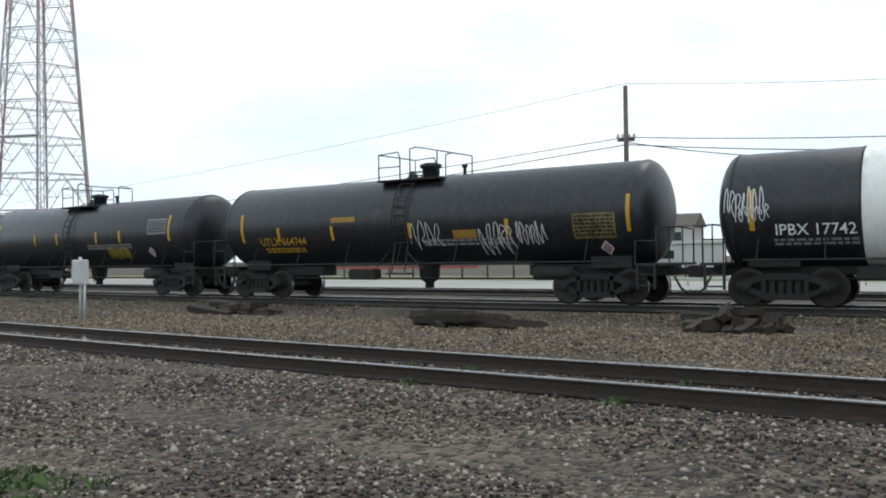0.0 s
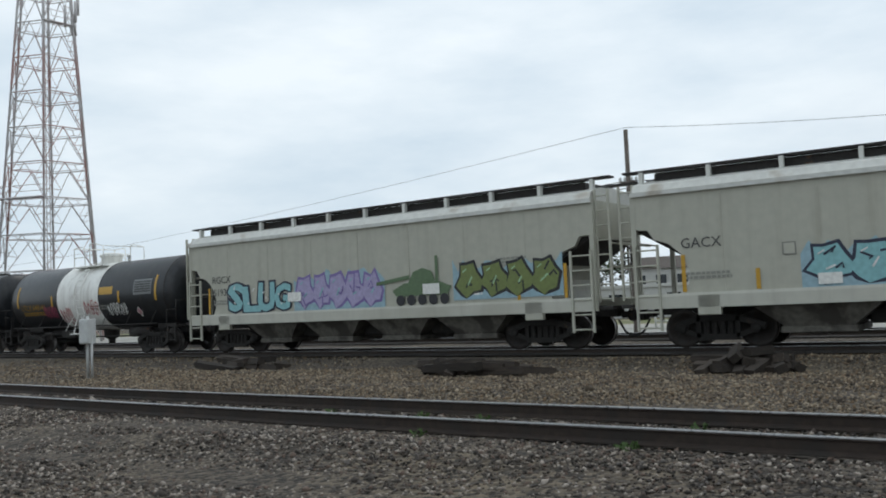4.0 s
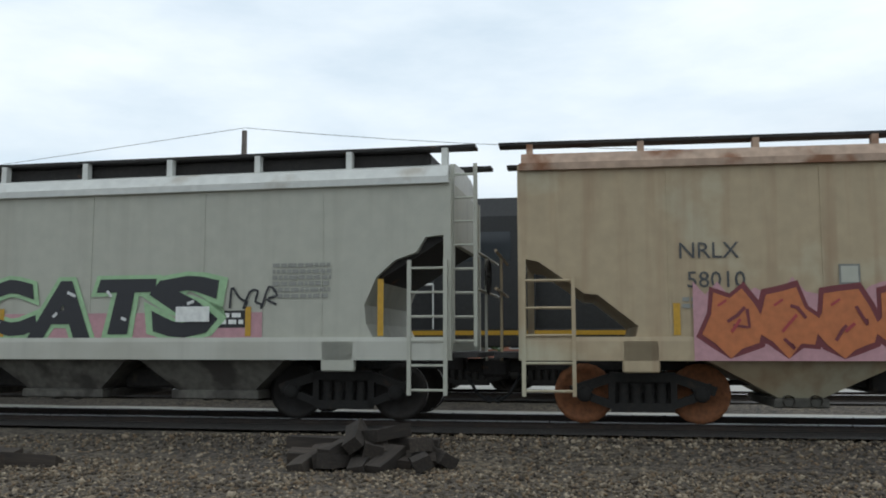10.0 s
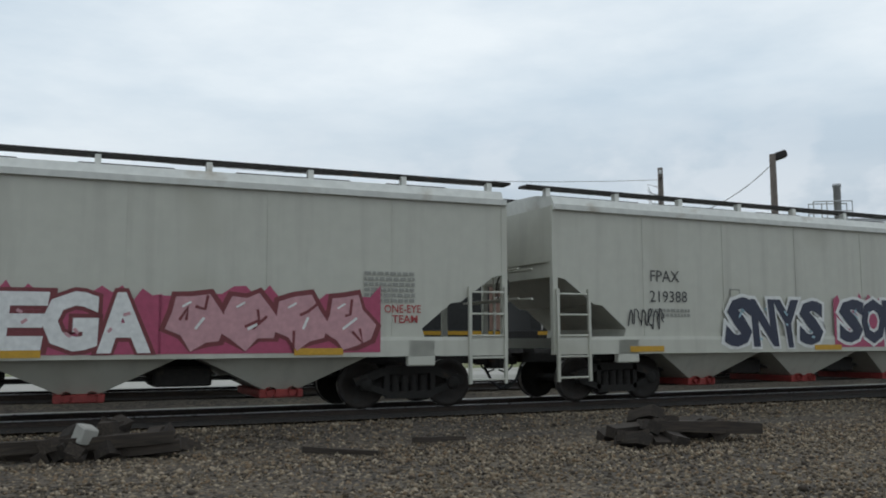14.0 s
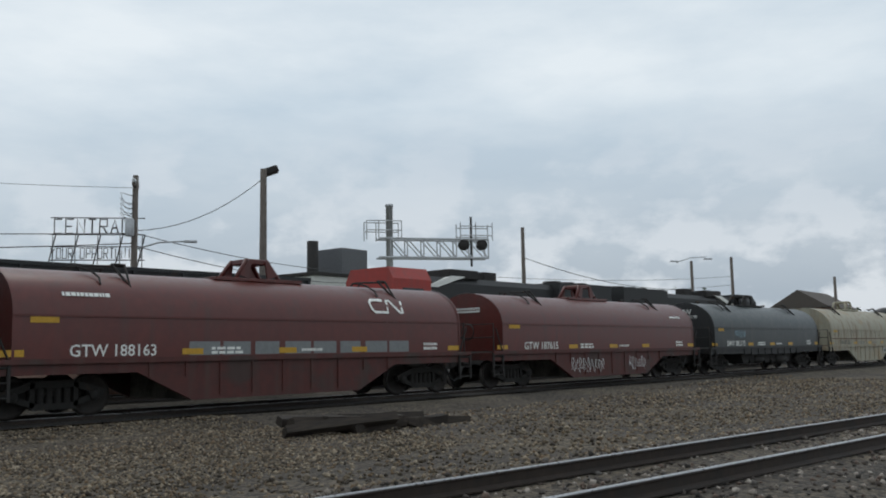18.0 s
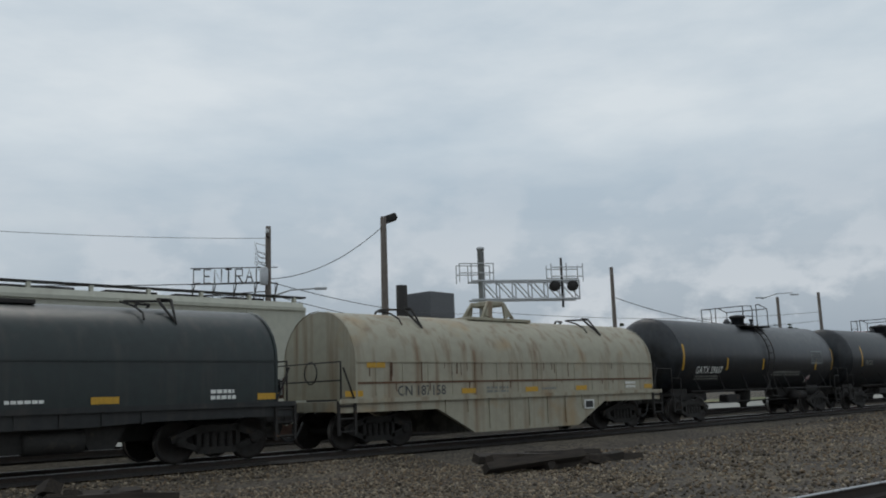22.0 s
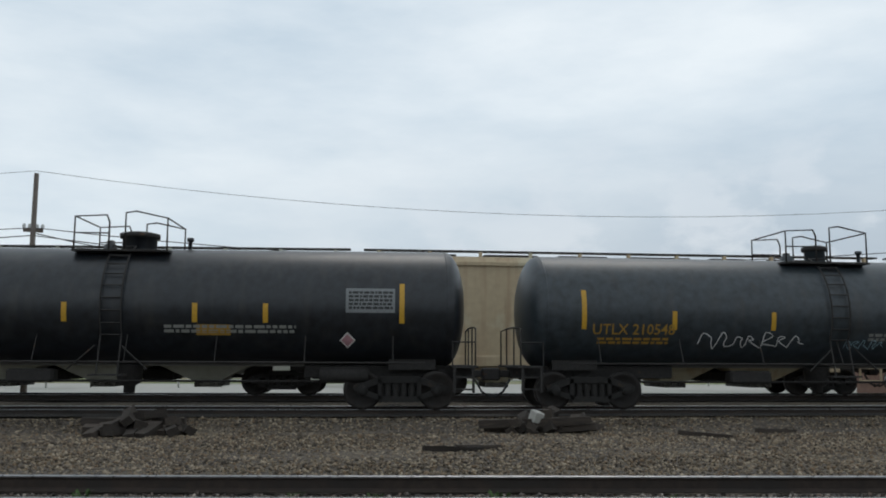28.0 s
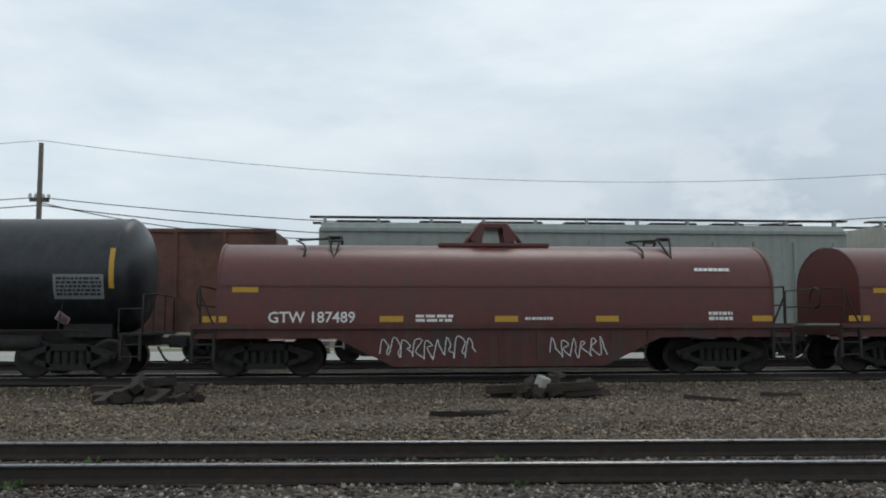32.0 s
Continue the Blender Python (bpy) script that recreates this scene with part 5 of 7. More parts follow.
def first_train():
    c, s = tank_car("tank_car", "black tank car with yellow reflectors", 16.26, 3.75)
    tank_marks(c, s, 16.4, 2.39, "", M_WHITE, 2.2)
    place(c, -54.00, -37.64)
    c, s = tank_car("tank_car", "black tank car with a railed walkway and yellow reflectors", 16.60, 3.75, dome_at=-.5)
    tank_marks(c, s, 16.4, 2.39, "", M_WHITE, 2.2, seed=8)
    scribble(c, s, 2.2, 3.6, 1.4, 1.9, "yellow", 4)
    place(c, -37.64, -20.87)
    c, s = tank_car("tank_car", "black tank car with white sprayed tags", 17.00, 3.78, dome_at=.1)
    tank_marks(c, s, 16.5, 2.42, "UTLX 664744", M_YELLOW, 2.02, panel=False, seed=12, u_mark=-4.85, reflect=(-.94, -.70, -.37, .06, .53, 1.03), placard_at=6.6)
    plate("yellow_stencil", c, s, -2.65, -1.65, 2.42, 2.58, M_YTEXT, nv=2)
    g = plate("yellow_stencil", c, s, 5.75, 6.95, 1.72, 2.38, mat("faded yellow stencil", (0.16, 0.12, 0.04), .6, grain=5, vary=.5), nv=3)
    bars("small_print", c, s, 5.8, 6.9, 1.76, 2.34, 6, M_TANK, d=.010, seed=3, cell=.14)
    plate("yellow_stencil", c, s, 1.95, 2.75, 1.82, 2.06, M_YTEXT, nv=2)
    scribble(c, s, .4, 1.6, 1.5, 2.4, "white", 21, .022, 4)
    scribble(c, s, 2.8, 3.95, 1.3, 2.4, "white", 22, .028, 5)
    scribble(c, s, 4.0, 4.95, 1.6, 2.25, "white", 23, .025, 6)
    place(c, -20.87, -3.66)
    c, s = tank_car("tank_car", "black tank car with a white middle band and white sprayed tag", 12.23, 3.72, 1.4, band=(-2.2, 1.75), fitting_paint=M_TANK_WHITE, dome_at=.2)
    tank_marks(c, s, 12.0, 2.32, "IPBX 17742", M_WHITE, 1.95, seed=31, u_mark=-3.15, reflect=(-.93, -.33, .33, .9))
    plate("yellow_stencil", c, s, 2.6, 3.4, 1.9, 2.2, M_YELLOW, nv=2)
    scribble(c, s, -5.15, -4.2, 2.1, 2.85, "white", 33, .02, 7)
    scribble(c, s, -4.9, -4.1, 2.0, 2.45, "white", 37, .018, 5)
    scribble(c, s, -1.4, -.5, 1.4, 2.1, "red", 34, .04, 4)
    scribble(c, s, -.2, .8, 1.5, 2.8, "black", 35, .03, 7)
    scribble(c, s, 2.2, 3.4, 1.35, 1.7, "white", 36, .03, 6)
    place(c, -3.66, 8.71)
    c, s = tank_car("tank_car", "black tank car with a white middle band and ochre lettering", 13.66, 3.72, 1.4, band=(-1.9, 1.3), fitting_paint=M_TANK_WHITE, dome_at=-.1, wide_dome=True)
    tank_marks(c, s, 13.2, 2.32, "UTLX 648141", M_YTEXT, 2.15, seed=41, u_mark=-3.9, reflect=(-.95, -.42, .5, .95))
    plate("yellow_stencil", c, s, 1.35, 2.3, 2.35, 2.65, M_YELLOW, nv=2)
    scribble(c, s, -3.0, -2.0, 1.5, 2.1, "magenta", 43, .035, 7)
    scribble(c, s, -1.8, -.9, 1.2, 1.9, "red", 44, .05, 4)
    scribble(c, s, .2, 1.2, 1.5, 2.2, "red", 45, .045, 4)
    scribble(c, s, 1.8, 3.2, 1.5, 2.0, "white", 46, .04, 6)
    place(c, 8.71, 22.50)
    # covered hoppers
    c, s, h = hopper_car("hopper_car", "pale grey covered hopper with teal and purple graffiti", 16.78, M_HOPPER)
    hopper_marks(c, s, h, "RGCX", "519326", M_DKTEXT, 51, yellow=(-.87, .72, .9))
    piece(c, s, -5.9, -2.9, 1.34, 2.35, "SLUG", "aqua", "navy", 52, back=None, shine="white")
    graffiti(c, s, -2.6, .9, 1.34, 2.5, "lilac", "purple", 5, 53, back="sky", shine="aqua")
    plate("blank_placard", c, s, -3.0, -2.4, 1.65, 1.95, M_WHITE, d=.05)
    # the painted tank: hull, wheels, turret, barrel
    hull = Geo().add([s(x, z, .03) for x, z in ((1.5, 1.62), (3.35, 1.62), (3.5, 1.85), (3.1, 2.0), (1.8, 2.0), (1.35, 1.8))], [tuple(range(6))])
    hull.add([s(x, z, .036) for x, z in ((1.95, 2.0), (2.95, 2.0), (2.8, 2.32), (2.5, 2.42), (2.15, 2.32))], [tuple(range(5))])
    hull.add([s(x, z, .036) for x, z in ((.75, 1.98), (2.0, 2.12), (2.0, 2.24), (.75, 2.08))], [tuple(range(4))])
    hull.add([s(x, z, .036) for x, z in ((2.95, 2.0), (3.05, 2.0), (3.05, 2.75), (2.95, 2.75))], [tuple(range(4))])
    part("painted_tank", hull, GRAF["army"], c, "green sprayed picture of an army tank")
    for k in range(5):
        x = 1.65 + .4 * k
        part("painted_wheel", Geo().add([s(x + .16 * math.cos(j * math.pi / 6), 1.5 + .16 * math.sin(j * math.pi / 6), .034) for j in range(12)], [tuple(range(12))]), GRAF["black"], c)
    plate("blank_placard", c, s, 2.5, 3.1, 1.65, 1.95, M_WHITE, d=.06)
    graffiti(c, s, 3.7, 6.9, 1.45, 2.5, "olive", "black", 4, 55, back="sky", shine="mint")
    place(c, 22.50, 39.39)
    c, s, h = hopper_car("hopper_car", "pale grey covered hopper with pale blue graffiti", 18.22, M_HOPPER)
    hopper_marks(c, s, h, "GACX", "", M_DKTEXT, 61)
    graffiti(c, s, -4.6, -.2, 1.36, 2.35, "aqua", "navy", 5, 62, back="sky", shine="white")
    plate("blank_placard", c, s, -4.4, -3.9, 1.4, 1.65, M_WHITE, d=.05)
    plate("blank_placard", c, s, -.1, .5, 1.5, 1.8, M_WHITE, d=.05)
    for k in range(4):
        x = 3.6 + .48 * k
        part("blue_logo", Geo().add([s(x, 3.0, .006), s(x + .38, 3.0, .006), s(x + .47, 3.42, .006), s(x + .09, 3.42, .006)], [(0, 1, 2, 3)]), GRAF["faded"], c, "faded blue logo shape")
    bars("red_print", c, s, .6, 1.9, 2.0, 2.3, 3, GRAF["rose"], seed=6)
    place(c, 39.39, 57.71)
    c, s, h = hopper_car("hopper_car", "rust-stained covered hopper with thin black lettering", 17.53, M_HOPPER_RUSTY, M_ROOF_RUST)
    hopper_marks(c, s, h, "TILX", "519103", M_DKTEXT, 71)
    word("sprayed_words", "SALTY ARMY IS LEGIT", c, s, .3, 2.12, .38, M_DKTEXT, 1.15, fat=-.012)
    scribble(c, s, -3.2, -2.3, 1.5, 2.0, "red", 72, .035, 4)
    scribble(c, s, 1.8, 3.0, 1.6, 2.0, "maroon", 73, .03, 6)
    place(c, 57.71, 75.35)
    c, s, h = hopper_car("hopper_car", "pale grey covered hopper with pink and green graffiti", 17.53, M_HOPPER)
    hopper_marks(c, s, h, "TILX", "519189", M_DKTEXT, 81)
    piece(c, s, -4.5, -1.1, 1.34, 2.2, "DUES", "navy", "white", 82, shine="sky")
    scribble(c, s, -3.6, -2.9, 2.25, 2.5, "rose", 85, .03, 5)
    piece(c, s, .9, 4.7, 1.34, 2.4, "MEM", "rose", "maroon", 83, back="green", shine="pink")
    plate("blank_placard", c, s, -.9, -.3, 1.5, 1.8, M_WHITE, d=.05)
    plate("blank_placard", c, s, 2.2, 2.8, 1.6, 1.9, M_WHITE, d=.05)
    scribble(c, s, 5.4, 6.5, 1.5, 2.0, "rose", 84, .03, 5)
    place(c, 75.35, 93.01)
    c, s, h = hopper_car("hopper_car", "pale grey covered hopper with black and mint graffiti", 17.49, M_HOPPER)
    hopper_marks(c, s, h, "FURX", "845477", M_DKTEXT, 91, u=1.85, yellow=(-.86, -.3, .05, .6, .87))
    plate("spray_cloud", c, s, -6.3, 5.2, 1.3, 1.75, GRAF["rose"], d=.004)
    piece(c, s, -5.8, -.5, 1.3, 2.35, "SHERM", "black", "mint", 92, shine="olive")
    piece(c, s, -.1, 4.4, 1.3, 2.35, "CATS", "black", "mint", 93, shine="white")
    plate("blank_placard", c, s, 3.7, 4.3, 1.6, 1.85, M_WHITE, d=.06)
    scribble(c, s, 4.6, 5.5, 1.8, 2.2, "black", 94, .04, 3)
    place(c, 93.01, 110.63)
    c, s, h = hopper_car("hopper_car", "tan covered hopper with orange and yellow graffiti", 18.76, M_HOPPER_TAN, M_ROOF_RUST, "wedge", wheel_mat=M_WHEEL_RUST)
    hopper_marks(c, s, h, "NRLX", "58010", M_DKTEXT, 101, u=2.8, yellow=(-.74, -.45, -.05, .3, .62, .93))
    graffiti(c, s, -6.2, -2.2, 1.0, 2.1, "orange", "maroon", 5, 102, back="rose", shine="red")
    graffiti(c, s, -1.9, -.1, 1.02, 2.2, "khaki", "black", 3, 103, back="aqua", shine="white")
    graffiti(c, s, .9, 2.3, 1.02, 2.2, "khaki", "black", 3, 106, back="aqua", shine="orange")
    blob = [(.4 + (.44 + .04 * math.sin(4.5 * k * math.pi / 9)) * math.cos(k * math.pi / 18), 2.2 + (.36 + .04 * math.sin(4.5 * k * math.pi / 9)) * math.sin(k * math.pi / 18)) for k in range(36)]
    part("spray_cloud", Geo().add([s(a, b, .08) for a, b in blob], [tuple(range(36))]), GRAF["black"], c, "round black sprayed blob")
    graffiti(c, s, .05, .85, 1.05, 1.8, "sky", "black", 2, 107, shine="rose")
    graffiti(c, s, 2.5, 6.5, 1.02, 2.1, "orange", "maroon", 6, 104, back="yellow", shine="yellow")
    graffiti(c, s, 2.9, 3.5, 1.1, 2.0, "red", "maroon", 2, 108, shine="orange", d=.045)
    graffiti(c, s, 5.05, 5.7, 1.1, 2.0, "red", "maroon", 1, 109, shine="rose", d=.045)
    for x in (3.3, 4.1, 5.05, 5.9):
        for k, (w, m) in enumerate(((.19, "red"), (.14, "cream"))):
            heart = [(x + w * (1.0 * math.sin(a) ** 3), 2.26 + w * (.8 * math.cos(a) - .32 * math.cos(2 * a) - .13 * math.cos(3 * a))) for a in (j * math.pi / 10 for j in range(20))]
            part("sprayed_heart", Geo().add([s(a, b, .085 + .006 * k) for a, b in heart][::-1], [tuple(range(20))]), GRAF[m], c)
    sun = [(2.55 + .33 * math.cos(j * math.pi / 12), 1.62 + .33 * math.sin(j * math.pi / 12)) for j in range(24)]
    part("sprayed_disc", Geo().add([s(a, b, .075) for a, b in sun], [tuple(range(24))]), GRAF["yellow"], c, "yellow sprayed disc")
    place(c, 110.63, 129.52)
    c, s, h = hopper_car("hopper_car", "clean light grey covered hopper with yellow reflectors", 20.02, M_HOPPER_CLEAN, None, "wedge")
    hopper_marks(c, s, h, "CBFX", "471519", M_DKTEXT, 111, u=2.8, yellow=(-.78, -.42, -.07, .22, .5, .76, .97))
    bars("red_print", c, s, 1.2, 3.0, 1.52, 1.66, 2, GRAF["rose"], seed=7)
    place(c, 129.52, 149.64)
    c, s, h = hopper_car("hopper_car", "light grey covered hopper with red and khaki graffiti", 19.65, M_HOPPER_CLEAN, None, "wedge", mat("red outlet gate", (0.28, 0.04, 0.035), .6))
    hopper_marks(c, s, h, "FPAX", "219129", M_DKTEXT, 121, u=2.8, yellow=())
    scribble(c, s, -8.6, -7.4, 2.2, 2.95, "green", 122, .025, 5)
    scribble(c, s, -5.6, -4.8, 1.5, 1.95, "blue", 123, .03, 5)
    graffiti(c, s, -6.3, -1.8, 1.05, 2.1, "khaki", "maroon", 6, 124, back="magenta", shine="white")
    word("sprayed_words", "KEEP", c, s, -1.2, 1.75, .2, GRAF["blue"], 1.2)
    piece(c, s, -.5, 2.7, 1.08, 2.1, "WEGA", "white", "maroon", 125, back="magenta", shine="rose")
    graffiti(c, s, 3.0, 6.6, 1.08, 2.15, "rose", "maroon", 4, 126, back="magenta", shine="white")
    word("sprayed_words", "ONE-EYE", c, s, 7.2, 1.85, .14, GRAF["red"], .9)
    word("sprayed_words", "TEAM", c, s, 7.25, 1.66, .14, GRAF["red"], 1.0)
    for q in (-.8, -.36, .02, .55):
        plate("reflector", c, flat_side(-1.556), q * h, q * h + .9, 1.02, 1.14, M_YELLOW, d=.012)
    place(c, 149.64, 169.42)
    c, s, h = hopper_car("hopper_car", "light grey covered hopper with dark blue block graffiti", 18.92, M_HOPPER_CLEAN, None, "wedge", bpy.data.materials["red outlet gate"])
    hopper_marks(c, s, h, "FPAX", "219388", M_DKTEXT, 131, u=2.8, yellow=())
    scribble(c, s, -7.2, -6.2, 1.5, 2.0, "black", 132, .03, 6)
    piece(c, s, -4.5, -1.5, 1.08, 2.25, "SNYS", "navy", "white", 133, back=None, shine="sky")
    word("sprayed_words", "LOCALS ONLY", c, s, -6.2, 1.2, .2, GRAF["black"], 1.0)
    piece(c, s, -.9, 2.2, 1.1, 2.25, "SOKU", "navy", "white", 134, back="magenta", shine="sky")
    scribble(c, s, 2.8, 4.4, 1.5, 1.95, "maroon", 135, .03, 6)
    for q in (-.8, -.2, .3):
        plate("reflector", c, flat_side(-1.556), q * h, q * h + .9, 1.02, 1.14, M_YELLOW, d=.012)
    place(c, 169.42, 188.50)
    place(autorack(27.82), 188.50, 216.42)
    # coil cars
    red = [("GTW 188163", 216.42, 232.29, 1, "oxide red coil car with a white strip along its cover"), ("GTW 187615", 232.29, 248.26, 2, "oxide red coil car with white sprayed tags on its sill")]
    for mark, a, b, k, lab in red:
        c, s, h = coil_car("coil_car", lab, b - a - .1, M_RED, M_RED_DARK)
        coil_marks(c, h, mark, M_WHITE, k)
        place(c, a, b)
    c, s, h = coil_car("coil_car", "dark green coil car with white lettering and yellow reflectors", 14.76, M_GREEN, mat("black sill paint", (0.014, 0.015, 0.015), .55, grain=6, vary=.4, streak=.4), top=3.38, belly=False)
    end = lambda u, v, d: (-h + .55 - d, -u, v)
    word("end_mark", "SMW", c, end, 0, 2.92, .24, M_WHITE, d=.02)
    word("end_mark", "382175-382199", c, end, 0, 2.68, .15, M_WHITE, d=.02)
    coil_marks(c, h, "SMW 382175", M_WHITE, 3)
    place(c, 248.26, 263.12)
    c, s, h = coil_car("coil_car", "cream coil car with heavy rust streaks", 15.10, M_CREAM, M_CREAM, top=3.5)
    coil_marks(c, h, "CN 187158", M_DKTEXT, 4)
    place(c, 263.12, 278.34)
    # tank cars again
    c, s = tank_car("tank_car", "glossy black tank car with white lettering", 15.45, 3.88, 1.42, dome_at=.35)
    tank_marks(c, s, 14.8, 2.46, "GATX 59607", M_WHITE, 2.05, seed=141, u_mark=-4.5, reflect=(-1.03, -.51, -.03, .78, 1.06))
    place(c, 278.34, 293.90)
    c, s = tank_car("tank_car", "long black tank car with a round manway and grey panel", 17.31, 3.92, 1.45, dome_at=-.35, wide_dome=True)
    tank_marks(c, s, 16.6, 2.47, "", M_WHITE, 2.2, seed=151)
    plate("yellow_stencil", c, s, 1.6, 2.4, 1.75, 2.0, M_YTEXT, nv=2)
    word("reporting_mark", "PROX", c, s, -5.6, 2.2, .24, M_FAINT)
    place(c, 293.90, 311.34)
    c, s = tank_car("tank_car", "faded grey-black tank car with a white chalk tag", 17.15, 3.85, 1.42, paint=M_TANK_GREY, dome_at=0)
    tank_marks(c, s, 16.1, 2.43, "UTLX 210548", M_YTEXT, 2.1, seed=161, u_mark=-5.3, reflect=(-.95, -.62, -.25, .26, .65, 1.0), panel_at=5.95, panel_up=-.4, placard_at=6.4)
    scribble(c, s, -3.6, -.9, 1.5, 1.9, "white", 162, .022, 7)
    scribble(c, s, .2, 1.3, 1.5, 1.75, "sky", 163, .015, 5)
    place(c, 311.34, 328.62)
    c, s = tank_car("tank_car", "black tank car with orange reflectors and a yellow placard", 16.95, 3.88, 1.4, dome_at=-.35)
    tank_marks(c, s, 15.9, 2.48, "TILX 252568", M_WHITE, 1.95, seed=171, u_mark=-5.1, reflect=(-1.05, -.64, -.265, .265, .64, 1.07), lift=.3, panel_at=6.55, panel_up=-.2, placard_at=6.0)
    plate("yellow_stencil", c, s, 3.15, 3.85, 1.93, 2.31, M_YELLOW, nv=2)
    bars("small_print", c, s, 3.22, 3.79, 2.0, 2.24, 2, M_YTEXT, d=.012, seed=2, cell=.1)
    scribble(c, s, -3.0, -1.9, 1.75, 2.15, "white", 172, .02, 4)
    scribble(c, s, -.8, .1, 1.5, 2.6, "white", 173, .03, 3)
    place(c, 328.62, 345.69)
    for mark, a, b, k in (("GTW 187489", 345.69, 361.35, 5), ("GTW 187512", 361.35, 377.0, 6)):
        c, s, h = coil_car("coil_car", "oxide red coil car with white lettering and white sprayed tags", b - a - .1, M_RED, M_RED_DARK)
        coil_marks(c, h, mark if k == 5 else "", M_WHITE, k)
        place(c, a, b)
    c, s = tank_car("tank_car", "black tank car with yellow reflectors", 16.00, 3.85)
    place(c, 377.00, 393.40)


def coil_marks(c, h, mark, mt, k):
    side = flat_side(-1.525)
    sill = flat_side(-1.556)
    if mark:
        word("reporting_mark", mark, c, side, -h + 2.75, 1.4, .25, mt)
    for q in (-.93, -.36, .02, .36, .9):
        plate("reflector", c, side, q * h - .28, q * h + .28, 1.3, 1.44, M_YELLOW, d=.010, label="yellow reflective strip")
    plate("reflector", c, side, -h + .9, -h + 1.5, 2.0, 2.14, M_YELLOW, d=.010)
    bars("small_print", c, side, -h + 5.2, -h + 6.1, 1.28, 1.48, 2, M_WHITE if mt is M_WHITE else M_FAINT, seed=k)
    bars("small_print", c, side, .6, 1.3, 1.32, 1.42, 1, M_WHITE if mt is M_WHITE else M_FAINT, seed=k + 2, cell=.1)
    bars("small_print", c, side, h - 2.1, h - 1.5, 1.3, 1.55, 2, M_WHITE, seed=k + 3, cell=.12)
    if k in (2, 5, 6):
        scribble(c, sill, -2.9, -.6, .42, .98, "white", 200 + k, .022, 9)
        scribble(c, sill, 1.2, 2.6, .42, .98, "white", 210 + k, .022, 6)
    if k == 1:
        for j in range(8):
            x = -h + 4.6 + j * (2 * h - 7.2) / 8
            plate("white_strip", c, side, x, x + (2 * h - 7.2) / 8 - .09 - .05 * (j % 3), 1.28, 1.60, M_PANEL, d=.004, label="worn white strip")
        g = Geo()
        over = cover_side(3.25)
        stroke(g, [(3.75, 2.78), (3.3, 2.78), (3.2, 2.7), (3.2, 2.5), (3.3, 2.42), (3.8, 2.42), (3.92, 2.78), (4.02, 2.78), (4.3, 2.42), (4.4, 2.42), (4.5, 2.78)], .08, over, .02)
        part("white_logo", g, M_WHITE, c, "white rounded logo shape")
        bars("cover_print", c, over, -h + 1.6, -h + 2.7, 2.55, 2.68, 1, M_WHITE, d=.02, seed=k, cell=.1)
    if k in (2, 5):
        bars("cover_print", c, cover_side(3.25), h - 2.4, h - 1.5, 2.5, 2.62, 1, M_WHITE, d=.02, seed=k, cell=.1)
        bars("end_print", c, lambda u, v, d: (-h + .55 - d, -u, v), -.6, .6, 2.55, 2.75, 2, M_WHITE, d=.06, seed=k, cell=.12)
    if k == 3:
        scribble(c, side, -4.2, -3.0, 1.7, 2.1, "sky", 231, .03, 6)
    if k == 4:
        plate("cover_lip", c, side, -h + .55, h - .45, 1.60, 1.65, M_RUSTRUN, d=.012, label="rusty lower edge of the cover")
        rr = random.Random(44)
        for j in range(30):
            x, z = rr.uniform(-h + .8, h - .8), 2.13 if j % 3 else 1.6
            g = Geo()
            stroke(g, [(x, z), (x + rr.uniform(-.02, .02), z - rr.uniform(.12, .48) * (1 if j % 3 else .5))], rr.uniform(.02, .045), side, .009)
            part("rust_run", g, M_RUSTRUN, c)
        plate("white_stencil", c, sill, 2.6, 3.1, .72, 1.0, M_WHITE)
        plate("black_stencil", c, sill, 2.66, 3.04, .76, .96, M_BLACK, d=.012)
        for q in range(14):
            x = -h + 1.2 + q * (2 * h - 2.4) / 13
            part("cover_rib", Geo().box(x - .015, x + .015, -1.535, -1.515, 1.3, 2.15), M_CREAM, c)


first_train()

# ---------------------------------------------------------------- the second train, behind, running the other way
SECOND = []


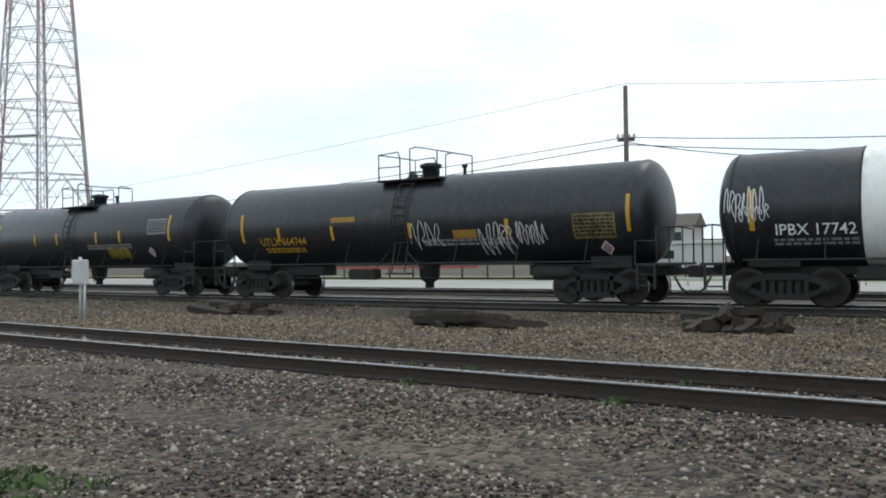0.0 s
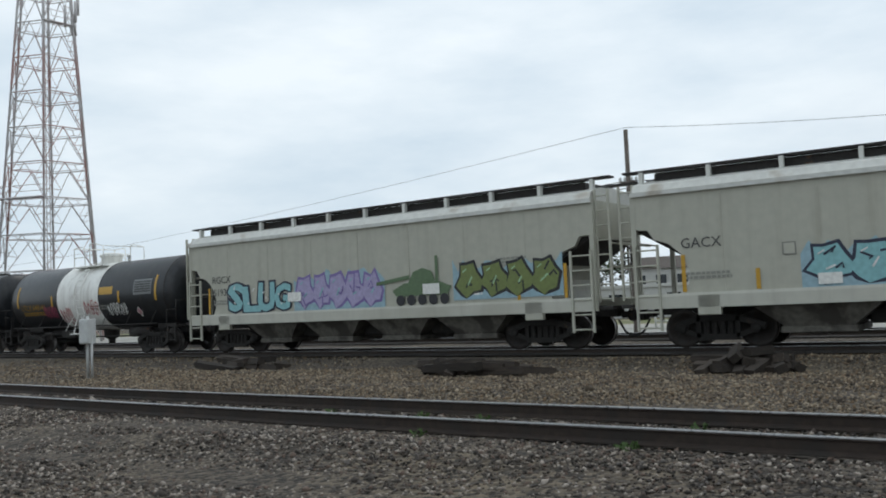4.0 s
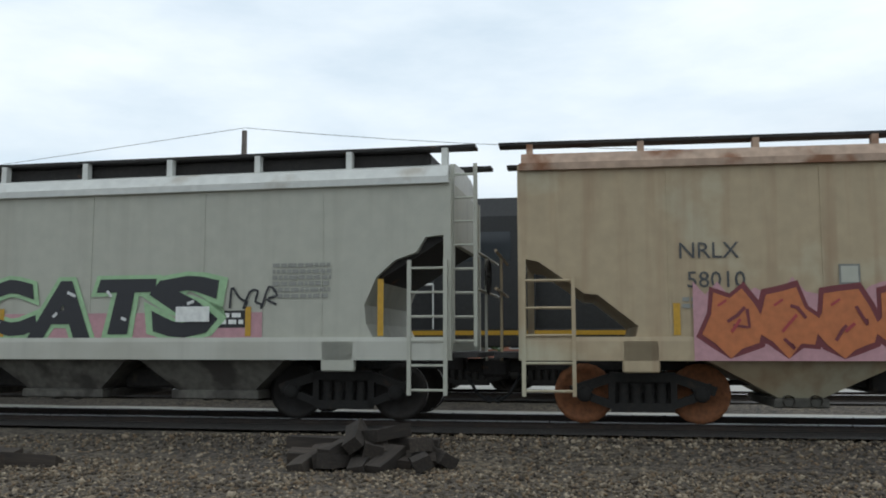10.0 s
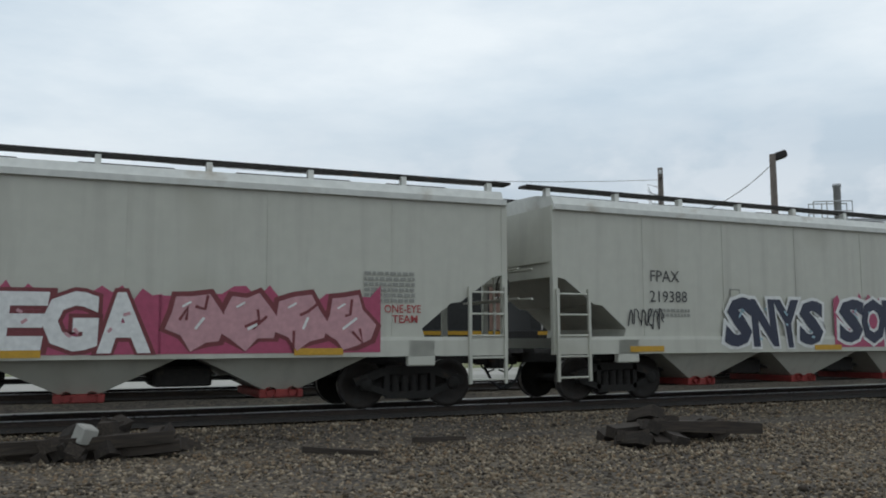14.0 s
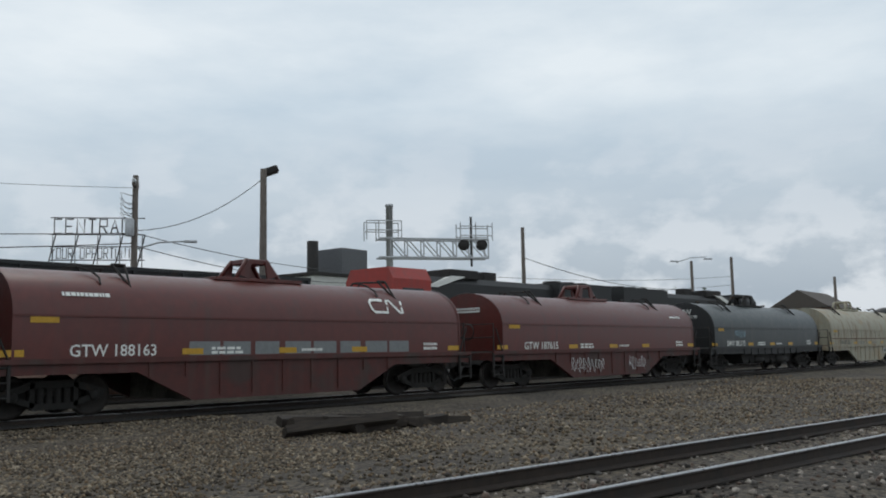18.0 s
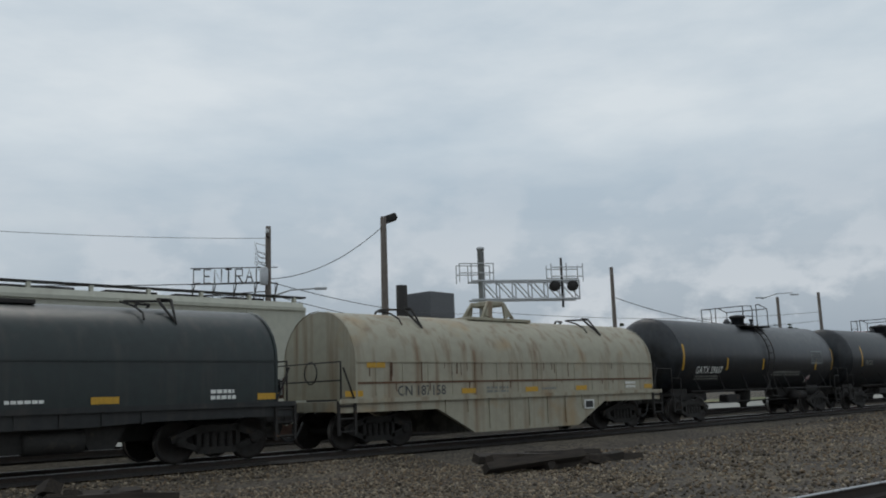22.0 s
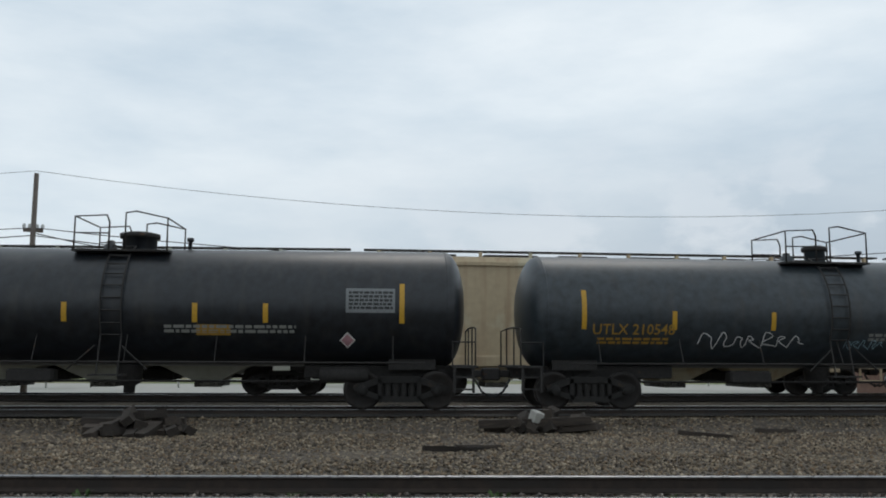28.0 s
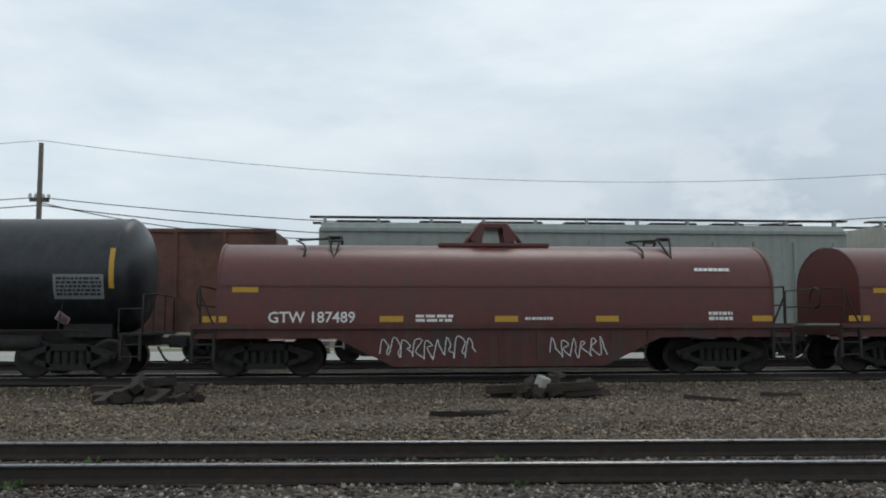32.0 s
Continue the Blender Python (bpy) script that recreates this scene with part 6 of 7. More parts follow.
def locomotive(name, label, L, red):
    car = thing(name, label, "locomotive", "cars of the second train")
    body = M_BLACK
    h = L / 2 - .5
    part("underframe", Geo().box(-h, h, -1.5, 1.5, 1.15, 1.6, .03), M_STEEL, car)
    part("fuel_tank", Geo().box(-2.8, 2.8, -1.4, 1.4, .4, 1.15, .1), M_STEEL, car)
    part("engine_hood", Geo().run([(-.95, 1.6), (.95, 1.6), (.95, 4.1), (.7, 4.35), (-.7, 4.35), (-.95, 4.1)], -h + .1, h - 5.2), body, car)
    part("radiator_hood", Geo().run([(-1.35, 3.4), (1.35, 3.4), (1.35, 4.45), (-1.35, 4.45)], -h + .05, -h + 5.2), body, car)
    part("cab", Geo().run([(-1.5, 1.6), (1.5, 1.6), (1.5, 4.1), (1.2, 4.55), (-1.2, 4.55), (-1.5, 4.1)], h - 5.2, h - 2.8), M_LOCO_RED if red else body, car, "red cab" if red else "")
    part("cab_window", Geo().box(h - 4.7, h - 3.4, -1.51, -1.48, 3.1, 3.75), M_GLASS, car)
    part("cab_window", Geo().box(h - 4.7, h - 3.4, 1.48, 1.51, 3.1, 3.75), M_GLASS, car)
    part("nose", Geo().run([(-1.2, 1.6), (1.2, 1.6), (1.2, 3.0), (.9, 3.25), (-.9, 3.25), (-1.2, 3.0)], h - 2.8, h - .6), M_LOCO_RED if red else body, car)
    part("white_stripe", Geo().prism([(h - 6.2, 3.9), (h - 5.3, 3.9), (h - 7.2, 4.40), (h - 8.2, 4.40)], -.98, .98), M_WHITE, car, "white slanted stripe")
    part("exhaust_hood", Geo().box(-1.0, .0, -.35, .35, 4.3, 4.75, .03), M_STEEL, car)
    part("dynamic_brake_hatch", Geo().box(1.0, 3.2, -.9, .9, 4.3, 4.7, .05), M_STEEL, car)
    g = Geo()
    for k in range(3):
        g.lathe([(.5, 4.44), (.5, 4.6), (0, 4.6)], (-h + 1.4 + 1.3 * k, 0, 0), "z", 14)
    part("radiator_fan", g, M_STEEL, car)
    g = Geo()
    for y in (-1.45, 1.45):
        g.tube([(-h + .2, y, 2.6), (h - 5.4, y, 2.6)], .025, 5)
        for k in range(10):
            x = -h + .2 + k * (2 * h - 5.6) / 9
            g.tube([(x, y, 1.6), (x, y, 2.6)], .02, 4)
    part("handrail", g, M_WHITE, car)
    for ob in car.children:
        for v in ob.data.vertices:
            if v.co.z > 1.6:
                v.co.z = 1.6 + (v.co.z - 1.6) * 1.14
    if red:
        for u in (-.9, .1):
            part("white_mark", Geo().box(u - .28, u + .28, .95, .97, 2.2, 2.75), M_WHITE, car, "white painted mark on the hood")
    for y0, y1 in ((-1.51, -1.5), (1.5, 1.51)):
        part("sill_stripe", Geo().box(-h, h, y0, y1, 1.45, 1.56), M_YELLOW, car, "yellow sill stripe")
    for s in (-1, 1):
        add_truck(car, s * (L / 2 - 3.0))
        add_truck(car, s * (L / 2 - 5.0))
        add_coupler(car, s * (L / 2 - .42), s)
    return car


def gondola(name, label, L, paint, top):
    car = thing(name, label, "gondola car", "cars of the second train")
    h = L / 2 - .5
    for y0, y1 in ((-1.5, -1.42), (1.42, 1.5)):
        part("side_wall", Geo().box(-h, h, y0, y1, 1.1, top), paint, car)
    for s in (-1, 1):
        a, b = sorted((s * h, s * (h - .08)))
        part("end_wall", Geo().box(a, b, -1.42, 1.42, 1.1, top), paint, car)
        add_truck(car, s * (L / 2 - 2.3))
        add_coupler(car, s * (L / 2 - .42), s)
    part("floor", Geo().box(-h, h, -1.5, 1.5, 1.0, 1.1), paint, car)
    part("top_rail", Geo().box(-h, h, -1.56, -1.44, top - .02, top + .1), paint, car)
    for k in range(12):
        x = -h + .1 + k * (2 * h - .2) / 11
        part("side_post", Geo().box(x - .06, x + .06, -1.58, -1.5, 1.0, top), paint, car)
    return car


def second_train():
    g2 = "cars of the second train"
    SECOND.append((locomotive("locomotive", "black diesel locomotive leading the second train", 21.6, False), 170.5, 192.3))
    SECOND.append((locomotive("locomotive", "red, white and black diesel locomotive", 21.6, True), 170.5, 148.6))
    rusty = mat("rust-brown gondola paint", (0.13, 0.055, 0.035), .75, grain=5, vary=.25, second=(0.07, 0.035, 0.025), patch=.8, patch_at=.5, streak=.5)
    dark = mat("dark gondola paint", (0.02, 0.021, 0.022), .6, grain=5, vary=.3, second=(0.05, 0.035, 0.025), patch=.8)
    SECOND.append((gondola("gondola_car", "dark gondola car behind the locomotives", 21.2, dark, 4.1), 126.4, 148.4))
    SECOND.append((gondola("gondola_car", "dark gondola car with a low side", 21.4, dark, 3.6), 104, 126.2))
    paints = [(M_HOPPER, 84.6, 104), (M_HOPPER, 63.4, 84.6), (M_HOPPER_GREEN, 41.1, 63.4), (M_HOPPER_TAN, 22.3, 41.1), (M_HOPPER, 2.5, 22.3), (M_HOPPER_GREEN, -17.3, 2.1)]
    for p, a, b in paints:
        c, s, h = hopper_car("hopper_car", "grey covered hopper of the train behind", b - a - .2, p, p, "wedge", group=g2, top=5.0)
        if p is M_HOPPER_GREEN:
            for k in range(13):
                x = -h + .4 + k * (2 * h - .8) / 12
                part("side_post", Geo().box(x - .06, x + .06, -1.6, -1.5, 1.3, 4.05), p, c)
        SECOND.append((c, a, b))
    SECOND.append((gondola("gondola_car", "rust-brown high-sided gondola car", 18.6, rusty, 4.3), -36.5, -17.3))
    for k in range(3):
        c, s, h = hopper_car("hopper_car", "grey-green covered hopper of the train behind", 18.6, M_HOPPER_GREEN, M_HOPPER_GREEN, "wedge", group=g2, top=4.7)
        SECOND.append((c, -55.5 - 19 * k, -36.5 - 19 * k))


second_train()

# ---------------------------------------------------------------- the yard and what stands round it


def tie_geo(L, rnd):
    g = Geo()
    n = 4
    ring = [(-.11, -.085), (.11, -.09), (.12, .08), (-.105, .09)]
    v = []
    for k in range(n):
        x = -L / 2 + L * k / (n - 1)
        v += [(x, a + rnd.uniform(-.015, .015), b + rnd.uniform(-.015, .015)) for a, b in ring]
    f = [(3, 2, 1, 0), (4 * n - 4, 4 * n - 3, 4 * n - 2, 4 * n - 1)]
    for k in range(n - 1):
        f += [(4 * k + j, 4 * k + (j + 1) % 4, 4 * k + 4 + (j + 1) % 4, 4 * k + 4 + j) for j in range(4)]
    return g.add(v, f)


def tie_pile(x, y, length, n_long, n_stub, seed, label, heading=0.0):
    """Old ties: a few lying along the track, and broken ends stacked towards the camera."""
    rnd = random.Random(seed)
    t = thing("tie_pile", label, "timber pile", "piles of old ties by the track")
    t.location = (x, y, GROUND)
    for k in range(n_long):
        o = part("tie", tie_geo(rnd.uniform(1.5, 2.5), rnd), M_TIE, t)
        o.location = (rnd.uniform(-.5, .5) * (length - 1.6), rnd.uniform(-.35, .55), .09 + .15 * (k % 3 == 2) + .12 * (k % 4 == 3))
        o.rotation_euler = (rnd.uniform(-.5, .5), rnd.uniform(-.07, .07), heading + rnd.uniform(-.22, .22))
    for k in range(n_stub):
        o = part("tie", tie_geo(rnd.uniform(.5, .9), rnd), M_TIE, t)
        layer = 0 if k < n_stub * .55 else 1 if k < n_stub * .85 else 2
        half = length * (.42 - .12 * layer)
        o.location = (.25 * length * .3 + rnd.uniform(-half, half), rnd.uniform(-.35, .1) + .12 * layer, .10 + .15 * layer)
        o.rotation_euler = (rnd.uniform(-.6, .6), rnd.uniform(-.3, .3), heading + 1.35 + rnd.uniform(-.5, .5))
    return t


def piles():
    tie_pile(-17.0, 22.0, 3.6, 9, 2, 1, "low heap of dark old railway ties", -.35)
    tie_pile(-8.6, 19.2, 3.6, 10, 5, 2, "long heap of dark old railway ties", -.2)
    tie_pile(-2.3, 19.4, 2.2, 3, 15, 3, "stack of broken dark tie ends", .1)
    t = tie_pile(6.2, 18.8, 2.4, 3, 20, 4, "heap of broken ties with a pale block", -.4)
    b = part("pale_block", Geo().box(-.12, .12, -.12, .12, -.12, .12, .02), M_CONC, t, "pale concrete block")
    b.location, b.rotation_euler = (-.25, -.35, .36), (.3, .2, .4)
    tie_pile(14.2, 15.9, 3.0, 5, 12, 5, "heap of dark ties with a slanting board", -.1)
    tie_pile(24.6, 14.2, 4.4, 9, 3, 6, "low dark heap of ties and dirt", -.1)
    for x, y, a, s in ((3.4, 15.2, .1, 11), (9.2, 17.2, -.6, 12), (11.2, 17.8, .1, 13), (3.9, 15.4, .4, 14)):
        rnd = random.Random(s)
        o = tagged(new("timber_stick", tie_geo(rnd.uniform(.9, 1.3), rnd).mesh("timber_stick", M_TIE)), "splintered dark stick of timber on the ballast", "timber")
        o.scale = (1, .5, .5)
        o.location, o.rotation_euler = (x, y, GROUND + .05), (0, .05, a)


def lattice_tower(x, y):
    """A slender six-legged mast: ring beams, inverted-V bracing, one railed platform, a ladder."""
    t = thing("lattice_tower", "tall six-legged lattice steel tower in weathered red and grey", "tower")
    t.location = (x, y, GROUND)
    H, bay = 51.0, 3.0

    def at(k, z, f=1.0):
        a, r = math.radians(60 * k + 14), (4.75 - .082 * z) * f
        return Vector((r * math.cos(a), r * math.sin(a), z))
    for k in range(6):
        part("leg", Geo().tube([at(k, z) for z in (0, H / 2, H)], .095, 6), M_GALV, t)
    for n in range(17):
        z0, z1 = n * bay, (n + 1) * bay
        g = Geo().tube([at(k, z1) for k in range(7)], .05, 4)
        g.tube([at(k, z1, .72) for k in range(7)], .03, 4)
        for k in range(6):
            g.tube([at(k, z1), at(k, z1, .72)], .025, 4)
        part("ring_beam", g, M_GALV, t)
        for k in range(6):
            top = (at(k, z1) + at(k + 1, z1)) / 2
            g = Geo()
            for e in (k, k + 1):
                foot = at(e, z0)
                mid = (foot + top) / 2
                g.tube([foot, top], .042, 4)
                g.tube([mid, at(e, (z0 + z1) / 2 + .15)], .028, 4)
                g.tube([mid, at(e, z1)], .025, 4)
            part("bracing", g, M_GALV, t)
    for z, ks in ((12, (3, 4, 5)), (27, (5, 6, 7))):
        g = Geo()
        for f, dz, r in ((1.06, 0, .08), (.9, 0, .06), (1.06, 1.0, .03), (1.06, .5, .025)):
            g.tube([at(k, z, f) + Vector((0, 0, dz)) for k in ks], r, 4)
        for k in ks:
            g.tube([at(k, z, 1.06), at(k, z, 1.06) + Vector((0, 0, 1.0))], .03, 4)
        part("platform", g, M_GALV, t)
    ladder = part("climbing_ladder", Geo().tube([(-.2, 0, 0), (-.2, 0, H)], .05, 4).tube([(.2, 0, 0), (.2, 0, H)], .05, 4), M_GALV, t)
    for k in range(84):
        part("rung", Geo().tube([(-.2, 0, .6 * k + .3), (.2, 0, .6 * k + .3)], .02, 4), M_GALV, ladder)
    for z, k in ((27.5, 5.6), (29, 6.2), (28.2, 6.0)):
        p = at(k, z, 1.16)
        part("antenna", Geo().lathe([(0, -.9), (.12, -.9), (.12, .9), (0, .9)], p, "z", 8), M_GALV, t)


def utility_pole(x, y, top, label, lean=0.0, arms=(), r=.125, name="utility_pole"):
    t = thing(name, label, "utility pole", "poles behind the tracks")
    t.location = (x, y, GROUND)
    part("shaft", Geo().lathe([(r, 0), (r * .72, top - GROUND), (0, top - GROUND + .02)], (0, 0, 0), "z", 10), M_POLE, t)
    for z, half, yaw in arms:
        a = part("crossarm", Geo().box(-half, half, -.06, .06, -.07, .07), M_POLE, t)
        a.location, a.rotation_euler = (0, 0, z - GROUND), (0, 0, yaw)
        for k in (-1, -.4, .4, 1):
            part("insulator", Geo().lathe([(.05, .07), (.07, .16), (.04, .24), (0, .25)], (k * half * .92, 0, 0), "z", 8), M_BOX, a)
    return t


def wire(name, pts, sag, label, r=.02, n=10):
    g = Geo()
    for a, b in zip(pts, pts[1:]):
        a, b = Vector(a), Vector(b)
        g.tube([a.lerp(b, k / n) - Vector((0, 0, sag * 4 * (k / n) * (1 - k / n))) for k in range(n + 1)], r, 4)
    return solo(name, g, M_CABLE, label, "cable")


def lamp_head(t, x, z, yaw):
    g = Geo().box(-.30, .30, -.22, .22, -.16, .16, .05)
    h = part("floodlight", g, M_STEEL, t, "square black floodlight head")
    h.location, h.rotation_euler = (x, 0, z), (0, -.35, yaw)
    part("bracket", Geo().tube([(0, 0, z - .2), (x * .5, 0, z - .05), (x, 0, z)], .04, 6), M_STEEL, t)


def building(name, label, x0, x1, y0, y1, h, wall, roof_mat, windows=(), gable=0.0, category="building", eave=.3):
    t = thing(name, label, category)
    part("wall", Geo().box(x0, x1, y0, y1, GROUND, h, .02), wall, t)
    if gable:
        m = (y0 + y1) / 2
        part("roof", Geo().run([(y0 - eave, h), (y1 + eave, h), (m, h + gable)], x0 - eave, x1 + eave), roof_mat, t)
    else:
        part("roof", Geo().box(x0 - .15, x1 + .15, y0 - .15, y1 + .15, h, h + .3, .03), roof_mat, t)
    for a, b, c, d in windows:
        wd = part("window", Geo().box(a, b, y0 - .06, y0 + .02, c, d), M_GLASS, t)
        part("window_frame", Geo().box(a - .08, b + .08, y0 - .10, y0 - .05, c - .1, c).box(a - .08, b + .08, y0 - .10, y0 - .05, d, d + .1).box(a - .08, a, y0 - .10, y0 - .05, c, d).box(b, b + .08, y0 - .10, y0 - .05, c, d), M_WALLW, wd)
    return t


def tree(x, y, H, spread, seed, label, leaf=None, clumps=900, size=.28, trunk_h=.35):
    rnd = random.Random(seed)
    t = thing("tree", label, "tree")
    t.location = (x, y, GROUND)
    g = Geo().lathe([(.22, 0), (.16, H * .3), (.09, H * .6), (.02, H * .85)], (0, 0, 0), "z", 8)
    tips = []
    for k in range(9):
        a, z = rnd.uniform(0, 6.28), H * rnd.uniform(trunk_h, .7)
        q = (math.cos(a) * spread * .7, math.sin(a) * spread * .7, z + H * rnd.uniform(.1, .25))
        g.tube([(0, 0, z), (q[0] * .5, q[1] * .5, z + H * .08), q], .05, 5)
        tips.append(q)
    part("trunk", g, M_POLE, t)
    tips.append((0, 0, H * .8))
    lf = Geo()
    for k in range(clumps):
        c = rnd.choice(tips)
        p = [c[i] + rnd.gauss(0, spread * .26) for i in range(2)] + [c[2] + rnd.gauss(0, H * .10)]
        a, b, s = rnd.uniform(0, 6.28), rnd.uniform(-1, 1), size * rnd.uniform(.6, 1.3)
        u = Vector((math.cos(a), math.sin(a), b * .5)) * s
        w = Vector((-math.sin(a) * .6, math.cos(a) * .6, rnd.uniform(-.6, .9))) * s * .7
        p = Vector(p)
        lf.add([p - u, p - w * .6, p + u, p + w], [(0, 1, 2, 3)])
    part("crown", lf, leaf or M_LEAF, t)


def surroundings():
    lattice_tower(-62.0, 53.8)
    utility_pole(-8.35, 36.0, 8.2, "slim brown utility pole with sagging wires", arms=((6.0, .35, .2),))
    p1 = (-8.35, 36.0)
    wire("overhead_wire", [(-120, 80, 8.6), (*p1, 8.3), (30.2, 32.0, 7.9)], 1.1, "thin sagging overhead wire", .009, 16)
    wire("overhead_wire", [(-120, 80, 6.0), (*p1, 6.1), (30.2, 32.0, 6.1)], 1.0, "sagging black overhead cable", .018, 16)
    wire("overhead_wire", [(-120, 82, 5.4), (*p1, 5.8), (30.2, 32.0, 5.7)], 1.2, "sagging black overhead cable", .02, 16)
    wire("overhead_wire", [(*p1, 5.9), (4, 39, 5.0)], .4, "thin black service drop cable", .02, 10)
    # relay box on its post
    t = thing("relay_box", "grey metal relay box on a post beside the track", "signal box")
    t.location = (-20.5, 19.1, GROUND)
    part("post", Geo().tube([(0, 0, 0), (0, 0, 1.8)], .045, 8).tube([(.16, 0, 0), (.16, 0, 1.2)], .035, 8), M_BOX, t)
    c = part("cabinet", Geo().box(-.19, .19, -.15, .15, 1.0, 1.72, .02), M_BOX, t)
    part("cabinet_door", Geo().box(-.16, .16, -.17, -.14, 1.04, 1.68, .01), M_BOX, c)
    # houses to the north
    building("house", "two-storey grey frame house with a low gable", -20.4, -13.8, 86, 93, 4.1, M_WALLW, M_SHINGLE, [(-19.8, -18.8, 2.5, 3.5), (-17.8, -16.8, 2.5, 3.5), (-15.8, -14.8, 2.5, 3.5), (-19.5, -18.4, .7, 1.7), (-17.0, -15.8, .7, 1.7)], 1.3, "house")
    building("trailer", "long white trailer parked beyond the lot", -21.5, -10, 76.5, 79, 2.2, M_WALLW, M_WALLW, [(-20, -18.8, 1.0, 1.7), (-15, -13.8, 1.0, 1.7)])
    building("brick_building", "long low salmon brick building with dark windows", -4.5, 7.5, 93, 105, 6.4, M_BRICK, M_BRICK2, [(-3.8 + 2.2 * k, -2.4 + 2.2 * k, .8, 2.0) for k in range(5)])
    building("brick_building", "brown brick building with a flat roof", 11.5, 25.0, 89, 100, 5.4, M_BRICK2, M_BRICK2, [(12.4 + 2.5 * k, 13.8 + 2.5 * k, .9, 2.2) for k in range(5)])
    t = building("bell_tower", "brick bell tower with a pointed cap", 8.9, 10.2, 99, 100.3, 7.2, M_BRICK2, M_SHINGLE, (), 0)
    part("cap", Geo().lathe([(.8, 7.4), (.4, 8.5), (0, 9.3)], (9.55, 99.65, 0), "z", 8), M_SHINGLE, t)
    part("belfry_opening", Geo().box(9.15, 9.95, 98.93, 99.0, 5.6, 6.8), M_WALLW, t)
    tree(3.5, 48.8, 3.7, 1.1, 3, "small bright green tree beyond the lot", clumps=1100, size=.24)
    tree(-.2, 60.4, 3.8, 1.3, 4, "small green street tree", clumps=800, size=.25)
    tree(-25.7, 99.2, 6.8, 2.6, 5, "dark green tree beyond the houses", M_LEAF_DARK)
    # red banner fence, posts and picnic-like rails beyond the lot
    t = thing("banner_fence", "low fence hung with a red banner", "fence")
    g = Geo()
    for k in range(16):
        x = -42 + 2.1 * k
        part("fence_post", Geo().tube([(x, 62.5, GROUND), (x, 62.5, .8)], .07, 6), M_STEEL, t)
    part("rail", Geo().tube([(-42, 62.5, .75), (-10.5, 62.5, .75)], .04, 5), M_STEEL, t)
    part("banner", Geo().box(-39, -26, 62.45, 62.49, .5, .68), M_REDSTRIP, t, "red cloth banner")
    t = thing("rail_fence", "low white pipe fence along the lot", "fence")
    for k in range(18):
        x = -10 + 2.1 * k
        part("fence_post", Geo().tube([(x, 47.5, GROUND), (x, 47.5, .45)], .05, 6), M_WALLW, t)
    part("rail", Geo().tube([(-10, 47.5, .4), (25.7, 47.5, .4)], .05, 5), M_WALLW, t)
    part("rail", Geo().tube([(-10, 47.5, .05), (25.7, 47.5, .05)], .05, 5), M_WALLW, t)
    # east: poles, floodlight, signal bridge, roof sign
    t = utility_pole(30.2, 32.0, 8.4, "wooden utility pole with a transformer and tangled wires", arms=((8.0, .4, .8),), r=.15)
    part("transformer", Geo().lathe([(.15, 6.3), (.17, 6.36), (.17, 6.95), (.1, 7.02), (0, 7.02)], (-.3, -.12, 0), "z", 12), M_ALU, t)
    part("street_lamp_arm", Geo().tube([(0, 0, 5.8), (.7, -.6, 6.1), (1.5, -1.3, 6.15)], .035, 6), M_ALU, t)
    o = part("street_lamp", Geo().box(-.25, .25, -.09, .09, -.05, .05, .02), M_ALU, t)
    o.location, o.rotation_euler = (1.6, -1.4, 6.14), (0, 0, -.72)
    g = Geo()
    rnd = random.Random(9)
    for k in range(5):
        z = 7.1 + .2 * k
        g.tube([(-.05, -.05, z), (-.25 - .1 * rnd.random(), -.1, z + rnd.uniform(-.2, .3)), (-.5, .25, z + .15), (-.3 - .2 * rnd.random(), .1, z - .25), (0, -.05, z - .3)], .014, 4)
    part("jumper_wires", g, M_CABLE, t, "tangle of black jumper wires")
    t = utility_pole(35.6, 30.7, 9.3, "brown wooden floodlight pole", r=.19, name="floodlight_pole")
    lamp_head(t, .45, 9.65, -.7)
    wire("overhead_wire", [(35.6, 30.7, 8.9), (30.2, 32.0, 6.2)], .55, "slack cable between two poles", .016, 10)
    wire("overhead_wire", [(30.2, 32.0, 6.1), (62, 46, 7.6), (101.0, 34.0, 8.5)], .6, "black overhead cable between poles", .018, 12)
    wire("overhead_wire", [(30.2, 32.0, 5.6), (62, 46, 6.8), (101.0, 34.0, 7.6)], .7, "black overhead cable between poles", .018, 12)
    utility_pole(69.6, 39.3, 11.0, "bare weathered wooden pole", r=.2)
    wire("overhead_wire", [(69.6, 39.3, 8.6), (97.8, 37.0, 7.2)], .8, "sagging black overhead cable span", .03, 12)
    t = utility_pole(97.8, 37.0, 10.1, "pole with two street lamps", r=.2, name="street_lamp")
    part("lamp_arm", Geo().tube([(-1.4, 1.0, 10.3), (0, 0, 10.8), (1.4, -1.0, 10.9)], .05, 6), M_ALU, t)
    for s in (-1, 1):
        o = part("lamp", Geo().box(-.45, .45, -.12, .12, -.06, .08, .03), M_ALU, t)
        o.location, o.rotation_euler = (s * 1.6, -s * 1.15, 10.4 + .3 * (s > 0)), (0, 0, -.62)
    utility_pole(101.0, 34.0, 10.5, "bare dark wooden pole", r=.2)
    utility_pole(112, 26.8, 8.6, "far street lamp pole", r=.2)
    roof_sign()
    signal_bridge()
    building("flat_building", "low dark building with a flat roof", 46, 60, 58, 70, 6.6, M_BRICK2, M_STEEL, [(47 + 2.5 * k, 48.6 + 2.5 * k, 4.2, 5.8) for k in range(5)])
    t = building("flat_building", "low building with rooftop machinery", 61, 84, 54, 66, 7.7, M_WALLW, M_STEEL, [(64 + 3 * k, 66 + 3 * k, 4.0, 5.6) for k in range(6)])
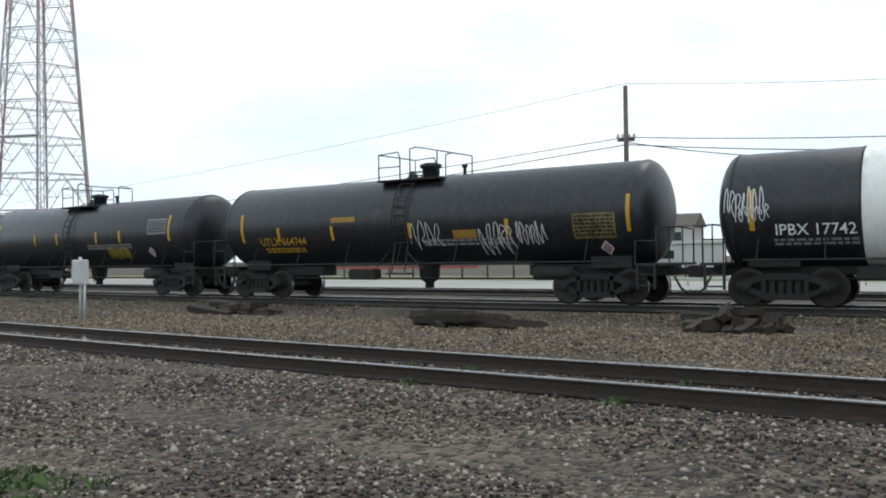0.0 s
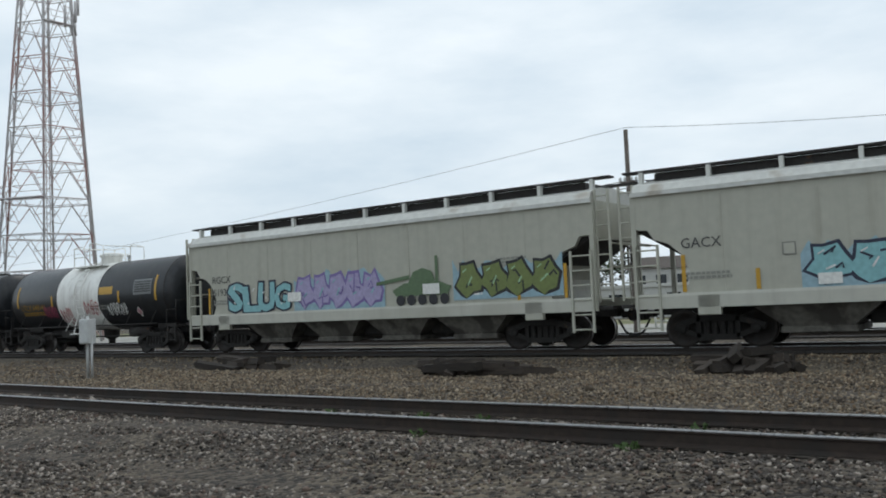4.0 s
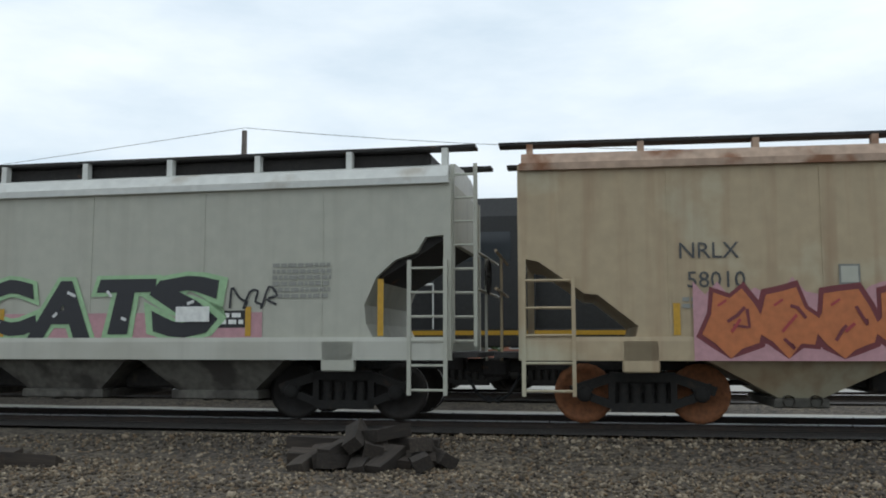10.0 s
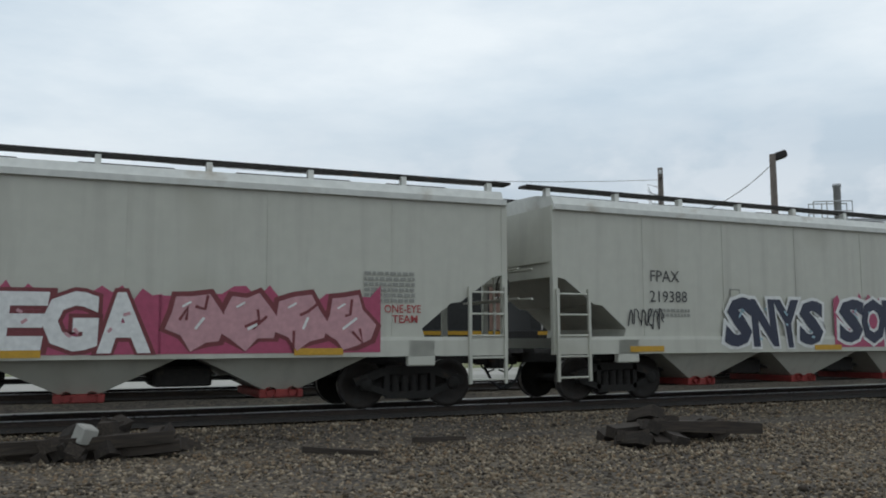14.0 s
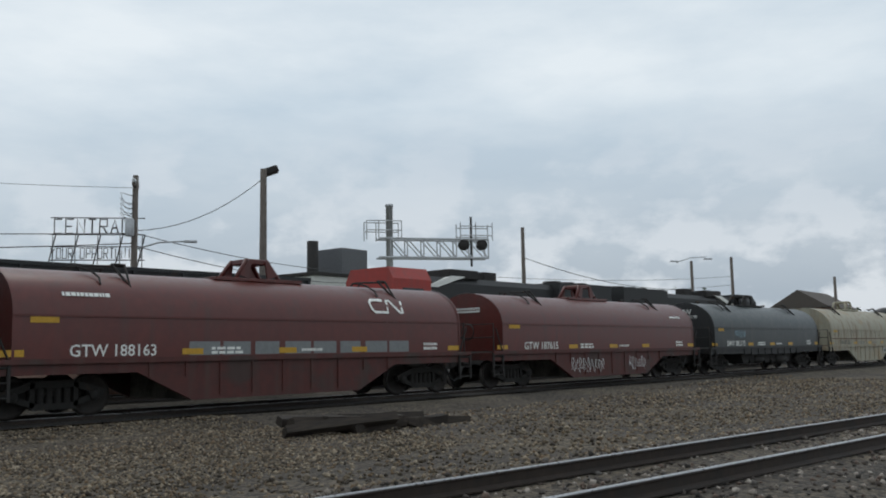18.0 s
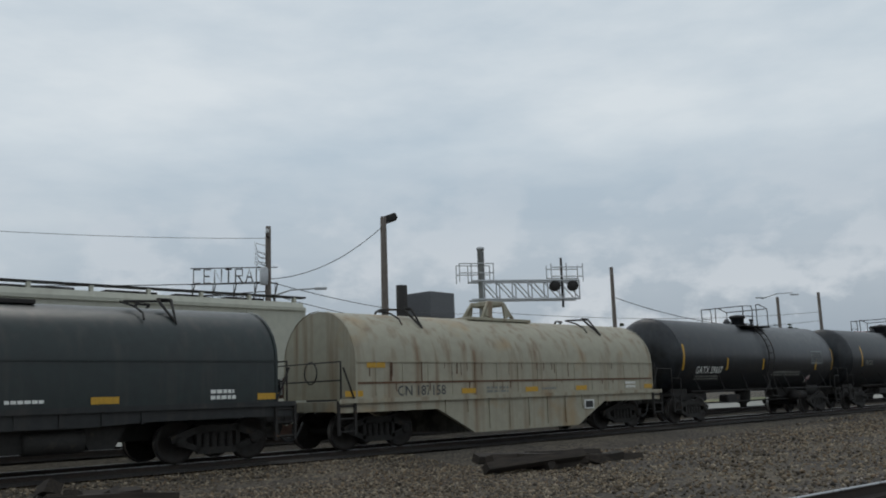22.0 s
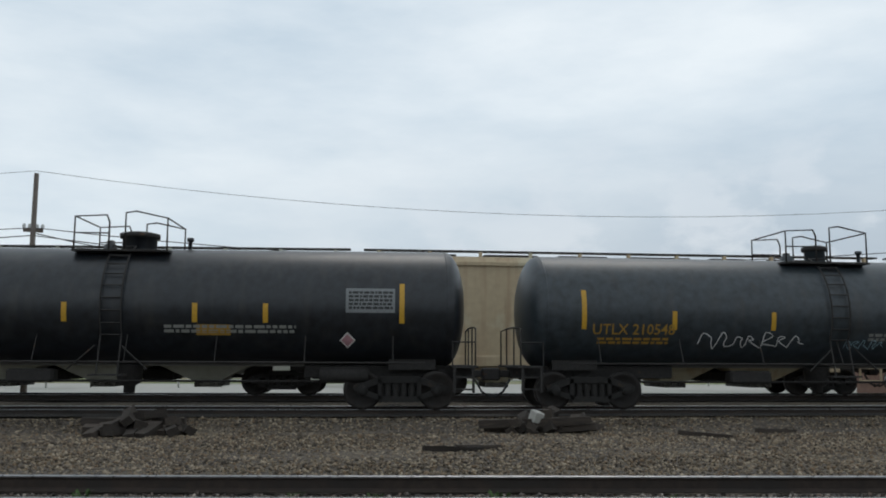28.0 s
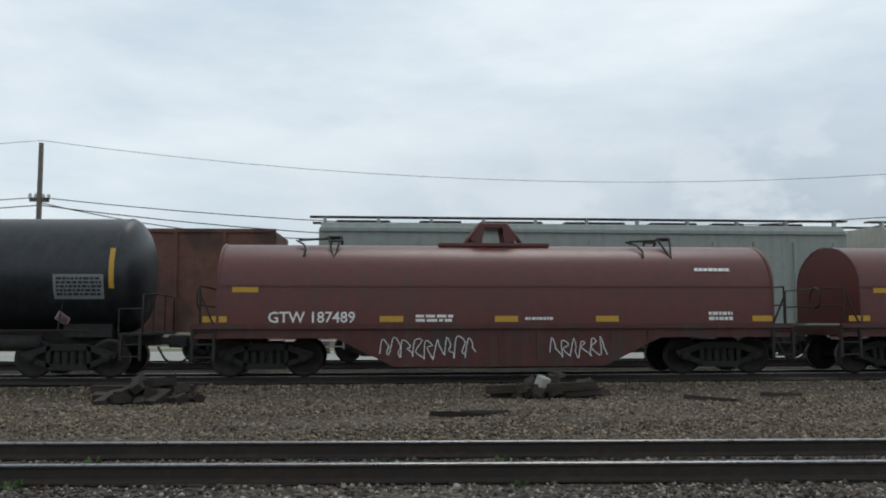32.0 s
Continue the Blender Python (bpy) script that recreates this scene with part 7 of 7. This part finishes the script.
    part("rooftop_unit", Geo().box(64.6, 67.8, 54.4, 57.4, 8.0, 10.3, .05), mat("rooftop unit grey", (0.11, 0.112, 0.118), .7, grain=5, vary=.12, bump=.03), t, "grey square rooftop unit")
    part("flue", Geo().lathe([(.5, 8.0), (.5, 10.8), (.3, 10.8)], (62.7, 56.0, 0), "z", 12), M_STEEL, t)
    building("depot_roof", "far low house with a hipped dark roof", 168, 186, 42, 52, 7.6, M_BRICK2, M_SHINGLE, (), 3.2)
    building("flat_building", "low dark building that carries the roof sign", 27.9, 35.0, 31.8, 37.5, 4.0, M_BRICK2, M_STEEL, [(28.5 + 1.3 * k, 29.3 + 1.3 * k, 1.6, 2.8) for k in range(5)])
    for k, (x, y) in enumerate(((91.6, 44.5), (96.7, 46.3), (109.9, 42.1), (116.5, 43.1), (87.5, 47.9), (124.2, 45.5), (147.3, 41.8), (158.5, 37.3))):
        tree(x, y, 6.2 + .7 * (k % 3), 2.6, 20 + k, "dark green tree beyond the yard", M_LEAF_DARK, 500, .5)
    # weeds between the rails
    rnd = random.Random(60)
    g = Geo()
    spots = [(-.9, None), (-.3, None), (-4.6, None), (1.8, None), (-1.6, None), (4.2, None)] + [(rnd.uniform(-7, 9), None) for _ in range(26)] + [(-4.7 + rnd.uniform(-.6, .3), 4.0 + rnd.uniform(-.4, .3)) for _ in range(26)]
    for x0, y0 in spots:
        y0 = far_rail_of_siding(x0) - rnd.choice((.12, -.15, .5, 1.25, 1.7)) if y0 is None else y0
        k = rnd.uniform(.25, .65)
        for _ in range(22):
            a, r, z, q = rnd.uniform(0, 6.28), rnd.uniform(.03, .16) * k, rnd.uniform(.05, .2) * k, rnd.uniform(0, 6.28)
            x, y, z0 = x0 + .05 * math.cos(q), y0 + .05 * math.sin(q), GROUND + .16
            g.add([(x, y, z0), (x + r * math.cos(a), y + r * math.sin(a), z0 + z), (x + r * 1.2 * math.cos(a + .25), y + r * 1.2 * math.sin(a + .25), z0 + z * .8)], [(0, 1, 2)])
    solo("weeds", g, M_LEAF, "small green weeds in the ballast by the rails", "weeds", "stuff")


def roof_sign():
    """Open-frame lettering on a roof, seen from the track: two rows of letters."""
    t = thing("roof_sign", "open steel roof sign with two rows of weathered letters", "sign", "")
    ax, ay, bx, by = 28.0, 34.3, 30.6, 31.9
    t.location = (ax, ay, 0)
    t.rotation_euler = (0, 0, math.atan2(by - ay, bx - ax))
    W = math.hypot(bx - ax, by - ay)
    g = Geo()
    for z in (6.72, 6.06, 5.58, 5.06):
        g.tube([(0, 0, z), (W, 0, z)], .022, 5)
    for k in range(5):
        x = .1 + (W - .2) * k / 4
        g.tube([(x, 0, 4.28), (x, 0, 6.06)], .018, 5)
        # slanted struts behind the letters
        g.tube([(x - .32, .12, 4.28), (x + .1, .03, 6.06)], .026, 5)
    part("sign_frame", g, M_STEEL, t)
    # each letter is made of thin bent bars, as on an open neon frame
    strokes = {"C": [[(1, 1), (0, 1), (0, 0), (1, 0)]], "E": [[(1, 1), (0, 1), (0, 0), (1, 0)], [(0, .5), (.8, .5)]], "N": [[(0, 0), (0, 1), (1, 0), (1, 1)]],
               "T": [[(0, 1), (1, 1)], [(.5, 1), (.5, 0)]], "R": [[(0, 0), (0, 1), (1, 1), (1, .5), (0, .5)], [(.4, .5), (1, 0)]], "A": [[(0, 0), (.5, 1), (1, 0)], [(.2, .4), (.8, .4)]],
               "L": [[(0, 1), (0, 0), (1, 0)]], "Y": [[(0, 1), (.5, .5), (1, 1)], [(.5, .5), (.5, 0)]], "O": [[(0, 0), (0, 1), (1, 1), (1, 0), (0, 0)]], "U": [[(0, 1), (0, 0), (1, 0), (1, 1)]],
               "P": [[(0, 0), (0, 1), (1, 1), (1, .45), (0, .45)]], "I": [[(.5, 0), (.5, 1)]]}
    for body, u0, u1, v0, v1 in (("CENTRAL", .1, W * .86, 6.1, 6.66), ("YOUR OPPORTUNITY", .02, W - .02, 5.12, 5.52)):
        step = (u1 - u0) / len(body)
        for k, ch in enumerate(body):
            if ch == " ":
                continue
            g = Geo()
            for line in strokes[ch]:
                g.tube([(u0 + step * (k + .14 + .66 * a), -.05, v0 + (v1 - v0) * b) for a, b in line], .03 if v0 > 6 else .02, 4)
            part("sign_letter", g, M_STEEL, t)


def signal_bridge():
    t = thing("signal_bridge", "cantilever railway signal bridge of grey lattice steel", "signal")
    ax, ay, bx, by = 59.5, 44.5, 64.8, 40.4
    t.location = (ax, ay, GROUND)
    t.rotation_euler = (0, 0, math.atan2(by - ay, bx - ax))
    W = math.hypot(bx - ax, by - ay) + .8
    part("mast", Geo().lathe([(.26, 0), (.26, 12.4), (.3, 12.4), (.3, 12.6), (0, 12.6)], (0, 0, 0), "z", 10), M_ALU, t)
    g = Geo()
    for y in (-.5, .5):
        for z in (8.6, 10.0):
            g.tube([(-.9, y, z), (W, y, z)], .08, 5)
        for k in range(7):
            x = W * k / 6
            g.tube([(x, y, 8.6), (x, y, 10.0)], .05, 5)
            if k < 6:
                g.tube([(x, y, 10.0), (x + W / 6, y, 8.6)], .05, 5)
    part("truss", g, M_ALU, t)
    g = Geo()
    for y in (-.6, .6):
        for z in (10.6, 11.3):
            g.tube([(-1.8, y, z), (.8, y, z)], .04, 4)
            g.tube([(W - 2.2, y, z - .3), (W + .3, y, z - .3)], .04, 4)
        for x in (-1.8, -.9, .8, W - 2.2, W - 1, W + .3):
            g.tube([(x, y, 9.9), (x, y, 11.3)], .04, 4)
    part("guard_rail", g, M_ALU, t)
    for x in (W - 1.9, W - .5):
        part("signal_head", Geo().lathe([(.0, -.25), (.42, -.25), (.42, .05), (.3, .3), (0, .3)], (x, -.3, 9.6), "y", 14), M_STEEL, t)
    part("signal_mast", Geo().tube([(W - 1.2, 0, 8.0), (W - 1.2, 0, 11.8)], .09, 6), M_STEEL, t)


piles()
surroundings()

# ---------------------------------------------------------------- what moves
SPEED = [(0.0, 11.27), (6.0, 11.08), (12.0, 10.91), (18.0, 10.79), (24.0, 10.73), (32.0, 10.52)]
BACK_SPEED = 9.4


def travelled(t):
    n = max(1, int(t / .25))
    return sum((np.interp((k + .5) * t / n, [a for a, _ in SPEED], [b for _, b in SPEED])) for k in range(n)) * t / n if t else 0.0


def on_track(line, a, b):
    """The pose of a car whose ends are at a and b along a track, standing on its two trucks."""
    m, q = (a + b) / 2, (b - a) / 2 - math.copysign(2.3, b - a)
    x0, y0 = line.at(m - q)
    x1, y1 = line.at(m + q)
    return pose((x0 + x1) / 2, (y0 + y1) / 2, 0, 0, 0, math.degrees(math.atan2(y1 - y0, x1 - x0)))


def motions():
    times = [k * .5 for k in range(65)]
    gone = [travelled(t) for t in times]
    for car, a, b in TRAIN:
        walk(car, [(t, on_track(MAIN, a - d, b - d)) for t, d in zip(times, gone)])
    for car, a, b in SECOND:
        walk(car, [(t, on_track(BACK, a + BACK_SPEED * (t - 30), b + BACK_SPEED * (t - 30))) for t in times])


motions()
